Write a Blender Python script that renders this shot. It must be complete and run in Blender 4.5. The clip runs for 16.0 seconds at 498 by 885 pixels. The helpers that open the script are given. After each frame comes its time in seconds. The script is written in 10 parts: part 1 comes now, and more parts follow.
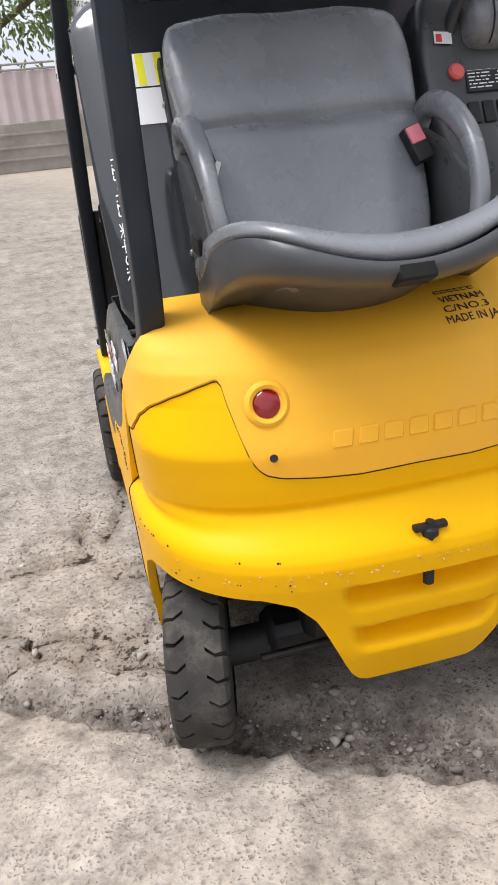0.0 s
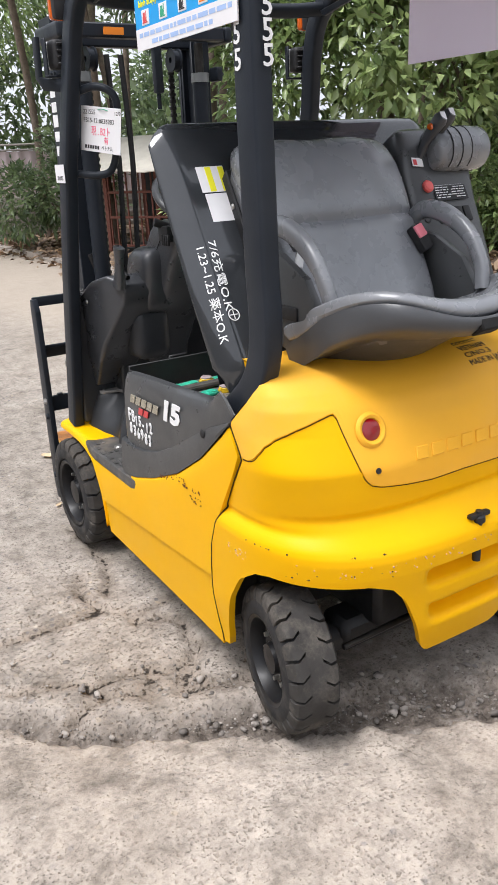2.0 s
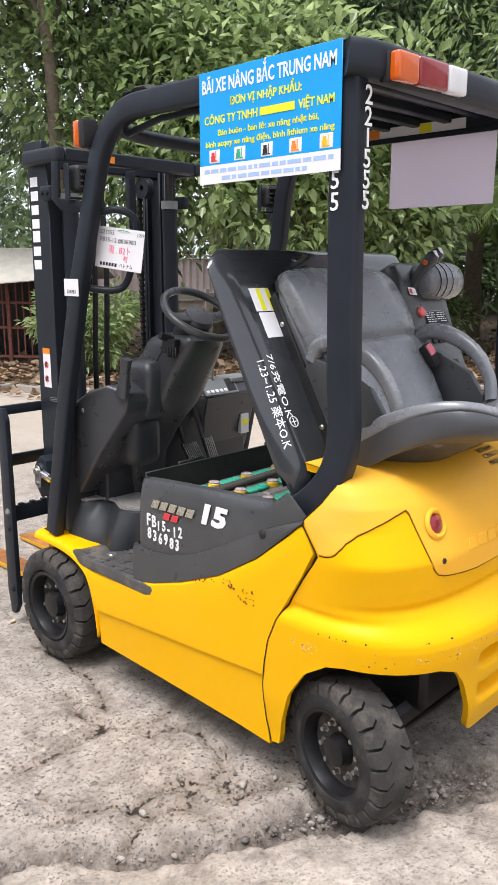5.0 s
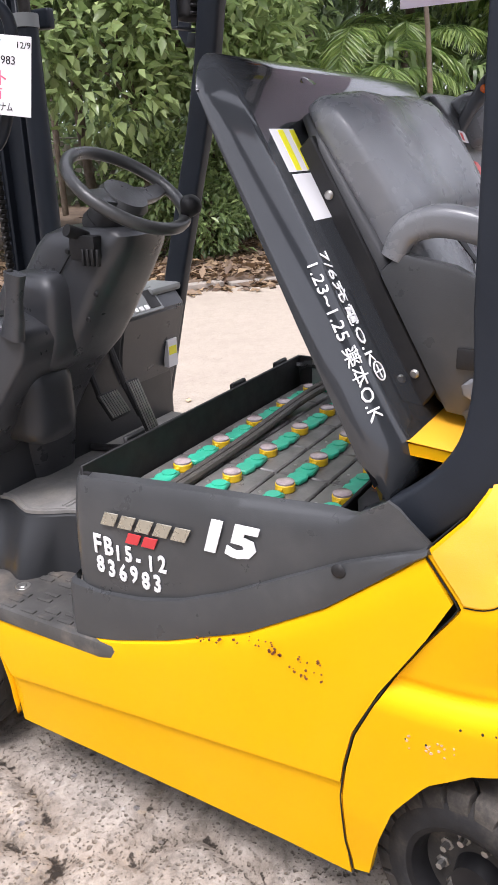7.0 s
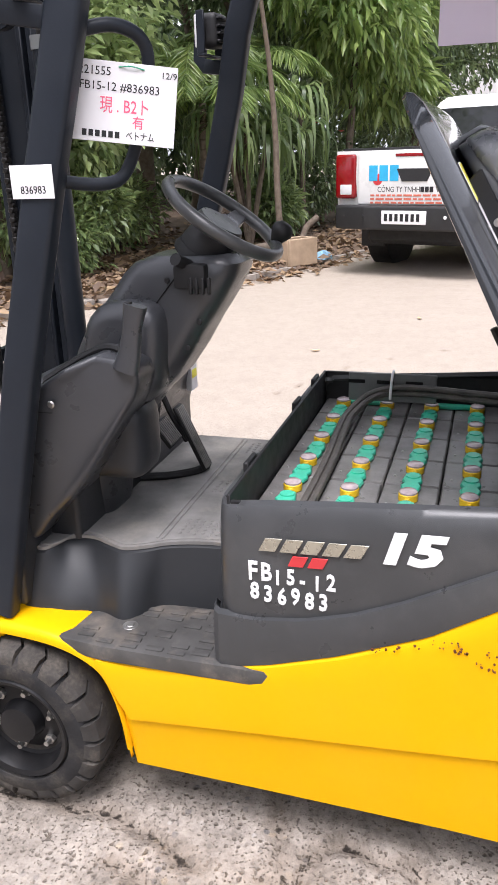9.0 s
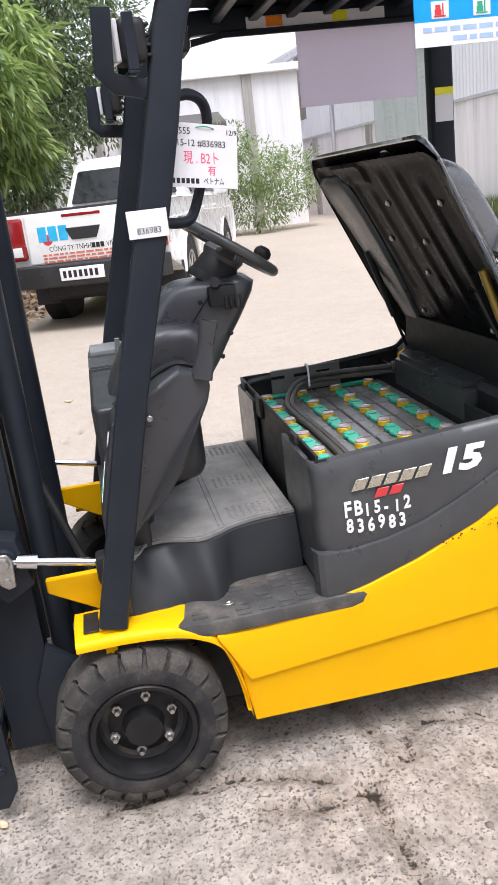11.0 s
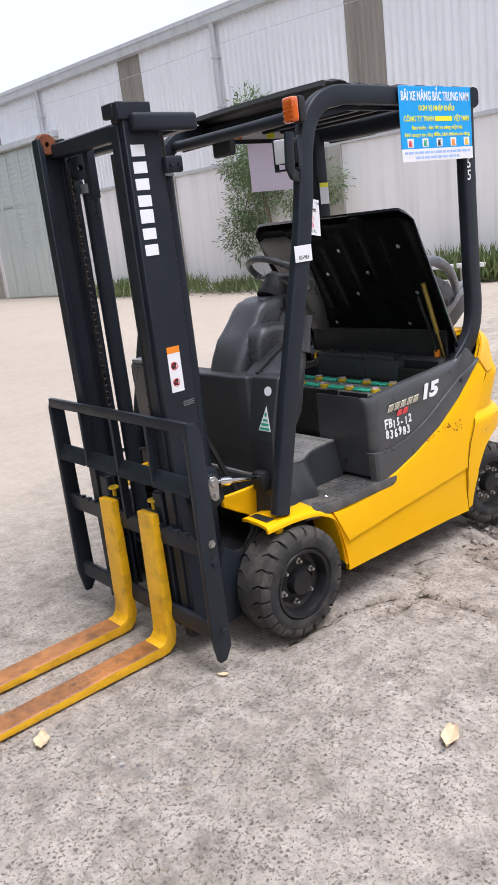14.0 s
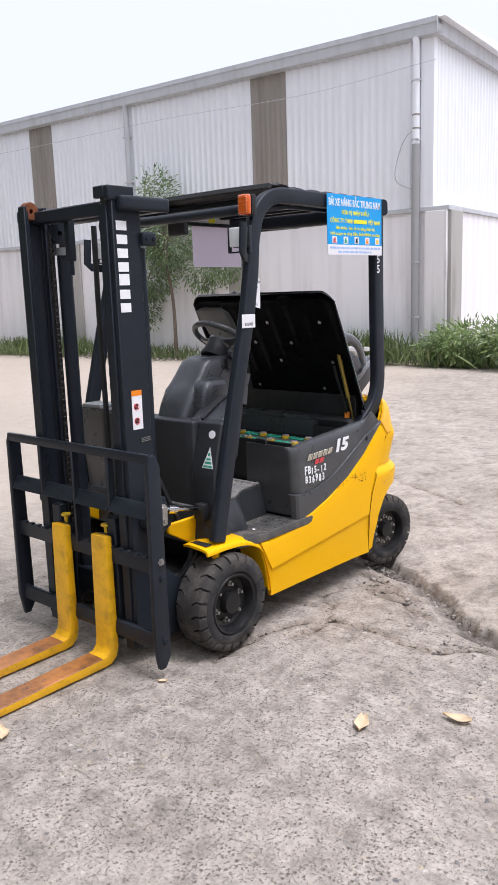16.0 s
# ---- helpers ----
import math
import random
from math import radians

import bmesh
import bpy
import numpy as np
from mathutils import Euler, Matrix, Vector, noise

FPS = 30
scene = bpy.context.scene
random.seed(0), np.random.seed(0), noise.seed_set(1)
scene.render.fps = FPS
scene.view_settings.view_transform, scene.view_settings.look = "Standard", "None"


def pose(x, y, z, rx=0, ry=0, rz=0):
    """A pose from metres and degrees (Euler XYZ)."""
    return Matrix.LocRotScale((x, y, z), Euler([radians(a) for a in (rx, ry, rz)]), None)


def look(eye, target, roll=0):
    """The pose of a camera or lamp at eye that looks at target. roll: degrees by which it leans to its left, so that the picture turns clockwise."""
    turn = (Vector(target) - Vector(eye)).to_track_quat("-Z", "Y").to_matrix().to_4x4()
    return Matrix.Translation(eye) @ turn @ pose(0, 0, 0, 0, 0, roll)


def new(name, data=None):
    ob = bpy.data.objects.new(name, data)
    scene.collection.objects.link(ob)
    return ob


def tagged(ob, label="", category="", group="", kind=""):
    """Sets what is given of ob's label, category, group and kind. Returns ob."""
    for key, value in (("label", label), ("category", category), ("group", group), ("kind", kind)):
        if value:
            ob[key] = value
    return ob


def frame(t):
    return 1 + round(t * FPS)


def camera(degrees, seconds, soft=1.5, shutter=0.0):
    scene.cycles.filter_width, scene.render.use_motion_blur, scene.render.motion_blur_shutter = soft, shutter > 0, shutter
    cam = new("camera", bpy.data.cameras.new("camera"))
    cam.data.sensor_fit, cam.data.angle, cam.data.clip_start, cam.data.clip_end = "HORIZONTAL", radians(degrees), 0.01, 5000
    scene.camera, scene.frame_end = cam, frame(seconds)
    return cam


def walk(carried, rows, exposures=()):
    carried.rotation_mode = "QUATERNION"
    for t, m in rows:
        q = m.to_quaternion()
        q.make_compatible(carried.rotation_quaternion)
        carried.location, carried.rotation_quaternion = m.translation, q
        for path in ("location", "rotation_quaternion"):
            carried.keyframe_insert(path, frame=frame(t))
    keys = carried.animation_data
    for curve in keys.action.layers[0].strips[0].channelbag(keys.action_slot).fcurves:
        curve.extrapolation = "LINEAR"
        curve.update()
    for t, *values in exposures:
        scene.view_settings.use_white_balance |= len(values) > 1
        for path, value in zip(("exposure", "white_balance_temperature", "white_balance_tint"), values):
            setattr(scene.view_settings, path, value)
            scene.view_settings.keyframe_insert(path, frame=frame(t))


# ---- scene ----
import mathutils

cam = camera(35.4, 16.0)
PATH = [
    (0, (-0.615, -2.149, 1.434), (-0.227, -0.385, 0.574), -4.9),
    (0.5, (-0.838, -2.246, 1.47), (-0.202, -0.554, 0.615), -3.5),
    (1, (-1.063, -2.292, 1.539), (-0.294, -0.629, 0.738), -3.8),
    (1.5, (-1.272, -2.245, 1.517), (-0.421, -0.601, 0.76), -3.9),
    (2, (-1.464, -2.222, 1.516), (-0.497, -0.616, 0.819), -2.7),
    (2.5, (-1.642, -2.254, 1.54), (-0.554, -0.688, 0.936), -1.3),
    (3, (-1.844, -2.253, 1.612), (-0.649, -0.735, 1.092), -0.3),
    (3.5, (-2.014, -2.178, 1.595), (-0.738, -0.713, 1.122), 0.3),
    (4, (-2.118, -2.103, 1.589), (-0.784, -0.683, 1.136), 0.2),
    (4.2, (-2.126, -2.089, 1.575), (-0.777, -0.682, 1.126), 0.1),
    (6.3, (-1.765, -1.279, 1.474), (-0.248, -0.107, 0.905), -1.5),
    (6.5, (-1.694, -1.181, 1.446), (-0.152, -0.077, 0.811), -1.8),
    (7, (-1.572, -0.896, 1.457), (0.031, 0.069, 0.751), -2.0),
    (7.5, (-1.465, -0.601, 1.439), (0.215, 0.23, 0.742), -2.1),
    (8, (-1.417, -0.409, 1.437), (0.294, 0.375, 0.76), -2.3),
    (8.5, (-1.609, -0.37, 1.461), (0.127, 0.359, 0.786), -2.0),
    (9, (-1.856, -0.318, 1.509), (-0.066, 0.245, 0.817), -2.0),
    (9.5, (-2.105, -0.096, 1.499), (-0.255, 0.273, 0.835), -2.8),
    (10, (-2.183, 0.078, 1.495), (-0.289, 0.262, 0.881), -4.6),
    (10.2, (-2.186, 0.149, 1.5), (-0.282, 0.262, 0.901), -5.4),
    (12.3, (-2.649, 1.657, 1.584), (-0.99, 0.711, 0.989), -5.8),
    (12.5, (-2.684, 1.778, 1.593), (-1.026, 0.804, 1.043), -6.2),
    (13, (-2.647, 2.042, 1.562), (-1.003, 0.995, 1.111), -10.2),
    (13.5, (-2.586, 2.324, 1.57), (-1.059, 1.132, 1.073), -7.8),
    (14, (-2.637, 2.594, 1.591), (-1.143, 1.373, 1.062), -6.8),
    (14.5, (-2.757, 2.75, 1.584), (-1.313, 1.475, 1.045), -4.1),
    (15, (-2.856, 2.898, 1.593), (-1.444, 1.572, 1.096), -2.2),
    (15.5, (-2.824, 3.041, 1.6), (-1.449, 1.655, 1.166), -1.5),
    (16, (-2.826, 3.133, 1.591), (-1.525, 1.66, 1.218), -1.9),
]
walk(cam, [(t, look(eye, target, roll)) for t, eye, target, roll in PATH],
     exposures=[(0, 0.34, 6350, 12), (2, 0.38, 6350, 12), (3.5, 0.46, 6350, 11), (6.5, 0.60, 6300, 17), (7.5, 0.72, 6300, 18), (9.5, 0.66, 6300, 17), (12.5, 0.46, 6100, 14), (16, 0.29, 6120, 16)])

# ---- world and light: a bright overcast day ----
world = bpy.data.worlds.new("overcast_sky")
scene.world = world
world.use_nodes = True
wn = world.node_tree
wn.nodes.clear()
w_out = wn.nodes.new("ShaderNodeOutputWorld")
w_bg = wn.nodes.new("ShaderNodeBackground")
w_sky = wn.nodes.new("ShaderNodeTexSky")
w_sky.sky_type = 'NISHITA'
w_sky.sun_disc = False
w_sky.sun_elevation = radians(65)
w_sky.sun_rotation = radians(260)
w_sky.air_density, w_sky.dust_density, w_sky.ozone_density = 1.0, 6.0, 1.0
w_hsv = wn.nodes.new("ShaderNodeHueSaturation")
w_hsv.inputs["Saturation"].default_value = 0.12
w_mix = wn.nodes.new("ShaderNodeMixRGB")
w_mix.inputs[0].default_value = 0.62
w_mix.inputs[2].default_value = (8.2, 8.6, 9.4, 1)
w_bg.inputs["Strength"].default_value = 0.124
wn.links.new(w_sky.outputs[0], w_hsv.inputs["Color"])
wn.links.new(w_hsv.outputs[0], w_mix.inputs[1])
wn.links.new(w_mix.outputs[0], w_bg.inputs["Color"])
wn.links.new(w_bg.outputs[0], w_out.inputs["Surface"])

sun_data = bpy.data.lights.new("sun", 'SUN')
sun_data.energy, sun_data.angle, sun_data.color = 2.45, radians(28), (1.0, 0.98, 0.96)
sun = new("sun", sun_data)
sun.matrix_world = look((-9, -1.5, 22), (0, 0, 0))


# ---- materials ----
def nodes_of(mat):
    t = mat.node_tree
    return t, t.nodes.get("Principled BSDF")


def mapped(t, scale=1.0, kind="Object"):
    tc = t.nodes.new("ShaderNodeTexCoord")
    mp = t.nodes.new("ShaderNodeMapping")
    mp.inputs["Scale"].default_value = (scale, scale, scale) if not isinstance(scale, tuple) else scale
    t.links.new(tc.outputs[kind], mp.inputs[0])
    return mp.outputs[0]


def noise_of(t, vec, scale, detail=4.0, rough=0.55):
    n = t.nodes.new("ShaderNodeTexNoise")
    n.inputs["Scale"].default_value, n.inputs["Detail"].default_value, n.inputs["Roughness"].default_value = scale, detail, rough
    t.links.new(vec, n.inputs["Vector"])
    return n.outputs["Fac"]


def ramp_of(t, fac, stops):
    r = t.nodes.new("ShaderNodeValToRGB")
    els = r.color_ramp.elements
    while len(els) < len(stops):
        els.new(0.5)
    for e, (p, c) in zip(els, stops):
        e.position = p
        e.color = (*c, 1) if not isinstance(c, float) else (c, c, c, 1)
    t.links.new(fac, r.inputs[0])
    return r.outputs[0]


def mix_of(t, fac, a, b, mode='MIX'):
    m = t.nodes.new("ShaderNodeMixRGB")
    m.blend_type = mode
    for sock, v in ((0, fac), (1, a), (2, b)):
        if isinstance(v, (int, float)):
            m.inputs[sock].default_value = v if sock == 0 else (v, v, v, 1)
        elif isinstance(v, tuple):
            m.inputs[sock].default_value = (*v, 1)
        else:
            t.links.new(v, m.inputs[sock])
    return m.outputs[0]


def bump_of(t, bsdf, height, strength, distance):
    b = t.nodes.new("ShaderNodeBump")
    b.inputs["Strength"].default_value, b.inputs["Distance"].default_value = strength, distance
    t.links.new(height, b.inputs["Height"])
    t.links.new(b.outputs[0], bsdf.inputs["Normal"])


def surface(name, color, rough=0.5, metal=0.0, vary=0.12, scale=9.0, dirt=None, dirt_amount=0.0, fine=220.0, bump=0.0, spec=0.5,
            rough_vary=0.08, coat=0.0, coords="Object"):
    """A surface with broad mottling, fine grain and, if wanted, dust or dirt in patches."""
    mat = bpy.data.materials.new(name)
    mat.use_nodes = True
    t, b = nodes_of(mat)
    vec = mapped(t, 1.0, coords)
    broad = noise_of(t, vec, scale, 6, 0.6)
    lo, hi = tuple(c * (1 - vary) for c in color), tuple(min(1.0, c * (1 + vary)) for c in color)
    col = ramp_of(t, broad, [(0.3, lo), (0.7, hi)])
    grain = noise_of(t, vec, fine, 2, 0.5)
    if dirt:
        patch = noise_of(t, vec, scale * 0.55 + 1.3, 8, 0.68)
        mask = ramp_of(t, patch, [(0.48, 0.0), (0.72, 1.0)])
        m2 = mix_of(t, 1.0, mask, ramp_of(t, grain, [(0.3, 0.4), (0.7, 1.0)]), 'MULTIPLY')
        sc = t.nodes.new("ShaderNodeMath")
        sc.operation = 'MULTIPLY'
        sc.inputs[1].default_value = dirt_amount
        t.links.new(m2, sc.inputs[0])
        col = mix_of(t, sc.outputs[0], col, dirt)
    t.links.new(col, b.inputs["Base Color"])
    r = ramp_of(t, noise_of(t, vec, scale * 2.3, 5, 0.6), [(0.3, max(0.02, rough - rough_vary)), (0.7, min(1.0, rough + rough_vary))])
    t.links.new(r, b.inputs["Roughness"])
    b.inputs["Metallic"].default_value = metal
    b.inputs["Specular IOR Level"].default_value = spec
    b.inputs["Coat Weight"].default_value = coat
    if bump:
        bump_of(t, b, grain, 0.5, bump)
    return mat


YELLOW = surface("yellow_paint", (0.86, 0.452, 0.0), 0.36, vary=0.03, scale=3, dirt=(0.62, 0.36, 0.05), dirt_amount=0.12, bump=0.0003, fine=420, spec=0.11)
FADED = surface("faded_yellow_cover", (0.88, 0.445, 0.030), 0.55, vary=0.05, scale=2.2, dirt=(0.75, 0.50, 0.25), dirt_amount=0.25, bump=0.0004, fine=500, spec=0.25)
FRAME = surface("charcoal_frame_paint", (0.018, 0.022, 0.029), 0.40, spec=0.22, vary=0.15, scale=5, dirt=(0.07, 0.07, 0.07), dirt_amount=0.10, bump=0.0004)
PLASTIC = surface("dark_grey_plastic", (0.040, 0.042, 0.047), 0.32, vary=0.08, scale=6, dirt=(0.13, 0.125, 0.12), dirt_amount=0.06, bump=0.0006, fine=700, spec=0.7)
COWL = surface("dark_cowl_plastic", (0.026, 0.028, 0.031), 0.42, vary=0.08, scale=4, dirt=(0.07, 0.07, 0.07), dirt_amount=0.08, bump=0.0005, fine=600, spec=0.45)
STEPMAT = surface("dusty_step_plastic", (0.072, 0.070, 0.067), 0.45, vary=0.25, scale=14, dirt=(0.30, 0.25, 0.20), dirt_amount=0.9, bump=0.0006, fine=500)
PANEL = surface("side_panel_plastic", (0.050, 0.052, 0.054), 0.33, vary=0.10, scale=7, dirt=(0.19, 0.185, 0.18), dirt_amount=0.22, bump=0.0005, fine=600, spec=0.65)
HOOD = surface("glossy_hood_grey", (0.030, 0.033, 0.037), 0.11, vary=0.08, scale=5, dirt=(0.12, 0.11, 0.10), dirt_amount=0.06, coat=0.6, rough_vary=0.04)
HOOD_UNDER = surface("black_underside", (0.005, 0.005, 0.006), 0.30, spec=0.02, vary=0.3, scale=7, dirt=(0.05, 0.05, 0.05), dirt_amount=0.06)
VINYL = surface("seat_vinyl", (0.190, 0.197, 0.210), 0.27, vary=0.12, scale=5, dirt=(0.26, 0.25, 0.24), dirt_amount=0.22, bump=0.0006, fine=520, spec=0.8)
SHELL = surface("dark_seat_shell", (0.062, 0.064, 0.068), 0.38, vary=0.12, scale=6, dirt=(0.08, 0.08, 0.08), dirt_amount=0.15, bump=0.0005, fine=500)
RUBBER = surface("tyre_rubber", (0.022, 0.022, 0.023), 0.75, vary=0.3, scale=14, dirt=(0.17, 0.145, 0.115), dirt_amount=0.45, bump=0.001, fine=160, spec=0.3)
TREAD = surface("worn_tread_rubber", (0.046, 0.043, 0.040), 0.85, vary=0.25, scale=16, dirt=(0.24, 0.21, 0.17), dirt_amount=0.5, bump=0.0015, fine=130, spec=0.2)
RIM = surface("black_rim_paint", (0.011, 0.011, 0.012), 0.38, vary=0.3, scale=20, dirt=(0.08, 0.07, 0.06), dirt_amount=0.10, spec=0.3)
BLACK = surface("matt_black", (0.009, 0.009, 0.010), 0.6, vary=0.3, scale=12, dirt=(0.09, 0.08, 0.07), dirt_amount=0.15)
GAP = surface("shadow_gap_black", (0.004, 0.004, 0.004), 0.9, vary=0.2)
STEEL = surface("zinc_steel", (0.46, 0.45, 0.43), 0.36, metal=0.9, vary=0.2, scale=40, dirt=(0.16, 0.10, 0.06), dirt_amount=0.4)
CHROME = surface("chrome_rod", (0.75, 0.75, 0.76), 0.12, metal=1.0, vary=0.05)
CHAIN = surface("greasy_chain", (0.022, 0.020, 0.018), 0.45, metal=0.4, vary=0.4, scale=60)
MAT = surface("floor_mat_rubber", (0.215, 0.208, 0.198), 0.62, vary=0.28, scale=8, dirt=(0.43, 0.39, 0.33), dirt_amount=0.85, bump=0.001, fine=260, spec=0.3)
WHITE = surface("white_paint", (0.82, 0.82, 0.82), 0.5, vary=0.03)
PAPER = surface("white_paper", (0.78, 0.77, 0.78), 0.7, vary=0.03, scale=14)
BLUE = surface("sign_blue", (0.001, 0.33, 0.76), 0.42, vary=0.05, scale=4)
SIGNYEL = surface("sign_yellow_letters", (0.85, 0.80, 0.02), 0.45, vary=0.02)
INK = surface("black_ink", (0.012, 0.012, 0.014), 0.6, vary=0.1)
INK_BLUE = surface("pale_blue_ink", (0.36, 0.50, 0.78), 0.6, vary=0.1)
PINK = surface("pink_marker", (0.85, 0.12, 0.22), 0.6, vary=0.1)
RED = surface("red_plastic", (0.62, 0.045, 0.05), 0.35, vary=0.1)
REDPANEL = surface("red_battery_panel", (0.55, 0.035, 0.01), 0.5, vary=0.1)
BUTTON = surface("faded_red_button", (0.78, 0.13, 0.12), 0.42, vary=0.05)
AMBER = surface("amber_lens", (0.62, 0.105, 0.004), 0.12, vary=0.1, coat=0.6)
REDLENS = surface("red_lens", (0.24, 0.003, 0.006), 0.12, vary=0.15, coat=0.6)
CLEAR = surface("milky_clear_lens", (0.70, 0.70, 0.70), 0.12, vary=0.1, coat=0.7)
GREEN = surface("green_cell_link", (0.040, 0.50, 0.32), 0.35, vary=0.15, scale=30, dirt=(0.25, 0.25, 0.18), dirt_amount=0.25)
CAPYEL = surface("yellow_vent_cap", (0.78, 0.50, 0.015), 0.4, vary=0.12, scale=30)
CAPTOP = surface("smoky_cap_lid", (0.47, 0.38, 0.38), 0.15, vary=0.25, scale=50, coat=0.5)
CELL = surface("dusty_battery_cell", (0.185, 0.176, 0.168), 0.34, vary=0.30, scale=12, dirt=(0.060, 0.056, 0.054), dirt_amount=0.85)
CABLE = surface("grey_cable", (0.075, 0.068, 0.060), 0.6, vary=0.2, scale=30, dirt=(0.22, 0.19, 0.15), dirt_amount=0.4)
FORKYEL = surface("worn_fork_yellow", (0.84, 0.45, 0.005), 0.42, vary=0.10, scale=14, dirt=(0.16, 0.055, 0.018), dirt_amount=0.7)
FORKTOP = surface("rusty_fork_blade", (0.34, 0.135, 0.036), 0.5, vary=0.50, scale=9, dirt=(0.055, 0.026, 0.020), dirt_amount=1.3, bump=0.001, fine=120)
RUST = surface("rust", (0.17, 0.050, 0.016), 0.85, vary=0.4, scale=60)
SILVER = surface("silver_badge", (0.52, 0.49, 0.40), 0.3, metal=0.7, vary=0.15, scale=30)
ORANGE = surface("orange_label", (0.85, 0.24, 0.01), 0.5, vary=0.05)
LABELGREEN = surface("green_label", (0.03, 0.36, 0.20), 0.5, vary=0.05)
GREYPAINT = surface("grey_controls", (0.19, 0.20, 0.20), 0.5, vary=0.1)
TARP = surface("lilac_plastic_sheet", (0.93, 0.88, 0.96), 0.45, vary=0.03, scale=3)
_t, _b = nodes_of(TARP)
_tr, _mx = _t.nodes.new("ShaderNodeBsdfTranslucent"), _t.nodes.new("ShaderNodeMixShader")
_tr.inputs["Color"].default_value = (0.92, 0.87, 0.95, 1)
_mx.inputs[0].default_value = 0.6
_t.links.new(_b.outputs[0], _mx.inputs[1])
_t.links.new(_tr.outputs[0], _mx.inputs[2])
_t.links.new(_mx.outputs[0], _t.nodes.get("Material Output").inputs["Surface"])
GLASSY = surface("mirror_glass", (0.75, 0.77, 0.78), 0.03, metal=1.0, vary=0.02)


# ---- mesh tools ----
def part(name, bm, material, parent=None, label="", sharp=38):
    for e in bm.edges:
        e.smooth = not (len(e.link_faces) != 2 or e.calc_face_angle(0.0) > radians(sharp))
    for f in bm.faces:
        f.smooth = True
    me = bpy.data.meshes.new(name)
    bm.to_mesh(me)
    bm.free()
    for m in material if isinstance(material, (list, tuple)) else [material]:
        me.materials.append(m)
    ob = new(name, me)
    if parent is not None:
        ob.parent = parent
    if label:
        ob["label"] = label
    return ob


def thing(name, label, category, group="", kind="", at=(0, 0, 0)):
    ob = new(name)
    ob.location = at
    ob.empty_display_size = 0.1
    return tagged(ob, label, category, group, kind)


def box(bm, lo, hi, bevel=0.0, seg=1, m=None, mat=0):
    """An upright block from corner lo to corner hi, with its edges rounded by bevel."""
    made = bmesh.ops.create_cube(bm, size=1.0)
    size, mid = [b - a for a, b in zip(lo, hi)], [(a + b) / 2 for a, b in zip(lo, hi)]
    vs = made["verts"]
    bmesh.ops.transform(bm, verts=vs, matrix=Matrix.Translation(mid) @ Matrix.Diagonal((*size, 1)))
    fs = {f for v in vs for f in v.link_faces}
    if bevel:
        es = list({e for v in vs for e in v.link_edges})
        out = bmesh.ops.bevel(bm, geom=es, offset=min(bevel, 0.45 * min(size)), segments=seg, affect='EDGES', profile=0.6)
        fs = {f for f in fs if f.is_valid} | set(out["faces"])
        vs = list({v for f in fs for v in f.verts})
    for f in fs:
        f.material_index = mat
    if m is not None:
        bmesh.ops.transform(bm, verts=vs, matrix=m)
    return vs


def prism(bm, pts, axis, a, b, bevel=0.0, seg=1, mat=0):
    """A polygon in the plane across axis, drawn out from a to b. pts: the two other coordinates in x, y, z order."""
    def place(p, h):
        q = list(p)
        q.insert("xyz".index(axis), h)
        return q
    lo, hi = [bm.verts.new(place(p, a)) for p in pts], [bm.verts.new(place(p, b)) for p in pts]
    n = len(pts)
    fs = [bm.faces.new(lo[::-1]), bm.faces.new(hi)]
    fs += [bm.faces.new((lo[i], lo[(i + 1) % n], hi[(i + 1) % n], hi[i])) for i in range(n)]
    bmesh.ops.recalc_face_normals(bm, faces=fs)
    for f in fs:
        f.material_index = mat
    if bevel:
        es = list({e for f in fs for e in f.edges})
        out = bmesh.ops.bevel(bm, geom=es, offset=bevel, segments=seg, affect='EDGES', profile=0.6)
        for f in out["faces"]:
            f.material_index = mat


def loft(bm, rings, closed=True, cap=True, mat=0):
    """Skins a list of rings of equally many points."""
    vs = [[bm.verts.new(p) for p in ring] for ring in rings]
    n = len(rings[0])
    fs = []
    for r, s in zip(vs, vs[1:]):
        for i in range(n if closed else n - 1):
            j = (i + 1) % n
            fs.append(bm.faces.new((r[i], r[j], s[j], s[i])))
    if cap and closed:
        fs.append(bm.faces.new(vs[0][::-1]))
        fs.append(bm.faces.new(vs[-1]))
    bmesh.ops.recalc_face_normals(bm, faces=fs)
    for f in fs:
        f.material_index = mat
    return fs


def smooth_path(pts, steps=6):
    """A curve through the points (Catmull-Rom)."""
    p = [Vector(q) for q in pts]
    p = [2 * p[0] - p[1]] + p + [2 * p[-1] - p[-2]]
    out = []
    for i in range(1, len(p) - 2):
        a, b, c, d = p[i - 1:i + 3]
        for k in range(steps):
            u = k / steps
            out.append(0.5 * (2 * b + (c - a) * u + (2 * a - 5 * b + 4 * c - d) * u * u + (3 * b - a - 3 * c + d) * u ** 3))
    return out + [p[-2]]


def sweep(bm, path, profile, side, mat=0, cap=True, scales=None):
    """A profile of (u, v) points carried along the path; u lies along side, v across it."""
    path, rings, side = [Vector(p) for p in path], [], Vector(side).normalized()
    for i, p in enumerate(path):
        t = (path[min(i + 1, len(path) - 1)] - path[max(i - 1, 0)]).normalized()
        v = t.cross(side).normalized()
        u = v.cross(t).normalized()
        k = scales[i] if scales else 1.0
        rings.append([p + u * a * k + v * b * k for a, b in profile])
    return loft(bm, rings, True, cap, mat)


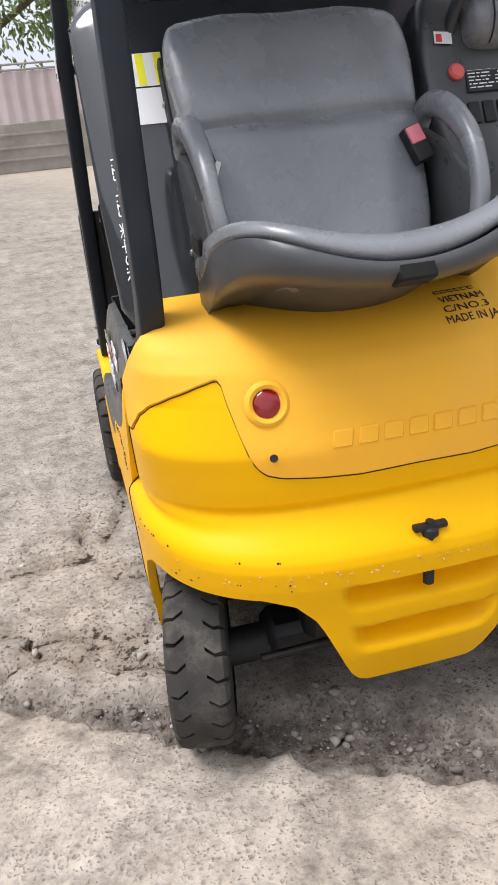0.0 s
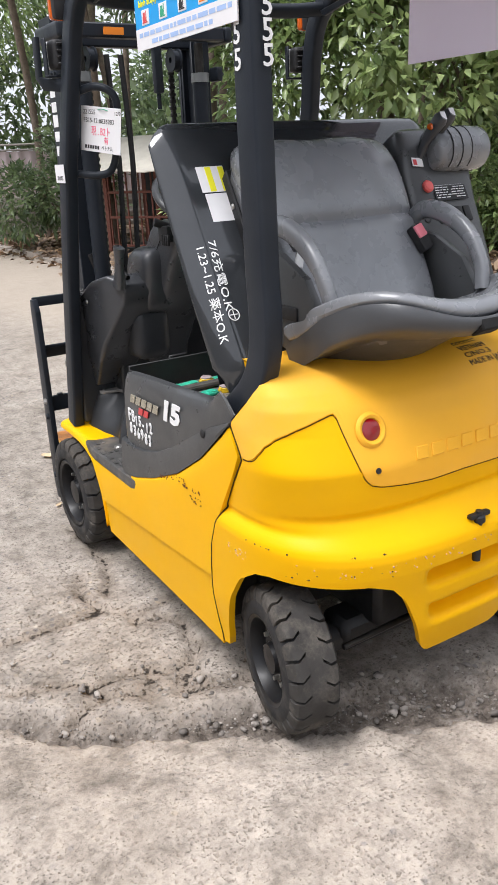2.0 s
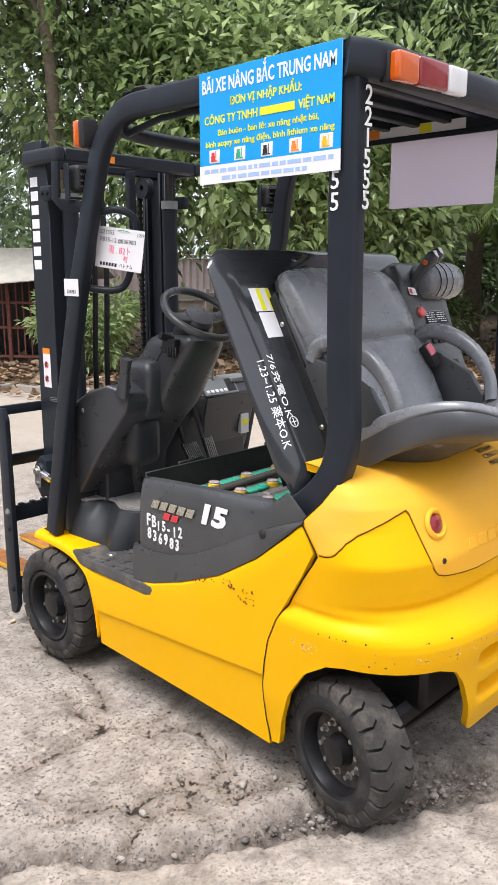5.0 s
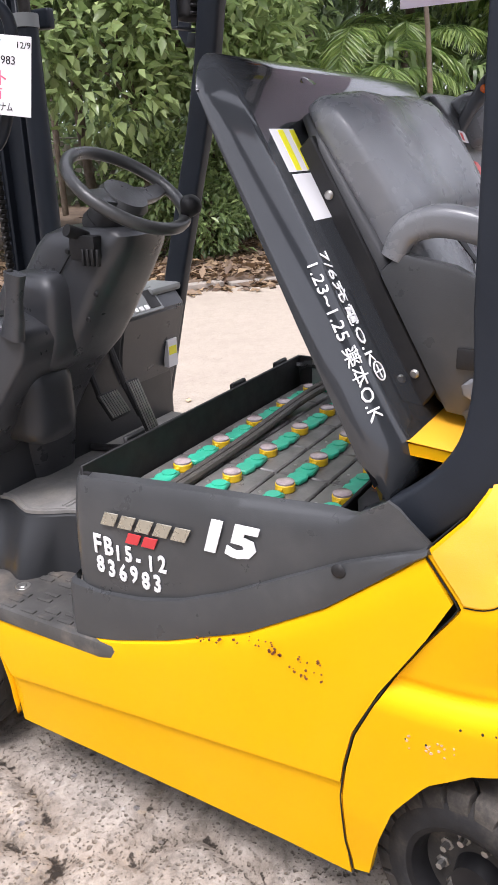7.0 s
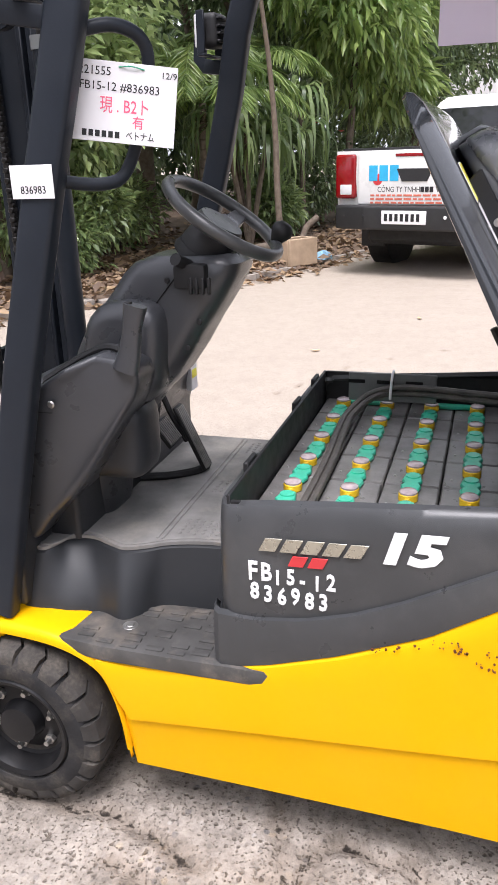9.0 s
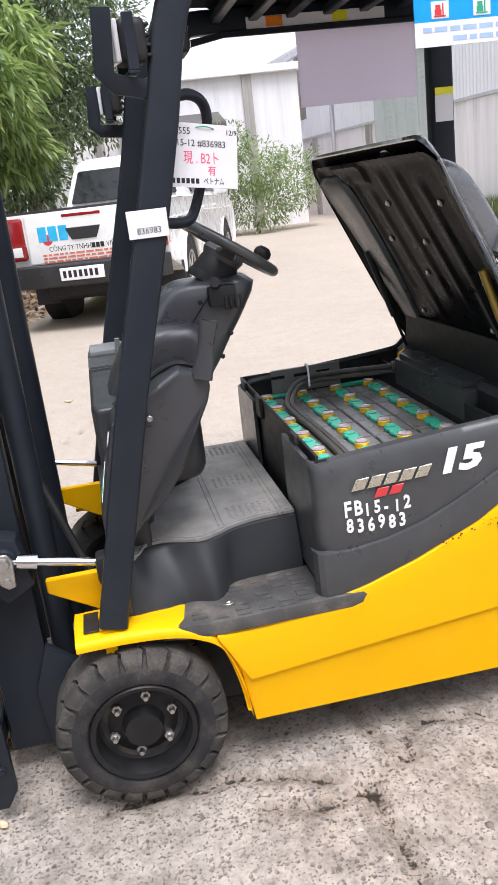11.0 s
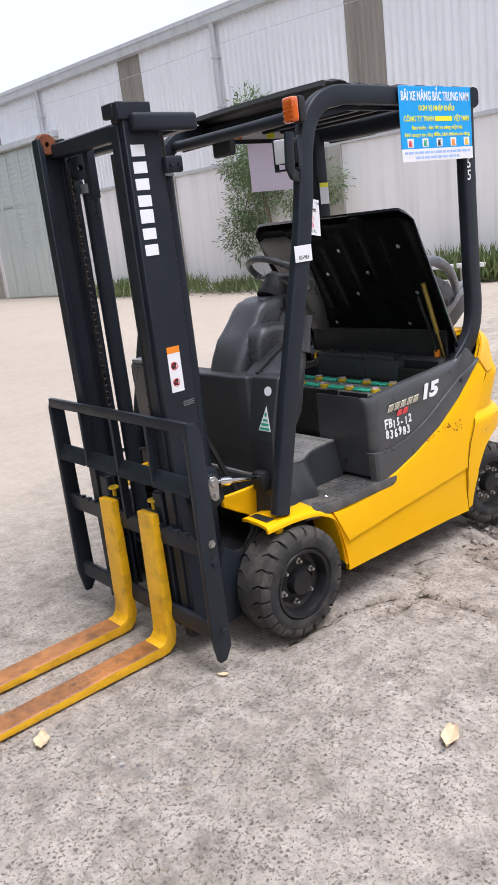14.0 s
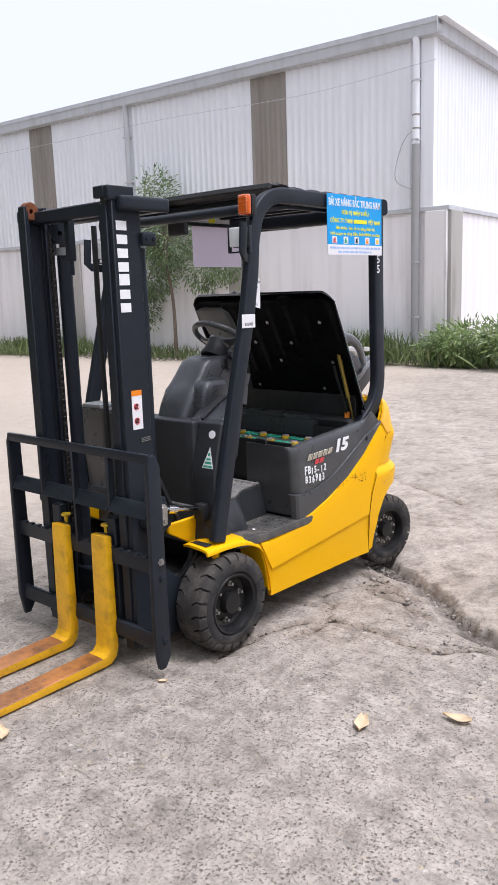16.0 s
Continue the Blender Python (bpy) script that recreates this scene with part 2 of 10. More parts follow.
def rounded_rect(w, h, r, n=3):
    """A w by h rectangle with rounded corners, as a profile."""
    out = []
    for cx, cy, a0 in ((w / 2 - r, h / 2 - r, 0), (-w / 2 + r, h / 2 - r, 90), (-w / 2 + r, -h / 2 + r, 180), (w / 2 - r, -h / 2 + r, 270)):
        for k in range(n + 1):
            a = radians(a0 + 90 * k / n)
            out.append((cx + r * math.cos(a), cy + r * math.sin(a)))
    return out


def circle(r, n=12):
    return [(r * math.cos(2 * math.pi * k / n), r * math.sin(2 * math.pi * k / n)) for k in range(n)]


def tube(bm, path, r, n=10, mat=0, scales=None):
    path = [Vector(p) for p in path]
    d = (path[-1] - path[0])
    side = Vector((0, 0, 1)) if abs(d.normalized().z if d.length else 0) < 0.8 else Vector((1, 0, 0))
    rings, u = [], None
    for i, p in enumerate(path):
        t = (path[min(i + 1, len(path) - 1)] - path[max(i - 1, 0)]).normalized()
        if u is None:
            u = (side - t * side.dot(t)).normalized()
        else:
            u = (u - t * u.dot(t)).normalized()
        v = t.cross(u)
        k = scales[i] if scales else 1.0
        rings.append([p + (u * a + v * b) * k for a, b in circle(r, n)])
    return loft(bm, rings, True, True, mat)


def lathe(bm, profile, m=None, n=32, mat=0, close=False):
    """Turns (radius, height) points round the local z axis, then places them by m."""
    m = m or Matrix()
    rings = []
    for k in range(n):
        a = 2 * math.pi * k / n
        rings.append([bm.verts.new(m @ Vector((r * math.cos(a), r * math.sin(a), h))) for r, h in profile])
    fs, q = [], len(profile)
    for k in range(n):
        r, s = rings[k], rings[(k + 1) % n]
        for i in range(q if close else q - 1):
            j = (i + 1) % q
            fs.append(bm.faces.new((r[i], r[j], s[j], s[i])))
    if not close:
        for i, flip in ((0, False), (q - 1, True)):
            if profile[i][0] > 1e-5:
                ring = [r[i] for r in rings]
                fs.append(bm.faces.new(ring if flip else ring[::-1]))
    for f in fs:
        f.material_index = mat
    bmesh.ops.remove_doubles(bm, verts=[v for r in rings for v in r], dist=1e-6)
    fs = [f for f in fs if f.is_valid]
    bmesh.ops.recalc_face_normals(bm, faces=fs)


def turn_to(axis, at):
    """A pose whose local z points along axis."""
    return Matrix.Translation(at) @ Vector(axis).to_track_quat('Z', 'Y').to_matrix().to_4x4()


def lettering(name, text, size, m, material, parent, label="", width=None, shear=0.0, depth=0.0006, bold=0.0, align='LEFT'):
    c = bpy.data.curves.new(name, 'FONT')
    c.body, c.size, c.extrude, c.shear, c.offset = text, size, depth, shear, bold
    c.align_x, c.resolution_u, c.space_line = align, 2, 0.9
    tmp = bpy.data.objects.new(name, c)
    me = bpy.data.meshes.new_from_object(tmp)
    bpy.data.objects.remove(tmp)
    if width:
        xs = [v.co.x for v in me.vertices]
        k = width / (max(xs) - min(xs))
        me.transform(Matrix.Diagonal((k, 1, 1, 1)))
    me.transform(m)
    me.materials.clear()
    me.materials.append(material)
    ob = new(name, me)
    ob.parent = parent
    if label:
        ob["label"] = label
    return ob


def facing(origin, right, up):
    """A pose with local x along right and local y along up, for flat writing."""
    x = Vector(right).normalized()
    y = Vector(up) - x * Vector(up).dot(x)
    y.normalize()
    z = x.cross(y)
    return Matrix.Translation(origin) @ Matrix((x, y, z)).transposed().to_4x4()


def drape(ob, onto, way, lift=0.0008):
    """Lays flat writing on a curved sheet: every point slides along way until it meets the sheet."""
    tree_of = mathutils.bvhtree.BVHTree.FromPolygons([v.co for v in onto.data.vertices], [tuple(p.vertices) for p in onto.data.polygons])
    way = Vector(way).normalized()
    base = max(v.co.dot(way) for v in ob.data.vertices)
    for v in ob.data.vertices:
        over = base - v.co.dot(way)
        hit = tree_of.ray_cast(v.co - way * 0.12, way, 0.4)[0]
        if hit:
            v.co = hit - way * (lift + over)
    return ob


def plate(bm, m, x0, y0, x1, y1, thick=0.001, mat=0, bevel=0.0):
    """A thin sheet in the local x-y plane of m, standing proud of it by thick."""
    box(bm, (x0, y0, 0), (x1, y1, thick), bevel, 1, m, mat)


# ---- ground: one sheet of worn concrete that reaches the horizon ----
def ground_material():
    mat = bpy.data.materials.new("worn_concrete")
    mat.use_nodes = True
    t, b = nodes_of(mat)
    vec = mapped(t, 1.0)

    def own(name):
        a = t.nodes.new("ShaderNodeAttribute")
        a.attribute_name = name
        return a.outputs["Fac"]

    def cells(scale):
        v = t.nodes.new("ShaderNodeTexVoronoi")
        v.inputs["Scale"].default_value = scale
        wob = mix_of(t, 0.010, vec, noise_color(t, vec, scale * 0.7))
        t.links.new(wob, v.inputs["Vector"])
        return v.outputs["Distance"], v.outputs["Color"]

    big, mid = noise_of(t, vec, 0.5, 5, 0.6), noise_of(t, vec, 3.2, 8, 0.72)
    coarse, fine = noise_of(t, vec, 13, 8, 0.78), noise_of(t, vec, 55, 6, 0.75)
    old = ramp_of(t, mid, [(0.30, (0.268, 0.236, 0.202)), (0.5, (0.382, 0.342, 0.300)), (0.72, (0.450, 0.408, 0.364))])
    slab = ramp_of(t, mid, [(0.30, (0.325, 0.280, 0.236)), (0.5, (0.435, 0.384, 0.332)), (0.72, (0.50, 0.447, 0.392))])
    col = mix_of(t, own("slab"), old, slab)
    col = mix_of(t, 0.85, col, ramp_of(t, big, [(0.3, (0.80, 0.78, 0.75)), (0.7, (1.12, 1.10, 1.08))]), 'MULTIPLY')
    # stones of the mix, bared where the skin has worn off
    d1, c1 = cells(30)
    stone = ramp_of(t, d1, [(0.20, 1.0), (0.30, 0.0)])
    tone = ramp_of(t, c1, [(0.30, (0.12, 0.125, 0.14)), (0.48, (0.30, 0.26, 0.22)), (0.62, (0.50, 0.40, 0.27)), (0.8, (0.56, 0.52, 0.48))])
    worn = mix_of(t, 1.0, stone, ramp_of(t, noise_of(t, vec, 2.2, 6, 0.7), [(0.47, 0.0), (0.62, 0.75)]), 'MULTIPLY')
    col = mix_of(t, worn, col, tone)
    # pits
    pits = None
    for size, share in ((70, 0.60), (150, 0.56)):
        d2, c2 = cells(size)
        one = mix_of(t, 1.0, ramp_of(t, d2, [(0.20, 1.0), (0.42, 0.0)]), ramp_of(t, c2, [(share, 0.0), (share + 0.08, 1.0)]), 'MULTIPLY')
        pits = one if pits is None else mix_of(t, 1.0, pits, one, 'LIGHTEN')
    spread = ramp_of(t, noise_of(t, vec, 6.5, 6, 0.7), [(0.36, 0.25), (0.56, 1.0)])
    pit = mix_of(t, 1.0, pits, spread, 'MULTIPLY')
    pit = mix_of(t, mix_of(t, 1.0, own("slab"), 0.45, 'MULTIPLY'), pit, 0.0)
    col = mix_of(t, pit, col, mix_of(t, 1.0, col, (0.52, 0.49, 0.46), 'MULTIPLY'))
    col = mix_of(t, 0.9, col, ramp_of(t, coarse, [(0.34, 0.60), (0.50, 0.97), (0.66, 1.10)]), 'MULTIPLY')
    col = mix_of(t, 0.9, col, ramp_of(t, noise_of(t, vec, 7.5, 12, 0.7), [(0.34, 0.62), (0.47, 0.97), (0.66, 1.12)]), 'MULTIPLY')
    col = mix_of(t, 0.9, col, ramp_of(t, fine, [(0.36, 0.70), (0.50, 1.0), (0.64, 1.10)]), 'MULTIPLY')
    sand = mix_of(t, 0.22, (0.470, 0.400, 0.328), col)
    col = mix_of(t, own("dust"), col, sand)
    soil = ramp_of(t, noise_of(t, vec, 21, 8, 0.75), [(0.34, (0.055, 0.045, 0.037)), (0.52, (0.175, 0.148, 0.125)), (0.70, (0.37, 0.335, 0.30))])
    col = mix_of(t, own("soil"), col, soil)
    ragged = t.nodes.new("ShaderNodeMath")
    ragged.operation = 'MULTIPLY_ADD'
    t.links.new(mix_of(t, 0.35, noise_of(t, vec, 16, 6, 0.7), noise_of(t, vec, 60, 5, 0.7)), ragged.inputs[0])
    ragged.inputs[1].default_value = 0.085
    t.links.new(own("crack"), ragged.inputs[2])
    crack = ramp_of(t, ragged.outputs[0], [(0.0420, 1.0), (0.0465, 0.0)])
    grime = ramp_of(t, ragged.outputs[0], [(0.042, 0.50), (0.090, 0.0)])
    col = mix_of(t, grime, col, mix_of(t, 1.0, col, (0.50, 0.43, 0.36), 'MULTIPLY'))
    col = mix_of(t, crack, col, (0.035, 0.029, 0.024))
    t.links.new(col, b.inputs["Base Color"])
    b.inputs["Roughness"].default_value = 0.92
    b.inputs["Specular IOR Level"].default_value = 0.2
    h = mix_of(t, 0.5, mix_of(t, 0.5, fine, coarse), ramp_of(t, pit, [(0.0, 1.0), (1.0, 0.0)]))
    h = mix_of(t, mix_of(t, 1.0, crack, 0.8, 'MULTIPLY'), h, 0.0)
    bump_of(t, b, h, 0.9, 0.012)
    return mat


def noise_color(t, vec, scale):
    n = t.nodes.new("ShaderNodeTexNoise")
    n.inputs["Scale"].default_value, n.inputs["Detail"].default_value = scale, 3.0
    t.links.new(vec, n.inputs["Vector"])
    return n.outputs["Color"]


CONCRETE = ground_material()


def axis_steps(lo, hi, step, far):
    """Coordinates that are dense from lo to hi and open out towards the horizon."""
    mid = list(np.arange(lo, hi + 1e-6, step))
    out, d, p = [], step, hi
    while p < far:
        d *= 1.13
        p += d
        out.append(p)
    left, d, p = [], step, lo
    while p > -far:
        d *= 1.13
        p -= d
        left.append(p)
    return np.array(left[::-1] + mid + out)


def near_line(x, y, pts):
    """Distance from grid points to a polyline."""
    best = np.full(x.shape, 1e9)
    for (ax, ay), (bx, by) in zip(pts, pts[1:]):
        dx, dy = bx - ax, by - ay
        u = np.clip(((x - ax) * dx + (y - ay) * dy) / (dx * dx + dy * dy), 0, 1)
        best = np.minimum(best, np.hypot(x - ax - u * dx, y - ay - u * dy))
    return best


def value_noise(x, y, scale, seed):
    """Smooth random heights between -1 and 1."""
    rng = np.random.RandomState(seed)
    tab = rng.rand(256, 256) * 2 - 1
    u, v = x * scale, y * scale
    i, j = np.floor(u).astype(int), np.floor(v).astype(int)
    a, b = u - i, v - j
    a, b = a * a * (3 - 2 * a), b * b * (3 - 2 * b)
    g = lambda p, q: tab[p % 256, q % 256]
    return (g(i, j) * (1 - a) + g(i + 1, j) * a) * (1 - b) + (g(i, j + 1) * (1 - a) + g(i + 1, j + 1) * a) * b


SLAB_EDGE = [(-6.0, 2.9), (-3.2, 1.05), (-1.8, 0.12), (-1.34, -0.19), (-1.0, -0.44), (-0.62, -0.66), (-0.21, -0.91), (0.10, -1.07), (0.7, -1.45), (2.2, -2.3), (5.0, -3.9)]
CRACKS = [[(-0.66, 0.42), (-0.71, 0.30), (-0.69, 0.19), (-0.83, 0.15), (-0.98, 0.13), (-1.12, 0.18), (-1.28, 0.15), (-1.45, 0.03), (-1.7, 0.05)], [(-0.485, -0.08), (-0.53, -0.17), (-0.51, -0.24), (-0.64, -0.30), (-0.75, -0.36), (-0.86, -0.33), (-1.0, -0.35)],
          [(-0.69, 0.19), (-0.62, 0.08), (-0.63, -0.01), (-0.54, -0.04), (-0.485, -0.08)], [(-0.86, -0.33), (-0.92, -0.20), (-1.10, -0.14)], [(-0.4, -1.9), (0.9, -2.6), (3.0, -3.4)], [(4.6, -0.3), (3.9, 0.6), (3.0, 1.0)], [(2.5, -6.5), (6.0, -9.0)],
          [(-0.558, -0.24), (-0.624, -0.346), (-0.656, -0.40), (-0.54, -0.472), (-0.465, -0.50)], [(-0.896, -0.274), (-0.754, -0.267), (-0.654, -0.295)], [(-0.208, 0.168), (-0.459, 0.10), (-0.63, -0.01)], [(-0.534, 0.84), (-0.516, 0.534), (-0.554, 0.384), (-0.62, 0.24)]]


def make_ground():
    xs, ys = axis_steps(-2.4, 1.5, 0.0145, 900), axis_steps(-2.0, 2.2, 0.0145, 900)
    x, y = np.meshgrid(xs, ys)
    near = np.exp(-((np.maximum(0, np.abs(x + 0.5) - 3.2)) ** 2 + (np.maximum(0, np.abs(y - 0.5) - 3.2)) ** 2))
    z = 0.004 * value_noise(x, y, 1.3, 1) + 0.0025 * value_noise(x, y, 5.0, 2) + 0.0016 * value_noise(x, y, 17, 3)
    wob = 0.035 * value_noise(x, y, 4, 5) + 0.02 * value_noise(x, y, 13, 6) + 0.012 * value_noise(x, y, 33, 9)
    ex, ey = [p[0] for p in SLAB_EDGE], [p[1] for p in SLAB_EDGE]
    side = (y - np.interp(x, ex, ey)) * 0.85 + wob
    width = 0.16 + 0.08 * value_noise(x, y, 1.7, 7) + 0.10 * np.clip(x + 0.6, -0.5, 1)
    rubble = np.clip((side + 0.004) / 0.008, 0, 1) * np.clip((width - side) / 0.07, 0, 1)
    rough = 0.016 * np.abs(value_noise(x, y, 24, 11)) + 0.013 * value_noise(x, y, 11, 12) + 0.005 * value_noise(x, y, 60, 13)
    z = z + near * (rubble * (-0.050 + rough) + np.where(side < 0, 0.010, 0.0) * np.clip(-side / 0.02, 0, 1) + np.clip(-side * 0.16, 0, 0.055))
    soil = near * np.clip(rubble * 0.95 + 0.25 * np.clip((width + 0.25 - side) / 0.25, 0, 1) * (side > 0) * np.clip(x + 1.0, 0, 1), 0, 1)
    crack = np.full(x.shape, 1.0)
    for line in CRACKS:
        d = near_line(x + 0.03 * value_noise(x, y, 7, 21) + 0.010 * value_noise(x, y, 23, 23), y + 0.03 * value_noise(x, y, 7, 22) + 0.010 * value_noise(x, y, 23, 24), line)
        crack = np.minimum(crack, d)
        z = z - near * 0.012 * np.exp(-(d / 0.020) ** 2)
    slab = np.clip(-side / 0.02, 0, 1)
    dust = np.clip((x + 0.25 * y - 1.2 + 0.5 * value_noise(x, y, 0.8, 31)) / 1.6, 0, 1) * 0.95
    for wx, wy, r in ((-0.485, 0.705, 0.16), (0.485, 0.705, 0.16), (-0.455, -0.70, 0.14), (0.455, -0.70, 0.14)):
        d = np.hypot(x - wx, y - wy)
        k = np.clip((r + 0.12 - d) / 0.12, 0, 1)
        z = z * (1 - k) + k * np.minimum(z, 0.0005)
    z = z - 0.002
    ny, nx = x.shape
    verts = np.stack([x.ravel(), y.ravel(), z.ravel()], 1)
    idx = np.arange(nx * ny).reshape(ny, nx)
    faces = np.stack([idx[:-1, :-1], idx[:-1, 1:], idx[1:, 1:], idx[1:, :-1]], -1).reshape(-1, 4)
    me = bpy.data.meshes.new("ground")
    me.vertices.add(len(verts))
    me.vertices.foreach_set("co", verts.ravel())
    me.loops.add(faces.size)
    me.loops.foreach_set("vertex_index", faces.ravel())
    me.polygons.add(len(faces))
    me.polygons.foreach_set("loop_start", np.arange(0, faces.size, 4))
    me.update(calc_edges=True)
    me.polygons.foreach_set("use_smooth", np.ones(len(faces), bool))
    for name, values in (("soil", soil), ("slab", slab), ("dust", dust), ("crack", crack)):
        me.attributes.new(name, 'FLOAT', 'POINT').data.foreach_set("value", values.ravel().astype(np.float32))
    me.materials.append(CONCRETE)
    return tagged(new("ground", me), "worn cracked pale concrete yard", "ground", kind="structure")


make_ground()


def move_all(seen_before, m):
    """Moves every thing that was built since the list was drawn up."""
    for ob in scene.collection.all_objects:
        if ob.parent is None and ob.name not in seen_before:
            ob.matrix_basis = m @ ob.matrix_basis


built = {ob.name for ob in scene.collection.all_objects}


# ---- leaf and plant tools ----
def leaf_material(name, dark, light, gloss=0.32, through_light=0.45):
    mat = bpy.data.materials.new(name)
    mat.use_nodes = True
    t, b = nodes_of(mat)
    geo = t.nodes.new("ShaderNodeNewGeometry")
    col = ramp_of(t, geo.outputs["Random Per Island"], [(0.0, dark), (0.55, tuple((a + c) / 2 for a, c in zip(dark, light))), (1.0, light)])
    col = mix_of(t, 0.5, col, ramp_of(t, noise_of(t, mapped(t, 1.0), 1.1, 4, 0.6), [(0.3, 0.60), (0.7, 1.35)]), 'MULTIPLY')
    t.links.new(col, b.inputs["Base Color"])
    b.inputs["Roughness"].default_value = gloss
    b.inputs["Specular IOR Level"].default_value = 0.9
    tr = t.nodes.new("ShaderNodeBsdfTranslucent")
    t.links.new(col, tr.inputs["Color"])
    mx = t.nodes.new("ShaderNodeMixShader")
    mx.inputs[0].default_value = through_light
    t.links.new(b.outputs[0], mx.inputs[1])
    t.links.new(tr.outputs[0], mx.inputs[2])
    t.links.new(mx.outputs[0], t.nodes.get("Material Output").inputs["Surface"])
    return mat


LEAF_BRIGHT = leaf_material("bright_broad_leaf", (0.19, 0.27, 0.105), (0.53, 0.64, 0.29), through_light=0.55)
LEAF_MID = leaf_material("mid_green_leaf", (0.13, 0.20, 0.08), (0.40, 0.51, 0.20))
LEAF_DARK = leaf_material("dark_green_leaf", (0.082, 0.13, 0.062), (0.28, 0.37, 0.165))
LEAF_PALM = leaf_material("palm_leaf", (0.16, 0.26, 0.075), (0.46, 0.58, 0.19))
LEAF_DRY = leaf_material("dry_leaf_litter", (0.10, 0.055, 0.03), (0.36, 0.24, 0.13), 0.7, 0.1)
GRASS = leaf_material("grass_blade", (0.11, 0.17, 0.05), (0.34, 0.40, 0.18))
BARK = surface("grey_brown_bark", (0.15, 0.115, 0.085), 0.9, vary=0.3, scale=14, dirt=(0.24, 0.21, 0.17), dirt_amount=0.6, bump=0.006, fine=60)
SOIL = surface("leaf_strewn_soil", (0.13, 0.090, 0.062), 0.95, vary=0.35, scale=3, dirt=(0.23, 0.17, 0.12), dirt_amount=0.8, bump=0.006, fine=60)
KERBSTONE = surface("weathered_kerb_concrete", (0.34, 0.30, 0.26), 0.9, vary=0.2, scale=5, dirt=(0.16, 0.13, 0.10), dirt_amount=0.6, bump=0.003, fine=90)


def mesh_from(name, verts, faces, material):
    """A mesh from arrays of places and equally sized faces."""
    me = bpy.data.meshes.new(name)
    n = faces.shape[1]
    me.vertices.add(len(verts))
    me.vertices.foreach_set("co", np.asarray(verts, np.float32).ravel())
    me.loops.add(faces.size)
    me.loops.foreach_set("vertex_index", faces.astype(np.int32).ravel())
    me.polygons.add(len(faces))
    me.polygons.foreach_set("loop_start", np.arange(0, faces.size, n))
    me.update(calc_edges=True)
    me.materials.append(material)
    return me


def unit(v):
    return v / np.maximum(np.linalg.norm(v, axis=-1, keepdims=True), 1e-9)


def leaf_arrays(base, way, size, wide, rng, fold=0.25):
    """Folded pointed leaves: four corners each, two triangles."""
    n = len(base)
    way = unit(way)
    up = unit(np.stack([rng.normal(0, 0.5, n), rng.normal(0, 0.5, n), np.ones(n)], 1))
    across = unit(np.cross(way, up))
    normal = np.cross(across, way)
    size = size[:, None]
    tip = base + way * size - normal * size * 0.12
    mid = base + way * size * 0.45
    left, right = mid + across * size * wide / 2 + normal * size * wide * fold, mid - across * size * wide / 2 + normal * size * wide * fold
    verts = np.stack([base, left, tip, right], 1).reshape(-1, 3)
    k = np.arange(n)[:, None] * 4
    return verts, np.concatenate([k + [0, 2, 1], k + [0, 3, 2]], 1).reshape(-1, 3)


def cloud_points(lumps, clusters, rng, hollow=0.55):
    """Cluster centres spread through rounded lumps (x, y, z, rx, ry, rz), denser towards their skins."""
    lumps = np.array(lumps, float)
    vol = np.prod(lumps[:, 3:], axis=1) ** 0.8
    pick = rng.choice(len(lumps), clusters, p=vol / vol.sum())
    d = unit(rng.normal(0, 1, (clusters, 3)))
    r = hollow + (1 - hollow) * rng.rand(clusters) ** 0.6
    r = r * (0.82 + 0.3 * rng.rand(clusters))
    return lumps[pick, :3] + d * r[:, None] * lumps[pick, 3:], d


def crown_mesh(name, lumps, clusters, per, spread, leaf, wide, material, seed, droop=0.25):
    rng = np.random.RandomState(seed)
    c, d = cloud_points(lumps, clusters, rng)
    c, d = np.repeat(c, per, 0), np.repeat(d, per, 0)
    off = rng.normal(0, 1, c.shape)
    base = c + off * spread
    way = unit(d * 0.7 + off * 0.6 + rng.normal(0, 0.35, c.shape) + [0, 0, -droop])
    size = leaf * (0.6 + 0.7 * rng.rand(len(c)))
    v, f = leaf_arrays(base, way, size, wide, rng)
    return mesh_from(name, v, f, material)


def child(name, me, parent):
    ob = new(name, me)
    ob.parent = parent
    return ob


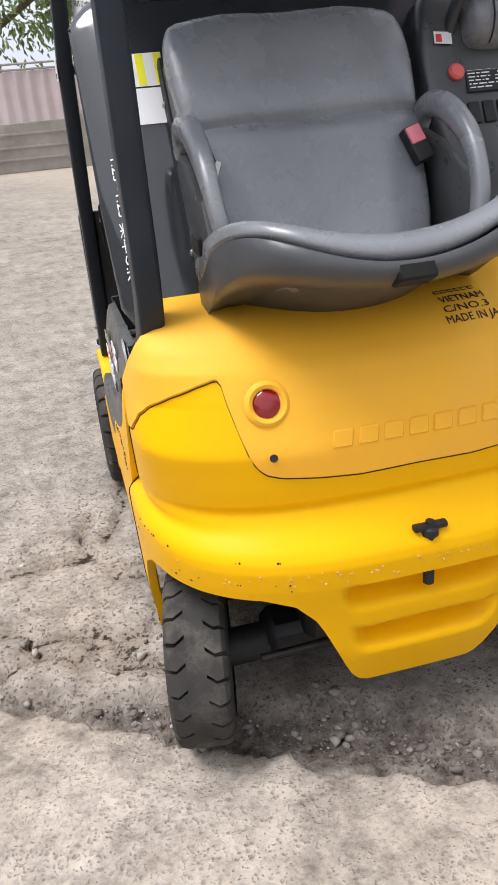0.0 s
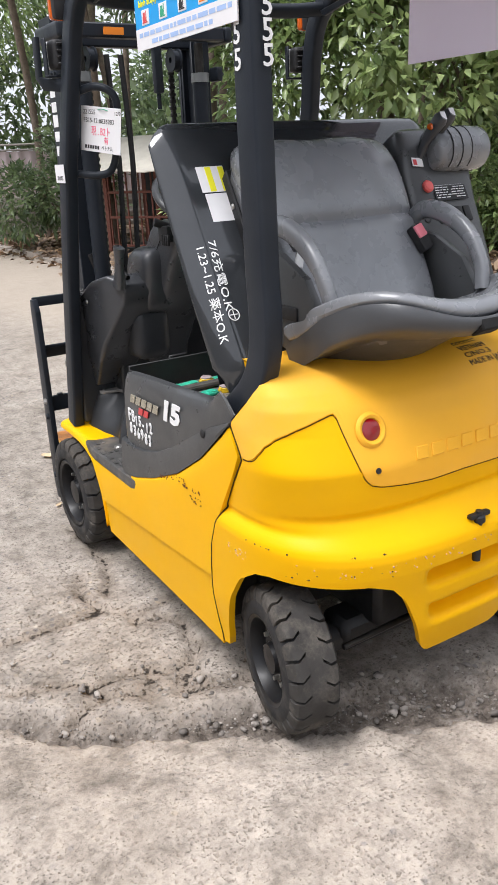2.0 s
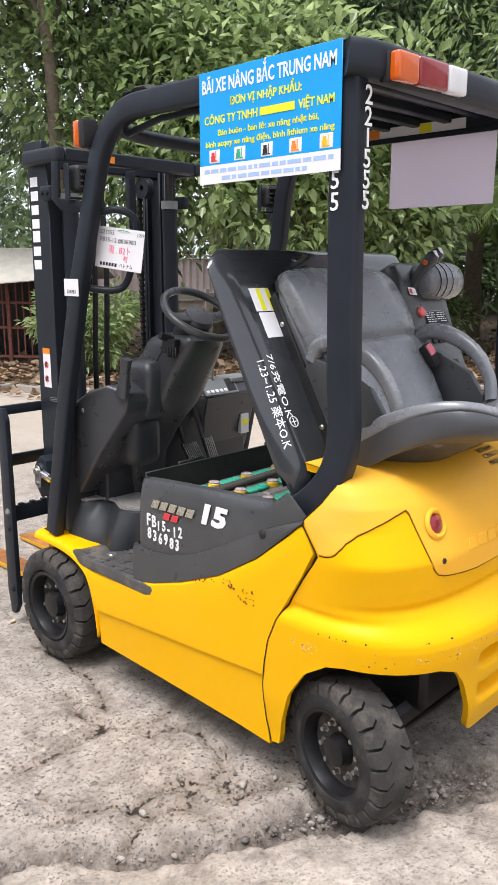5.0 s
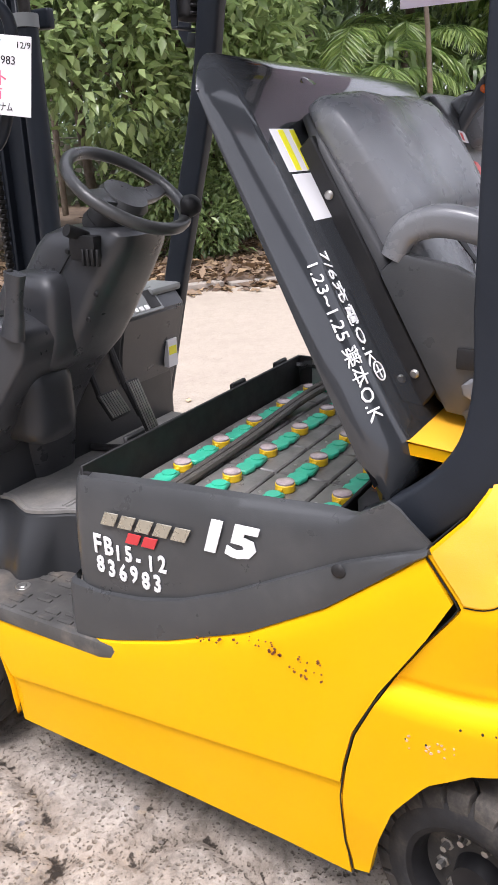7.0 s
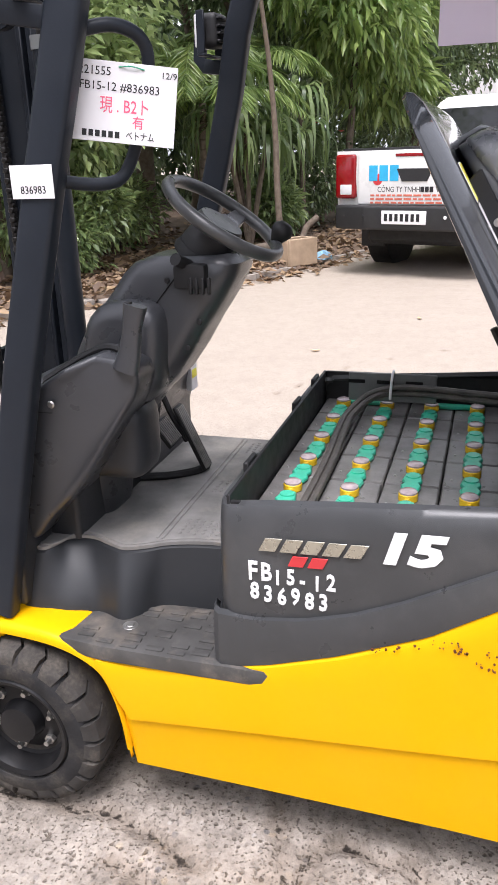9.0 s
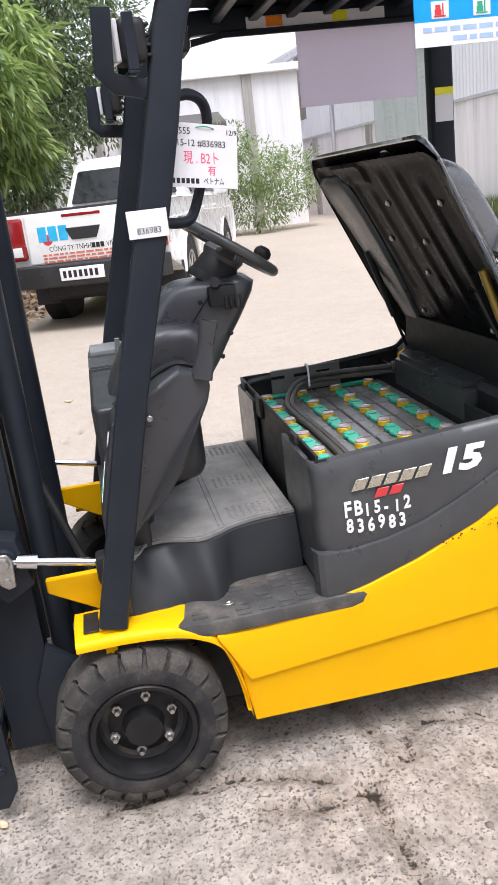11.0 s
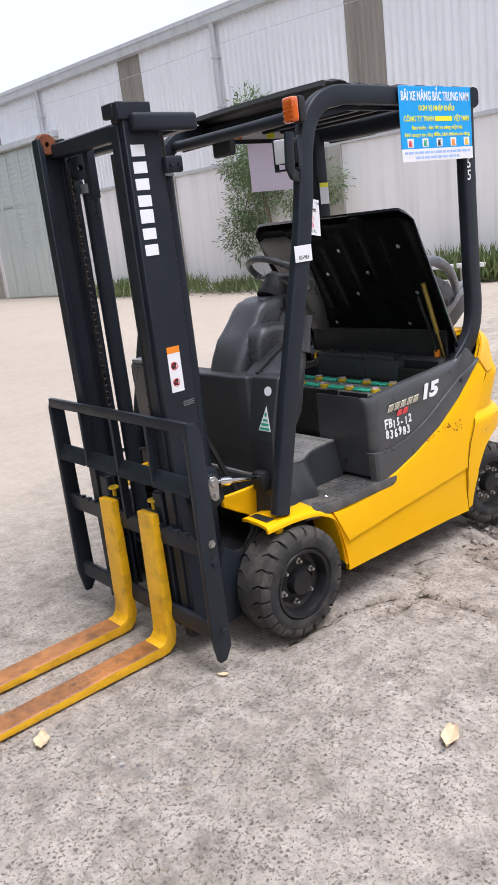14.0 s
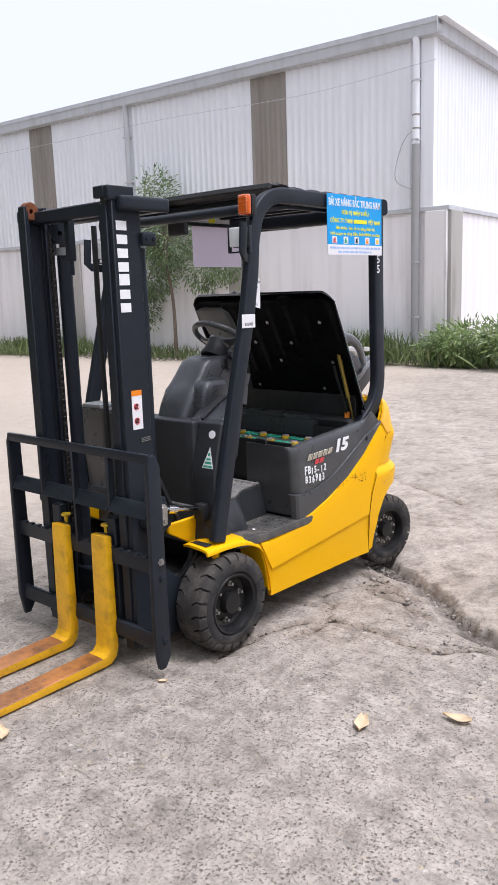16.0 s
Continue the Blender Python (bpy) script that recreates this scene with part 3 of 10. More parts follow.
def tree(name, label, base, top, trunk_r, lumps, clusters, per, spread, leaf, wide, material, seed, droop=0.25, category="tree", bend=0.15, limbs=True):
    """A tapered trunk with limbs into each lump of the crown, and leaves in clusters."""
    holder = thing(name, label, category, at=base)
    rng = random.Random(seed)
    b, t = Vector(base), Vector(top)
    pts = [Vector((0, 0, -0.05))]
    for k in range(1, 6):
        pts.append((t - b) * (k / 5) + Vector((rng.uniform(-bend, bend), rng.uniform(-bend, bend), 0)) * (k / 5))
    path = smooth_path(pts, 4)
    n = len(path)
    bm = bmesh.new()
    tube(bm, path, trunk_r, 12, scales=[(1.35 if i == 0 else 1.12 if i < 3 else 1.0) * (1 - 0.6 * i / (n - 1)) for i in range(n)])
    part("trunk", bm, BARK, holder, sharp=80)
    if limbs:
        for (x, y, z, rx, ry, rz) in lumps[:9]:
            start = path[int(n * rng.uniform(0.45, 0.85))]
            end = Vector((x, y, z)) - b
            mid = start.lerp(end, 0.5) + Vector((rng.uniform(-0.2, 0.2), rng.uniform(-0.2, 0.2), 0.15))
            bm = bmesh.new()
            lp = smooth_path([start, mid, end], 5)
            tube(bm, lp, trunk_r * 0.42, 8, scales=[1 - 0.75 * i / (len(lp) - 1) for i in range(len(lp))])
            part("limb", bm, BARK, holder, sharp=80)
    loc = [(x - b.x, y - b.y, z - b.z, rx, ry, rz) for x, y, z, rx, ry, rz in lumps]
    child("crown", crown_mesh("crown", loc, clusters, per, spread, leaf, wide, material, seed, droop), holder)
    return holder


# ---- planting bed with kerb ----
KERB = [(1.75, 13.0), (1.85, 10.0), (1.95, 7.4), (2.05, 6.2), (2.75, 4.85), (3.6, 4.0), (4.57, 3.35), (5.2, 2.95), (6.0, 2.45), (6.9, 2.05), (7.9, 1.75), (9.5, 1.25), (13.0, 0.15), (20.0, -2.0), (30.0, -4.5)]


def make_bed():
    pts = smooth_path([(x, y, 0) for x, y in KERB], 8)
    rows = []
    rng = np.random.RandomState(4)
    outs = [0.0, 0.05, 0.15, 0.35, 0.7, 1.2, 2.0, 3.2, 5.0, 8.0, 14.0, 26.0, 45.0]
    for d in outs:
        row = []
        for i, p in enumerate(pts):
            u = i / (len(pts) - 1)
            a = radians(18 + 62 * u)
            z = 0.03 if d == 0 else 0.055 + 0.03 * rng.rand() + 0.02 * min(d, 4)
            row.append(Vector((p.x + d * math.cos(a), p.y + d * math.sin(a), z)))
        rows.append(row)
    bm = bmesh.new()
    vs = [[bm.verts.new(p) for p in r] for r in rows]
    for r, s in zip(vs, vs[1:]):
        for i in range(len(r) - 1):
            bm.faces.new((r[i], r[i + 1], s[i + 1], s[i]))
    bm.normal_update()
    if sum(f.normal.z for f in bm.faces) < 0:
        bmesh.ops.reverse_faces(bm, faces=bm.faces)
    tagged(part("planting_bed", bm, SOIL), "brown soil bed strewn with dead leaves", "soil", kind="structure")
    # kerb stones
    kerb = tagged(new("kerb"), "low weathered concrete kerb along the planting bed", "kerb", kind="structure")
    dist, i = 0.0, 0
    rr = random.Random(2)
    pos = pts[0]
    total = [0.0]
    for a, b in zip(pts, pts[1:]):
        total.append(total[-1] + (b - a).length)
    s = 1.5
    while s < min(total[-1], 24):
        j = max(k for k in range(len(total)) if total[k] <= s)
        j = min(j, len(pts) - 2)
        p = pts[j].lerp(pts[j + 1], (s - total[j]) / max(1e-6, total[j + 1] - total[j]))
        d = (pts[j + 1] - pts[j]).normalized()
        ln = rr.uniform(0.45, 0.75)
        bm = bmesh.new()
        box(bm, (-ln / 2, -0.07, -0.05), (ln / 2, 0.07, 0.055 + rr.uniform(-0.02, 0.02)), 0.012, 2)
        st = part("kerb_stone", bm, KERBSTONE, kerb)
        st.matrix_basis = Matrix.Translation((p.x, p.y, rr.uniform(-0.01, 0.01))) @ Matrix.Rotation(math.atan2(d.y, d.x) + rr.uniform(-0.04, 0.04), 4, 'Z') @ Matrix.Rotation(rr.uniform(-0.05, 0.05), 4, 'X')
        s += ln + 0.01
    # dead leaves on the soil and along the kerb
    rng = np.random.RandomState(8)
    n = 9000
    u = rng.rand(n)
    idx = np.clip((u * (len(pts) - 1) * 0.82).astype(int) + 4, 0, len(pts) - 1)
    base = np.array([[pts[i].x, pts[i].y] for i in idx])
    a = np.radians(18 + 62 * idx / (len(pts) - 1))
    d = rng.gamma(1.3, 1.1, n) - 0.25
    xy = base + np.stack([np.cos(a), np.sin(a)], 1) * d[:, None] + rng.normal(0, 0.12, (n, 2))
    z = np.where(d < 0.05, 0.008, 0.085 + 0.02 * np.minimum(np.maximum(d, 0), 4)) + 0.012 * rng.rand(n)
    way = np.stack([rng.normal(0, 1, n), rng.normal(0, 1, n), rng.normal(0, 0.25, n)], 1)
    v, f = leaf_arrays(np.column_stack([xy, z]), way, 0.07 + 0.09 * rng.rand(n), 0.5, rng, 0.15)
    tagged(new("leaf_litter", mesh_from("leaf_litter", v, f, LEAF_DRY)), "brown and yellow fallen leaves on the soil", "leaves", kind="stuff")


make_bed()

# ---- trees and shrubs of the bed ----
tree("broadleaf_bush", "tall bush with bright broad green leaves behind the kerb", (5.3, 4.7, 0.05), (5.4, 4.8, 3.2), 0.06,
     [(4.75, 4.75, 1.9, 0.75, 0.7, 0.8), (5.3, 4.35, 2.5, 0.8, 0.7, 0.9), (5.9, 4.1, 1.9, 0.8, 0.7, 0.75), (5.0, 4.6, 3.2, 0.9, 0.8, 0.8), (6.2, 4.0, 2.9, 0.9, 0.8, 0.9), (4.4, 5.3, 2.5, 0.8, 0.7, 0.9), (4.6, 5.5, 3.5, 0.9, 0.8, 0.8), (6.6, 4.4, 2.2, 0.8, 0.8, 1.0)],
     900, 11, 0.105, 0.155, 0.50, LEAF_BRIGHT, 21, category="bush")
tree("broadleaf_bush", "dense bush of glossy mid-green leaves beside the yard", (4.2, 6.1, 0.05), (4.3, 6.3, 2.8), 0.06,
     [(3.9, 6.2, 2.2, 0.8, 0.8, 0.9), (4.5, 6.0, 3.1, 1.0, 0.9, 0.9), (3.6, 6.9, 3.3, 1.0, 0.9, 0.8), (5.2, 5.6, 3.9, 1.1, 1.0, 0.8), (3.9, 6.6, 4.2, 1.1, 1.0, 0.8)],
     800, 12, 0.12, 0.14, 0.45, LEAF_MID, 22, category="bush")
tree("roadside_tree", "slim grey-trunked tree with a leafy crown overhead", (2.62, 8.35, 0.05), (2.2, 8.2, 6.2), 0.115,
     [(2.2, 8.4, 5.2, 1.6, 1.5, 1.0), (1.2, 8.9, 4.6, 1.2, 1.1, 0.8), (3.2, 8.4, 5.8, 1.5, 1.5, 1.1), (2.0, 7.6, 6.4, 1.6, 1.5, 1.0), (0.8, 9.6, 5.6, 1.3, 1.3, 0.9)],
     900, 20, 0.13, 0.12, 0.36, LEAF_DARK, 23)
tree("roadside_tree", "forked brown-trunked tree leaning over the bed", (3.35, 6.75, 0.05), (3.0, 6.4, 5.4), 0.10,
     [(3.0, 7.2, 5.2, 1.3, 1.3, 0.9), (4.0, 7.4, 5.5, 1.3, 1.3, 0.9), (2.6, 7.6, 5.9, 1.4, 1.4, 1.0), (4.8, 7.6, 5.4, 1.3, 1.3, 0.9)],
     1000, 20, 0.14, 0.13, 0.40, LEAF_DARK, 24)
tree("slender_tree", "slender pale-trunked tree growing beside the planter", (7.10, 2.26, 0.05), (6.95, 2.42, 3.6), 0.042,
     [(7.0, 2.6, 3.5, 0.9, 0.9, 0.6), (7.7, 2.4, 3.9, 1.0, 0.9, 0.6), (6.5, 3.0, 4.2, 1.1, 1.0, 0.7)],
     220, 10, 0.12, 0.12, 0.38, LEAF_MID, 25, bend=0.05, limbs=False)
tree("drooping_leaf_tree", "young tree with long drooping leaves", (11.2, 2.4, 0.05), (11.6, 1.9, 4.4), 0.07,
     [(11.2, 2.0, 3.0, 1.0, 0.9, 0.8), (11.9, 1.7, 3.7, 1.1, 1.0, 0.8), (10.7, 2.6, 3.6, 1.1, 1.0, 0.8), (12.0, 1.9, 2.3, 0.9, 0.8, 0.6)],
     420, 14, 0.10, 0.26, 0.26, LEAF_PALM, 26, droop=0.9)
tree("shade_tree", "big dark shade tree behind the parked pickup", (15.0, 1.6, 0.05), (14.6, 1.4, 6.0), 0.16,
     [(14.2, 1.5, 3.4, 1.8, 1.7, 1.2), (14.4, 0.6, 4.6, 1.7, 1.6, 1.2), (14.9, 1.8, 5.9, 2.2, 2.0, 1.3), (13.4, 2.6, 5.0, 1.8, 1.7, 1.3), (15.4, 0.4, 5.6, 1.6, 1.5, 1.1), (13.6, 1.8, 2.1, 1.2, 1.1, 0.9), (15.0, 0.3, 3.3, 1.3, 1.2, 0.9)],
     1900, 18, 0.15, 0.13, 0.38, LEAF_DARK, 27)
tree("shade_tree", "dense evergreen shade tree above the bed", (9.6, 5.0, 0.05), (9.3, 4.9, 5.8), 0.15,
     [(9.3, 4.8, 4.3, 1.9, 1.8, 1.2), (8.2, 5.2, 5.2, 1.9, 1.8, 1.2), (10.6, 4.2, 4.9, 1.9, 1.8, 1.2), (9.0, 4.4, 6.2, 2.2, 2.0, 1.2), (7.2, 5.6, 4.6, 1.7, 1.6, 1.1), (11.4, 3.6, 3.7, 1.4, 1.3, 1.0)],
     1700, 18, 0.15, 0.14, 0.38, LEAF_DARK, 28)
tree("shade_tree", "dense evergreen shade tree above the bed", (6.6, 7.6, 0.05), (6.4, 7.3, 6.0), 0.15,
     [(6.2, 7.2, 4.0, 1.9, 1.8, 1.3), (5.2, 8.0, 5.0, 1.9, 1.8, 1.3), (7.4, 6.6, 5.0, 1.9, 1.8, 1.2), (6.2, 6.8, 6.2, 2.2, 2.0, 1.2), (4.3, 8.6, 3.6, 1.4, 1.4, 1.0), (8.0, 6.4, 3.6, 1.5, 1.4, 1.1)],
     1700, 18, 0.15, 0.14, 0.38, LEAF_DARK, 29)
tree("boundary_tree", "leafy tree beyond the boundary fence", (-1.2, 15.6, 0.0), (-1.3, 15.4, 4.6), 0.15,
     [(-1.2, 15.2, 2.8, 1.8, 1.6, 1.1), (-3.4, 15.6, 3.2, 1.9, 1.6, 1.2), (0.8, 15.4, 3.4, 1.8, 1.6, 1.2), (-1.4, 15.4, 4.6, 2.4, 2.0, 1.2), (2.8, 15.2, 4.4, 1.9, 1.7, 1.4), (-5.4, 16.0, 3.4, 1.9, 1.7, 1.4)],
     1300, 16, 0.17, 0.16, 0.40, LEAF_MID, 30)


def shrub(label, at, lumps, clusters, per, leaf, wide, material, seed, spread=0.05):
    holder = thing("shrub", label, "shrub", at=at)
    for k in range(5):
        bm = bmesh.new()
        rr = random.Random(seed + k)
        tube(bm, smooth_path([(0, 0, -0.04), (rr.uniform(-0.1, 0.1), rr.uniform(-0.1, 0.1), 0.25), (rr.uniform(-0.3, 0.3), rr.uniform(-0.3, 0.3), 0.6)], 4), 0.010, 6, scales=None)
        part("stem", bm, BARK, holder)
    child("foliage", crown_mesh("foliage", lumps, clusters, per, spread, leaf, wide, material, seed), holder)
    return holder


shrub("flowering shrub with glossy green leaves near the shed", (3.05, 6.0, 0.06), [(0, 0, 0.45, 0.42, 0.42, 0.35), (0.2, -0.1, 0.75, 0.35, 0.32, 0.25), (-0.2, 0.2, 0.65, 0.35, 0.3, 0.3)], 300, 12, 0.09, 0.42, LEAF_BRIGHT, 41)
shrub("low green shrub on the leaf-strewn bed", (7.6, 4.6, 0.08), [(0, 0, 0.5, 0.6, 0.55, 0.42), (0.5, 0.3, 0.7, 0.5, 0.45, 0.4), (-0.6, 0.2, 0.6, 0.5, 0.5, 0.5)], 380, 12, 0.10, 0.42, LEAF_MID, 42)
shrub("low green shrub on the leaf-strewn bed", (5.6, 4.2, 0.08), [(0, 0, 0.4, 0.5, 0.45, 0.36), (0.4, -0.2, 0.7, 0.4, 0.35, 0.4), (-0.4, 0.3, 0.8, 0.45, 0.4, 0.5)], 360, 12, 0.10, 0.42, LEAF_MID, 43)
shrub("glossy dark shrub beneath the trees", (8.9, 2.9, 0.08), [(0, 0, 0.5, 0.45, 0.4, 0.35), (0.4, 0.1, 0.4, 0.4, 0.4, 0.3)], 240, 12, 0.13, 0.38, LEAF_MID, 44)
shrub("dark shrub beside the tree trunks", (2.5, 9.4, 0.08), [(0, 0, 0.7, 0.7, 0.6, 0.5), (-0.6, 0.4, 0.6, 0.5, 0.5, 0.5), (0.5, 0.5, 1.2, 0.7, 0.6, 0.6)], 420, 12, 0.11, 0.4, LEAF_DARK, 45)
shrub("red-tipped shrub behind the pickup", (10.6, 2.9, 0.08), [(0, 0, 0.8, 0.8, 0.7, 0.6), (0.9, -0.4, 0.9, 0.8, 0.7, 0.6), (-0.7, 0.4, 1.0, 0.7, 0.6, 0.7)], 520, 12, 0.11, 0.4, LEAF_DARK, 46, 0.07)
for i, (x, y, z) in enumerate(((10.3, 2.55, 1.62), (10.9, 2.3, 1.5), (3.2, 5.85, 1.05), (3.0, 6.1, 0.92))):
    bm = bmesh.new()
    for k in range(6):
        a = k * 1.05
        loft(bm, [[Vector((0.010 * math.cos(a + d), 0.010 * math.sin(a + d), 0)) for d in (-0.5, 0.5, 2.5)], [Vector((0.05 * math.cos(a + d), 0.05 * math.sin(a + d), 0.02)) for d in (-0.5, 0.5, 0.9)]])
    fl = part("red_flower", bm, RED)
    fl.location = (x, y, z)
    tagged(fl, "small red flower among the dark leaves", "flower", "red flowers")


def palm(label, at, height, fronds, length, seed, leaflet=0.34, lean=(0.1, 0.0)):
    holder = thing("palm", label, "palm", at=at)
    rr = random.Random(seed)
    rng = np.random.RandomState(seed)
    top = Vector((lean[0], lean[1], height))
    bm = bmesh.new()
    tp = smooth_path([(0, 0, -0.05), top * 0.4 + Vector((0.04, 0.02, 0)), top * 0.75, top], 5)
    tube(bm, tp, 0.06, 10, scales=[1.15 - 0.45 * i / (len(tp) - 1) for i in range(len(tp))])
    for k in range(14):
        z = height * (0.1 + 0.85 * k / 14)
        lathe(bm, [(0.050, -0.006), (0.062, 0.0), (0.050, 0.006)], Matrix.Translation(top * (z / height)), 10, close=True)
    part("trunk", bm, BARK, holder, sharp=70)
    for k in range(fronds):
        a = 2 * math.pi * k / fronds * 1.62 + rr.uniform(-0.2, 0.2)
        rise = rr.uniform(0.15, 1.0)
        ln = length * rr.uniform(0.75, 1.1)
        d = Vector((math.cos(a), math.sin(a), 0))
        rach = smooth_path([top, top + d * ln * 0.35 + Vector((0, 0, 0.42 * rise * ln)), top + d * ln * 0.75 + Vector((0, 0, 0.30 * rise * ln)), top + d * ln + Vector((0, 0, -0.15 * ln + 0.2 * rise * ln))], 8)
        p = np.array([[v.x, v.y, v.z] for v in rach[3:]])
        t = np.gradient(p, axis=0)
        base = np.repeat(p, 4, 0)
        tt = unit(np.repeat(t, 4, 0))
        side = unit(np.cross(tt, [0, 0, 1.0]))
        sg = np.tile([1, -1, 1, -1], len(p))[:, None]
        base = base + tt * np.tile([0, 0, 0.5, 0.5], len(p))[:, None] * np.linalg.norm(t, axis=1).repeat(4)[:, None]
        way = unit(side * sg * 0.8 + tt * 0.55 + np.array([0, 0, -0.45]) + rng.normal(0, 0.08, base.shape))
        fall = np.repeat(np.sin(np.linspace(0.5, 3.0, len(p))), 4)
        v, f = leaf_arrays(base, way, leaflet * (0.4 + 0.8 * fall), 0.085, rng, 0.2)
        fr = child("frond", mesh_from("frond", v, f, LEAF_PALM), holder)
        bm = bmesh.new()
        tube(bm, rach, 0.009, 5, scales=[1 - 0.8 * i / (len(rach) - 1) for i in range(len(rach))])
        part("midrib", bm, LEAF_PALM, fr)


palm("feathery palm with a thin ringed trunk", (7.75, 3.42, 0.06), 1.75, 15, 1.25, 51)
palm("feathery palm rising behind the bush", (6.9, 4.9, 0.06), 2.2, 14, 1.3, 52)
palm("feathery palm at the edge of the bed", (9.4, 3.5, 0.06), 2.3, 14, 1.3, 53)


def strap_plant(label, at, heads, length, n, seed):
    """A clump of long hanging strap leaves on a short stem."""
    holder = thing("strap_leaf_plant", label, "plant", at=at)
    rng = np.random.RandomState(seed)
    for hx, hy, hz in heads:
        bm = bmesh.new()
        tube(bm, smooth_path([(0, 0, -0.05), (hx * 0.5, hy * 0.5, hz * 0.5), (hx, hy, hz)], 4), 0.035, 8)
        part("stem", bm, BARK, holder)
        vs, fs = [], []
        for k in range(n):
            a, rise = rng.rand() * 2 * math.pi, rng.uniform(0.0, 1.0)
            ln = length * rng.uniform(0.7, 1.1)
            d, s = np.array([math.cos(a), math.sin(a), 0]), np.array([-math.sin(a), math.cos(a), 0])
            o = len(vs) * 1
            for j in range(6):
                u = j / 5
                w = 0.028 * (math.sin(math.pi * min(1, 0.15 + 0.85 * u)) + 0.05)
                c = np.array([hx, hy, hz]) + d * ln * (0.62 * math.sin(u * 1.9)) + np.array([0, 0, ln * (0.55 * rise * math.sin(u * 2.4) - 0.85 * u * u)])
                vs += [c + s * w, c - s * w]
            fs += [(o + 2 * j, o + 2 * j + 1, o + 2 * j + 3, o + 2 * j + 2) for j in range(5)]
        child("leaf_head", mesh_from("leaf_head", np.array(vs), np.array(fs), LEAF_MID), holder)


strap_plant("clump of long hanging strap leaves", (8.25, 3.0, 0.08), [(0, 0, 1.7), (0.25, -0.2, 1.35), (-0.3, 0.2, 1.5), (0.2, 0.3, 2.0)], 0.85, 55, 61)
strap_plant("clump of long hanging strap leaves", (9.6, 2.6, 0.08), [(0, 0, 1.4), (0.3, 0.1, 1.9)], 0.8, 50, 62)

# woods behind, too far and dense to tell one tree from the next
rng_w = np.random.RandomState(77)
lumps = []
for k in range(70):
    a = radians(-6 + 100 * rng_w.rand())
    r = 13 + 12 * rng_w.rand()
    cx, cy = 1.0 + r * math.cos(a), 2.0 + r * math.sin(a)
    if cy < 0.22 * cx - 3 or (cx > 16 and cy < 1.5):
        continue
    lumps.append((cx, cy, rng_w.uniform(0.8, 7.0), 2.0, 2.0, 1.4))
woods = new("far_woods", crown_mesh("far_woods", lumps, 5200, 12, 0.28, 0.30, 0.42, LEAF_DARK, 78))
tagged(woods, "dense dark green woods behind the planting bed", "woods", kind="stuff")
for k in range(16):
    a = radians(8 + 80 * rng_w.rand())
    r = 9 + 7 * rng_w.rand()
    x, y = 1.0 + r * math.cos(a), 2.0 + r * math.sin(a)
    if y < 3.2:
        continue
    bm = bmesh.new()
    tube(bm, smooth_path([(0, 0, -0.05), (rng_w.uniform(-0.2, 0.2), rng_w.uniform(-0.2, 0.2), 2.0), (rng_w.uniform(-0.5, 0.5), rng_w.uniform(-0.5, 0.5), 4.8)], 5), rng_w.uniform(0.05, 0.11), 10)
    tk = part("tree_trunk", bm, BARK, sharp=80)
    tk.location = (x, y, 0.1)
    tagged(tk, "bare grey tree trunk standing in the woods", "tree trunk", "trunks in the woods")

# planter box, log and stump by the kerb
box_ob = thing("planter_box", "tan concrete block planter at a tree foot", "planter", at=(6.93, 2.06, 0.05))
bm = bmesh.new()
TAN = surface("tan_concrete", (0.42, 0.31, 0.21), 0.9, vary=0.15, scale=8, bump=0.002, fine=120)
for lo, hi in (((-0.20, -0.13, 0), (0.20, -0.085, 0.29)), ((-0.20, 0.085, 0), (0.20, 0.13, 0.29)), ((-0.20, -0.085, 0), (-0.155, 0.085, 0.29)), ((0.155, -0.085, 0), (0.20, 0.085, 0.29))):
    box(bm, lo, hi, 0.008)
shell_b = part("wall", bm, TAN, box_ob)
box_ob.rotation_euler = (0, 0, radians(-37))
for y in (0.03,):
    bm = bmesh.new()
    lathe(bm, [(0.0, 0.002), (0.02, 0.002), (0.02, 0.0)], turn_to((-1, 0, 0), (-0.20, y, 0.17)), 12)
    part("drain_hole", bm, GAP, shell_b)
for i, (p, q, r) in enumerate((((6.25, 2.75, 0.30), (6.95, 2.45, 0.16), 0.055), ((7.35, 2.1, 0.12), (7.65, 1.98, 0.50), 0.04), ((6.5, 2.75, 0.12), (7.9, 2.3, 0.12), 0.07))):
    bm = bmesh.new()
    a, b = Vector(p), Vector(q)
    tube(bm, smooth_path([a, a.lerp(b, 0.5) + Vector((0, 0.05, 0.06)), b], 5), r, 10, scales=None)
    lg = part("log", bm, BARK, sharp=70)
    tagged(lg, "dry fallen log lying on dead leaves", "log", "fallen logs")
bm = bmesh.new()
rr = random.Random(9)
rings = []
for k, (z, r) in enumerate(((0, 0.14), (0.03, 0.13), (0.06, 0.07), (0.075, 0.02))):
    rings.append([(r * (1 + 0.3 * math.sin(3 * a + k)) * math.cos(a), r * math.sin(a) * 0.8, z + 0.015 * math.sin(5 * a)) for a in [2 * math.pi * j / 14 for j in range(14)]])
loft(bm, rings)
bag = part("plastic_bag", bm, surface("pale_blue_film", (0.25, 0.45, 0.60), 0.3))
bag.location = (7.35, 1.85, 0.07)
tagged(bag, "crumpled pale blue plastic bag on the leaves", "plastic bag")

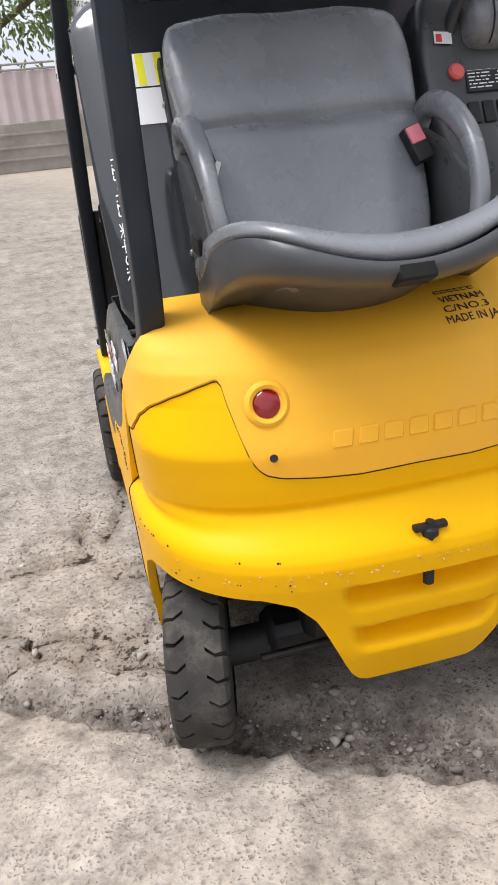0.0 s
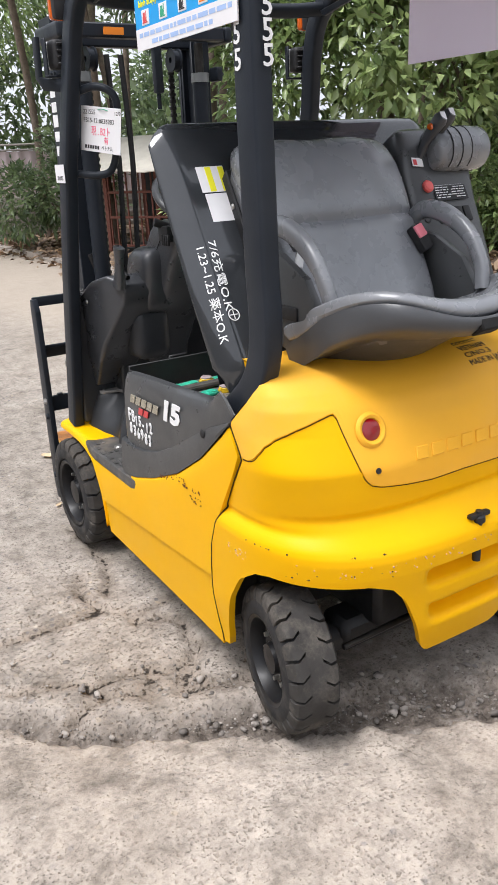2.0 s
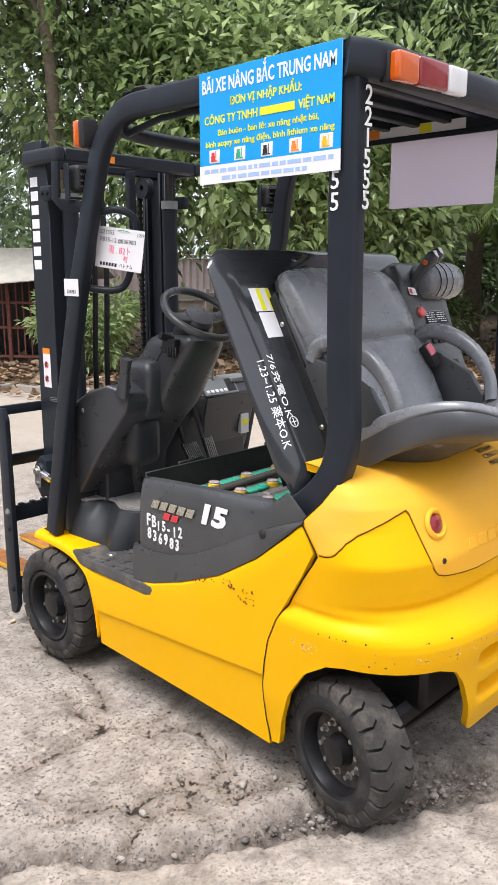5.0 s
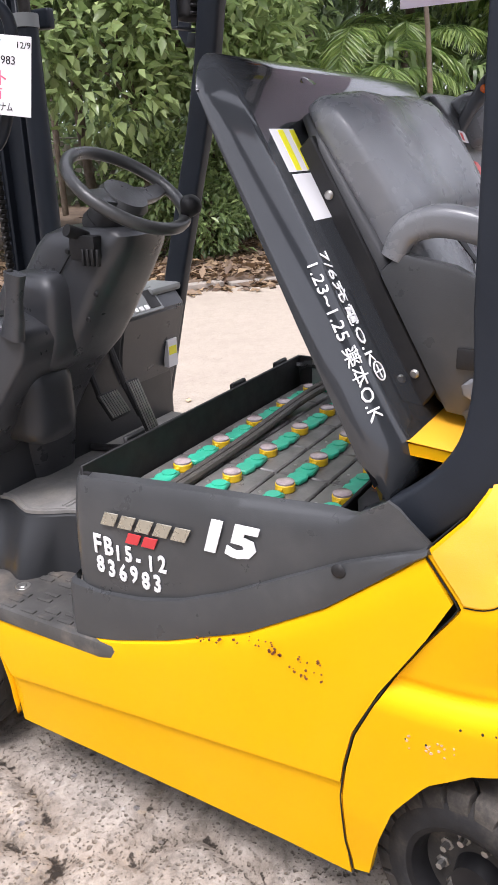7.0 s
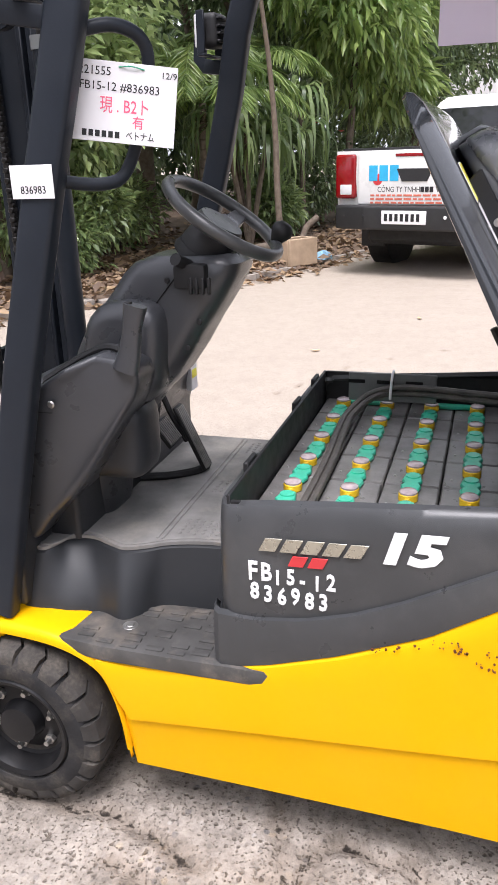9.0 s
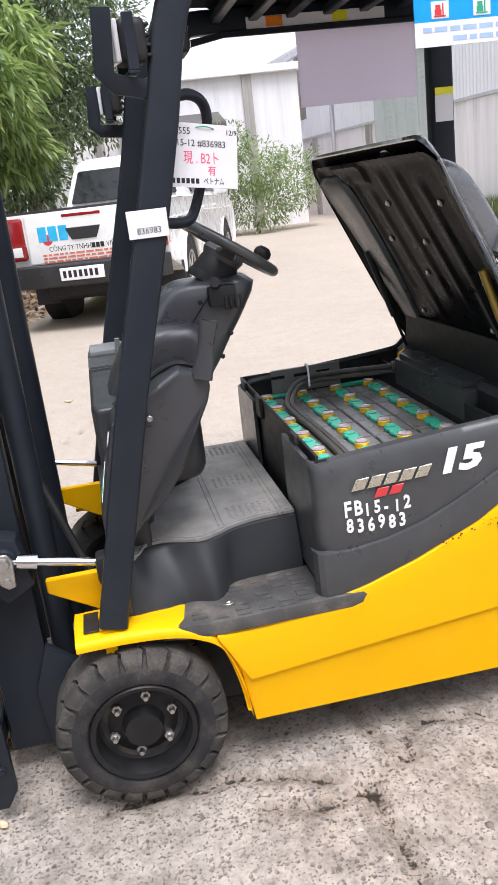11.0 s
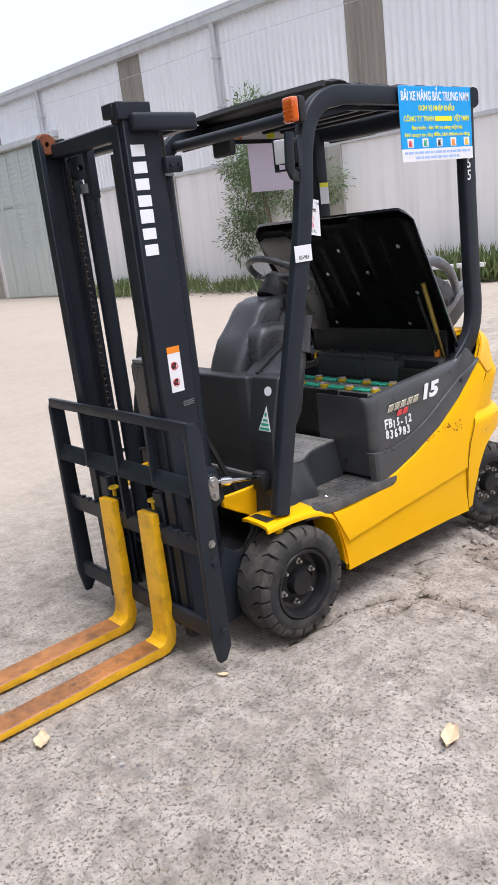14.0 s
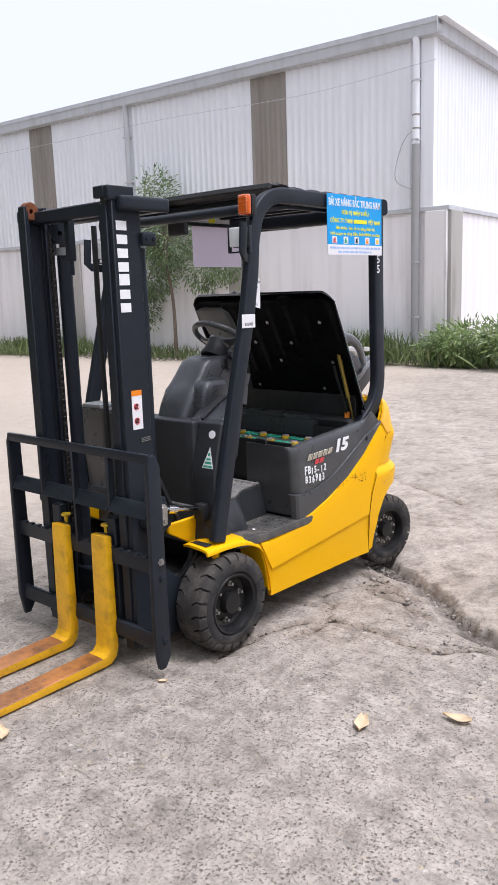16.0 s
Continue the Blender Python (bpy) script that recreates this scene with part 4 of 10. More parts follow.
# ---- boundary fence ----
WALLGREY = surface("weathered_wall_concrete", (0.36, 0.33, 0.30), 0.9, vary=0.2, scale=2.5, dirt=(0.14, 0.12, 0.10), dirt_amount=0.5, bump=0.003, fine=70)
PINKSHEET = surface("pinkish_corrugated_sheet", (0.66, 0.55, 0.56), 0.55, vary=0.08, scale=2, dirt=(0.40, 0.33, 0.30), dirt_amount=0.25)
fence = tagged(new("boundary_fence"), "low concrete wall topped with pinkish corrugated sheets", "fence", kind="structure")
for k in range(11):
    x0 = -8.0 + 2.0 * k
    bm = bmesh.new()
    box(bm, (x0 + 0.07, 11.67, 0), (x0 + 1.93, 11.79, 0.70), 0.006)
    for z in (0.17, 0.34, 0.53):
        box(bm, (x0 + 0.07, 11.655, z), (x0 + 1.93, 11.675, z + 0.035), 0.004)
    part("wall_panel", bm, WALLGREY, fence)
    bm = bmesh.new()
    box(bm, (x0 - 0.07, 11.64, 0), (x0 + 0.07, 11.80, 0.78), 0.008)
    part("post", bm, WALLGREY, fence)
    bm = bmesh.new()
    rows = []
    for j in range(41):
        u = j / 40
        d = 0.016 * (1 if j % 4 in (0, 1) else -1)
        rows.append([Vector((x0 + 2.0 * u, 11.72 + d, z)) for z in (0.70, 1.40)])
    vs = [[bm.verts.new(p) for p in r] for r in rows]
    for r, s in zip(vs, vs[1:]):
        bm.faces.new((r[0], s[0], s[1], r[1]))
    sh = part("corrugated_sheet", bm, PINKSHEET, fence, sharp=20)
    so = sh.modifiers.new("thickness", 'SOLIDIFY')
    so.thickness = 0.003
for z in (1.42, 1.50):
    bm = bmesh.new()
    tube(bm, [(-8, 11.71, z), (14, 11.71, z)], 0.016, 8)
    part("rail", bm, WALLGREY, fence)

# ---- cage shed ----
shed = thing("cage_shed", "small rusty barred cage shed with a white canvas roof", "shed", at=(3.3, 7.75, 0.06))
shed.rotation_euler = (0, 0, radians(-57))
RUSTBAR = surface("rusty_red_bar", (0.13, 0.045, 0.03), 0.8, vary=0.3, scale=30)
CANVAS = surface("dirty_white_canvas", (0.62, 0.58, 0.50), 0.8, vary=0.12, scale=4, dirt=(0.30, 0.24, 0.17), dirt_amount=0.5)
for x in (-0.75, 0.0, 0.75):
    for y in (-0.45, 0.45):
        bm = bmesh.new()
        box(bm, (x - 0.025, y - 0.025, 0), (x + 0.025, y + 0.025, 1.05), 0.004)
        part("post", bm, RUSTBAR, shed)
for k in range(17):
    bm = bmesh.new()
    box(bm, (-0.72 + 0.09 * k, -0.458, 0.1), (-0.70 + 0.09 * k, -0.44, 1.02), 0.002)
    part("bar", bm, RUSTBAR, shed)
for z in (0.1, 0.45, 0.75, 1.02):
    bm = bmesh.new()
    box(bm, (-0.75, -0.465, z), (0.75, -0.435, z + 0.03), 0.002)
    part("rail", bm, RUSTBAR, shed)
bm = bmesh.new()
rows = [[Vector((x, y, z - 0.02 * math.sin(6 * (x + y)))) for x in (-0.95, -0.5, 0, 0.5, 0.95)] for y, z in ((-0.75, 1.02), (-0.5, 1.15), (0.0, 1.42), (0.4, 1.20), (0.65, 1.05))]
vs = [[bm.verts.new(p) for p in r] for r in rows]
for r, s in zip(vs, vs[1:]):
    for i in range(4):
        bm.faces.new((r[i], r[i + 1], s[i + 1], s[i]))
rf = part("roof", bm, CANVAS, shed)
rf.modifiers.new("thickness", 'SOLIDIFY').thickness = 0.012
bm = bmesh.new()
box(bm, (-0.72, 0.40, 0.05), (0.72, 0.44, 1.05), 0.003)
box(bm, (-0.74, -0.43, 0.02), (0.74, 0.44, 0.08), 0.003)
part("back_board", bm, BLACK, shed)

move_all(built, Matrix.Translation((0.272, -0.283, 0)) @ Matrix.Scale(1.237, 4))
built = {ob.name for ob in scene.collection.all_objects}

# ---- warehouse ----
def streaked(name, color, stain, amount, rough=0.6):
    """Painted sheet or plaster with rain streaks running down it."""
    mat = bpy.data.materials.new(name)
    mat.use_nodes = True
    t, b = nodes_of(mat)
    st = noise_of(t, mapped(t, (2.2, 2.2, 0.12)), 1.6, 7, 0.65)
    bl = noise_of(t, mapped(t, 1.0), 0.5, 5, 0.6)
    m = mix_of(t, 1.0, ramp_of(t, st, [(0.46, 0.0), (0.72, 1.0)]), ramp_of(t, bl, [(0.35, 0.15), (0.7, 1.0)]), 'MULTIPLY')
    sc = t.nodes.new("ShaderNodeMath")
    sc.operation = 'MULTIPLY'
    sc.inputs[1].default_value = amount
    t.links.new(m, sc.inputs[0])
    base = ramp_of(t, bl, [(0.3, tuple(c * 0.94 for c in color)), (0.7, color)])
    t.links.new(mix_of(t, sc.outputs[0], base, stain), b.inputs["Base Color"])
    b.inputs["Roughness"].default_value = rough
    bump_of(t, b, noise_of(t, mapped(t, 1.0), 30, 3, 0.5), 0.2, 0.004)
    return mat


SIDING = streaked("white_corrugated_siding", (0.86, 0.87, 0.90), (0.50, 0.50, 0.51), 0.30)
PLASTER = streaked("white_stained_plaster", (0.87, 0.845, 0.85), (0.30, 0.28, 0.27), 0.48, 0.85)
PILASTER = streaked("stained_pilaster_concrete", (0.42, 0.40, 0.37), (0.10, 0.09, 0.08), 0.95, 0.9)
BROWN = streaked("weathered_brown_translucent_sheet", (0.30, 0.270, 0.235), (0.12, 0.10, 0.085), 0.9)
GUTTER = streaked("grey_gutter_metal", (0.54, 0.55, 0.57), (0.20, 0.18, 0.16), 0.5)

wh = thing("warehouse", "long white warehouse of corrugated sheets over a plastered wall", "warehouse", at=(6.7, -14.4, 0))
wh.rotation_euler = (0, 0, radians(5.33))
DADO, EAVE, LONG, DEEP = 3.64, 7.44, 62.0, 22.0


def corrugated(name, x0, x1, z0, z1, material, parent, pitch=0.20, depth=0.035, label=""):
    """A ribbed sheet in the plane y = 0, ribs upright."""
    n = max(2, int(round((x1 - x0) / pitch)))
    xs, ys = [], []
    for k in range(n):
        a = x0 + (x1 - x0) * k / n
        p = (x1 - x0) / n
        xs += [a, a + 0.55 * p, a + 0.65 * p, a + 0.90 * p]
        ys += [0.0, 0.0, depth, depth]
    xs.append(x1)
    ys.append(0.0)
    bm = bmesh.new()
    lo, hi = [bm.verts.new((x, y, z0)) for x, y in zip(xs, ys)], [bm.verts.new((x, y, z1)) for x, y in zip(xs, ys)]
    for i in range(len(xs) - 1):
        bm.faces.new((lo[i + 1], lo[i], hi[i], hi[i + 1]))
    ob = part(name, bm, material, parent, label, sharp=15)
    ob.modifiers.new("thickness", 'SOLIDIFY').thickness = 0.004
    return ob


bm = bmesh.new()
box(bm, (-0.55, -0.30, 0), (LONG, 0.0, DADO), 0.0)
part("lower_wall", bm, PLASTER, wh, "white plaster wall stained by rain")
bm = bmesh.new()
box(bm, (-0.55, -DEEP, 0), (-0.25, -0.30, DADO), 0.0)
part("end_wall", bm, PLASTER, wh)
bm = bmesh.new()
box(bm, (LONG - 0.3, -DEEP, 0), (LONG, -0.30, EAVE), 0.0)
box(bm, (0.05, -DEEP, 0), (LONG - 0.3, -DEEP + 0.3, EAVE), 0.0)
part("rear_wall", bm, PLASTER, wh)
edges = [-0.20]
strips = []
s = 3.88
while s < LONG - 2:
    strips.append((s, s + 1.12))
    s += 9.07
last = -0.12
for a, b in strips:
    ob = corrugated("siding_sheet", last, a, DADO, EAVE, SIDING, wh)
    ob.location = (0, 0.0, 0)
    ob = corrugated("brown_light_strip", a, b, DADO + 0.9, EAVE, BROWN, wh, 0.16, 0.03, "weathered brown translucent strip")
    ob = corrugated("siding_sheet", a, b, DADO, DADO + 0.9, SIDING, wh)
    last = b
corrugated("siding_sheet", last, LONG, DADO, EAVE, SIDING, wh)
e = corrugated("end_siding", 0, DEEP, DADO, EAVE + 0.0, SIDING, wh, 0.22)
e.matrix_basis = Matrix.Translation((-0.14, -DEEP, 0)) @ Matrix.Rotation(radians(90), 4, 'Z')
bm = bmesh.new()
prism(bm, [(-0.185, 0.050), (0.135, 0.050), (0.135, 0.036), (-0.165, 0.036), (-0.165, -0.16), (-0.185, -0.16)], 'z', DADO + 0.05, EAVE - 0.03, 0.0)
part("corner_trim", bm, SIDING, wh)
# flashing over the plaster and eaves gutter
bm = bmesh.new()
box(bm, (-0.60, -0.02, DADO - 0.06), (LONG, 0.07, DADO + 0.05), 0.01)
part("flashing", bm, GUTTER, wh)
bm = bmesh.new()
box(bm, (-0.60, -DEEP, DADO - 0.06), (-0.10, -0.02, DADO + 0.05), 0.01)
part("flashing", bm, GUTTER, wh)
bm = bmesh.new()
prism(bm, [(0.0, EAVE - 0.05), (0.22, EAVE - 0.02), (0.24, EAVE + 0.20), (0.21, EAVE + 0.20), (0.19, EAVE + 0.04), (0.0, EAVE + 0.04)], 'x', -0.32, LONG, 0.0)
prism(bm, [(-0.05, EAVE + 0.20), (0.26, EAVE + 0.20), (0.26, EAVE + 0.32), (-0.05, EAVE + 0.34)], 'x', -0.32, LONG, 0.0)
part("eaves_gutter", bm, GUTTER, wh, "grey eaves gutter")
bm = bmesh.new()
prism(bm, [(-DEEP, EAVE - 0.02), (0.2, EAVE - 0.02), (0.2, EAVE + 0.32), (-DEEP / 2, EAVE + 0.9), (-DEEP, EAVE + 0.32)], 'x', -0.32, -0.145, 0.0)
part("gable_trim", bm, GUTTER, wh)
bm = bmesh.new()
prism(bm, [(-DEEP, EAVE + 0.30), (0.2, EAVE + 0.30), (-DEEP / 2, EAVE + 0.95)], 'x', -0.5, LONG, 0.0)
part("roof", bm, SIDING, wh)
# downpipes and pilasters
OLD_PIPE = streaked("dull_grey_pipe", (0.36, 0.36, 0.36), (0.16, 0.15, 0.14), 0.6)
STAINED = streaked("rain_streaked_plaster", (0.80, 0.775, 0.765), (0.13, 0.12, 0.11), 0.9, 0.85)
for s0, z0 in ((9.50, 4.6), (0.22, 0.1), (18.8, 4.6), (27.8, 0.1)):
    bm = bmesh.new()
    tube(bm, smooth_path([(s0, 0.15, EAVE), (s0, 0.12, EAVE - 0.25), (s0, 0.12, EAVE - 0.6)], 4) + [Vector((s0, 0.12, 4.95 if s0 < 1 else z0))], 0.085, 12)
    pipe = part("downpipe", bm, SIDING if s0 < 1 else GUTTER, wh, "white rain downpipe over a grey lower pipe" if s0 < 1 else "grey rain downpipe")
    if s0 < 1:
        bm = bmesh.new()
        tube(bm, [(s0, 0.12, 5.12), (s0, 0.12, z0)], 0.098, 12)
        part("lower_pipe", bm, OLD_PIPE, pipe, "dull grey lower pipe")
        for z in (5.45, 5.75):
            bm = bmesh.new()
            tube(bm, [(s0, 0.12, z), (s0, 0.12, z + 0.035)], 0.092, 12)
            part("pipe_band", bm, BROWN, pipe)
    for z in (6.5, 5.2, 2.4, 1.1):
        if z > z0:
            bm = bmesh.new()
            box(bm, (s0 - 0.10, 0.0, z), (s0 + 0.10, 0.21, z + 0.04), 0.004)
            part("pipe_clip", bm, GUTTER, pipe)
for s0, w in ((-0.55, 0.55), (5.4, 0.5), (12.0, 0.55), (18.0, 0.75), (24.0, 0.5), (30.0, 0.5), (36, 0.5)):
    bm = bmesh.new()
    box(bm, (s0, 0.0, 0), (s0 + w, 0.09, DADO - 0.06), 0.01)
    part("pilaster", bm, STAINED if s0 < 0 else PILASTER, wh, "white pilaster streaked by rain" if s0 < 0 else "rain-blackened concrete pilaster")
bm = bmesh.new()
box(bm, (-0.64, -0.7, 0), (-0.55, 0.0, DADO - 0.06), 0.01)
part("pilaster", bm, PILASTER, wh)
# big steel door
DOOR = streaked("pale_door_steel", (0.55, 0.60, 0.58), (0.30, 0.28, 0.25), 0.4)
bm = bmesh.new()
box(bm, (19.0, 0.0, 0.05), (23.6, 0.07, 5.7), 0.01)
door = part("sliding_door", bm, DOOR, wh, "tall pale green steel sliding door")
for k in range(5):
    bm = bmesh.new()
    box(bm, (19.05 + 0.93 * k, 0.07, 0.1), (19.13 + 0.93 * k, 0.10, 5.65), 0.005)
    part("door_rib", bm, DOOR, door)
for k in range(4):
    for j in range(18):
        bm = bmesh.new()
        prism(bm, [(19.25 + 0.93 * k, 2.0 + 0.19 * j), (19.55 + 0.93 * k, 2.10 + 0.19 * j), (19.85 + 0.93 * k, 2.0 + 0.19 * j), (19.55 + 0.93 * k, 2.05 + 0.19 * j)], 'y', 0.07, 0.09, 0.0)
        part("door_louvre", bm, DOOR, door)
bm = bmesh.new()
box(bm, (18.0, -0.02, 5.75), (24.6, 0.35, 5.95), 0.01)
part("door_hood", bm, GUTTER, wh)
bm = bmesh.new()
tube(bm, smooth_path([(-0.3, 0.25, 6.85), (3.0, 0.5, 6.6), (8.0, 0.4, 6.75), (14, 0.5, 6.7), (20, 0.3, 6.9)], 6), 0.006, 5)
part("wall_cable", bm, GUTTER, wh)
bm = bmesh.new()
tube(bm, smooth_path([(0.3, 0.1, 4.1), (0.75, 0.12, 4.4), (0.55, 0.12, 5.2), (0.2, 0.12, 5.5)], 5), 0.012, 5)
tube(bm, [(0.25, 0.09, 4.1), (0.25, 0.09, 0.6)], 0.05, 8)
part("wall_conduit", bm, GUTTER, wh)

WM = pose(6.7, -14.4, 0, 0, 0, 5.33)


def on_wall(sx, out, z=0.0):
    return WM @ Vector((sx, out, z))


# tree and creepers against the warehouse
p = [on_wall(*q) for q in ((7.3, 0.9, 0.0), (7.5, 0.8, 4.6))]
lump = lambda s0, o, z, rx, ry, rz: (*on_wall(s0, o, z), rx, ry, rz)
tree("wall_tree", "thin leafy tree growing against the warehouse wall", tuple(p[0]), tuple(p[1]), 0.06,
     [lump(7.4, 0.8, 3.3, 0.8, 0.6, 0.8), lump(8.3, 0.6, 2.6, 0.8, 0.5, 0.9), lump(6.4, 0.7, 2.5, 0.7, 0.5, 0.6), lump(7.9, 0.7, 4.6, 0.6, 0.5, 0.7), lump(8.9, 0.5, 1.6, 0.6, 0.4, 0.8), lump(5.6, 0.7, 2.6, 0.6, 0.5, 0.5), lump(8.6, 0.5, 3.6, 0.7, 0.5, 0.6)],
     700, 12, 0.12, 0.13, 0.30, LEAF_DARK, 91)
shrub("dry grassy shrub at the warehouse corner", tuple(on_wall(-1.4, 0.7)), [(0, 0, 0.5, 1.1, 0.7, 0.45), (-1.2, 0.2, 0.6, 0.9, 0.7, 0.5), (0.6, 0.1, 0.4, 0.7, 0.5, 0.35)], 420, 12, 0.16, 0.25, LEAF_MID, 92, 0.09)


def grass_clump(at, spread, height, n, seed):
    rng = np.random.RandomState(seed)
    base = np.column_stack([rng.normal(0, spread, n), rng.normal(0, spread * 0.4, n), np.zeros(n)])
    way = unit(np.column_stack([rng.normal(0, 0.35, n), rng.normal(0, 0.35, n), np.ones(n)]))
    v, f = leaf_arrays(base, way, height * (0.5 + 0.8 * rng.rand(n)), 0.045, rng, 0.1)
    ob = new("grass_clump", mesh_from("grass_clump", v, f, GRASS))
    ob.location = at
    ob.rotation_euler = (0, 0, radians(6.9))
    return tagged(ob, "clump of tall green grass at a wall foot", "grass", "grass clumps", kind="stuff")


for i, (s0, o, sp, h, n) in enumerate(((12.6, 0.8, 0.9, 0.6, 900), (14.5, 0.7, 0.8, 0.55, 800), (2.2, 0.7, 0.8, 0.75, 420), (1.0, 0.7, 0.5, 0.75, 320), (-0.9, 0.9, 0.8, 0.55, 300), (-2.6, 0.6, 0.9, 0.6, 300), (7.5, 0.9, 0.9, 0.4, 380), (9.0, 0.9, 0.7, 0.45, 380), (16.5, 0.8, 0.6, 0.4, 400))):
    grass_clump(tuple(on_wall(s0, o)), sp, h, n, 100 + i)
# beams and rubble lying along the wall
for i, (s0, s1, o, z, w) in enumerate(((0.8, 3.6, 1.4, 0.42, 0.10), (1.4, 3.9, 1.7, 0.05, 0.16))):
    bm = bmesh.new()
    box(bm, (-(s1 - s0) / 2, -w / 2, 0), ((s1 - s0) / 2, w / 2, w), 0.01)
    bl = part("beam", bm, PLASTER if i == 0 else KERBSTONE)
    bl.matrix_basis = WM @ Matrix.Translation(((s0 + s1) / 2, o, z - 0.05)) @ Matrix.Rotation(radians(3 * (1 - 2 * i)), 4, 'Z')
    tagged(bl, "pale beam lying in the grass by the wall", "beam", "beams by the wall")
    if i == 0:
        for q in (-1.0, 1.0):
            bm = bmesh.new()
            box(bm, (-0.1, -0.12, 0), (0.1, 0.12, z - 0.04), 0.01)
            sp_ob = part("support_block", bm, KERBSTONE)
            sp_ob.matrix_basis = WM @ Matrix.Translation(((s0 + s1) / 2 + q, o, 0.0))
            tagged(sp_ob, "rough concrete block under a pale beam", "block", "support blocks")
bm = bmesh.new()
rr = random.Random(6)
for k in range(160):
    q = Vector((rr.uniform(5, 12), rr.gauss(1.0, 0.35), 0))
    r = rr.uniform(0.03, 0.10)
    m = WM @ Matrix.Translation(q) @ Euler((rr.uniform(0, 3), rr.uniform(0, 3), 0)).to_matrix().to_4x4()
    made = bmesh.ops.create_icosphere(bm, subdivisions=1, radius=r, matrix=m @ Matrix.Diagonal((1, rr.uniform(0.5, 0.9), rr.uniform(0.4, 0.7), 1)))
tagged(part("rubble_pile", bm, KERBSTONE, sharp=20), "broken rubble along the warehouse wall", "rubble", kind="stuff")

move_all(built, Matrix.Translation((-0.401, 0.549, 0)) @ Matrix.Scale(0.889, 4))

# unseen plain wall, added to close the west and darken reflections in dark paint
bm = bmesh.new()
box(bm, (-9.2, -16, 0), (-9.0, 16, 4.2), 0.01)
tagged(part("unseen_wall_west", bm, PILASTER), "plain weathered grey wall, added out of view to darken reflections", "wall", kind="structure")

# ---- far building with a canopy behind the pickup ----
fb = thing("far_building", "pale stained building with a dark entrance canopy", "building", at=(27.6, -5.2, 0))
fb.rotation_euler = (0, 0, radians(-3))
bm = bmesh.new()
box(bm, (0, -2.6, 0), (9, 7.2, 5.4), 0.0)
part("wall", bm, PLASTER, fb)
bm = bmesh.new()
box(bm, (-0.25, -2.7, 5.3), (9.2, 7.3, 5.55), 0.02)
part("roof_edge", bm, PLASTER, fb)
for y in (4.6, 2.2, -0.9):
    bm = bmesh.new()
    box(bm, (-0.12, y, 0), (0.0, y + 0.35, 5.3), 0.01)
    part("pilaster", bm, PILASTER, fb)
bm = bmesh.new()
prism(bm, [(-1.9, 3.55), (0.0, 4.05), (0.0, 4.2), (-1.9, 3.72)], 'y', 0.4, 4.0, 0.02)
part("canopy", bm, surface("dark_canopy_sheet", (0.10, 0.095, 0.09), 0.7, vary=0.2), fb)
bm = bmesh.new()
box(bm, (-0.06, 0.9, 0.0), (0.02, 1.9, 3.2), 0.0)
dr = part("doorway", bm, surface("dark_door", (0.045, 0.05, 0.055), 0.5), fb)
bm = bmesh.new()
box(bm, (-0.10, 0.82, 0.0), (0.01, 0.9, 3.3), 0.005)
box(bm, (-0.10, 1.9, 0.0), (0.01, 1.98, 3.3), 0.005)
part("door_frame", bm, GUTTER, dr)
shrub("scraggly bush in front of the far building", (24.5, -5.2, 0.0), [(0, 0, 2.0, 1.4, 1.2, 1.0), (0.6, -1.4, 1.6, 1.2, 1.2, 1.0), (0, 0.9, 2.8, 1.0, 0.9, 0.8), (0, 0, 0.8, 1.3, 1.2, 0.7)], 520, 12, 0.15, 0.35, LEAF_MID, 95, 0.12)


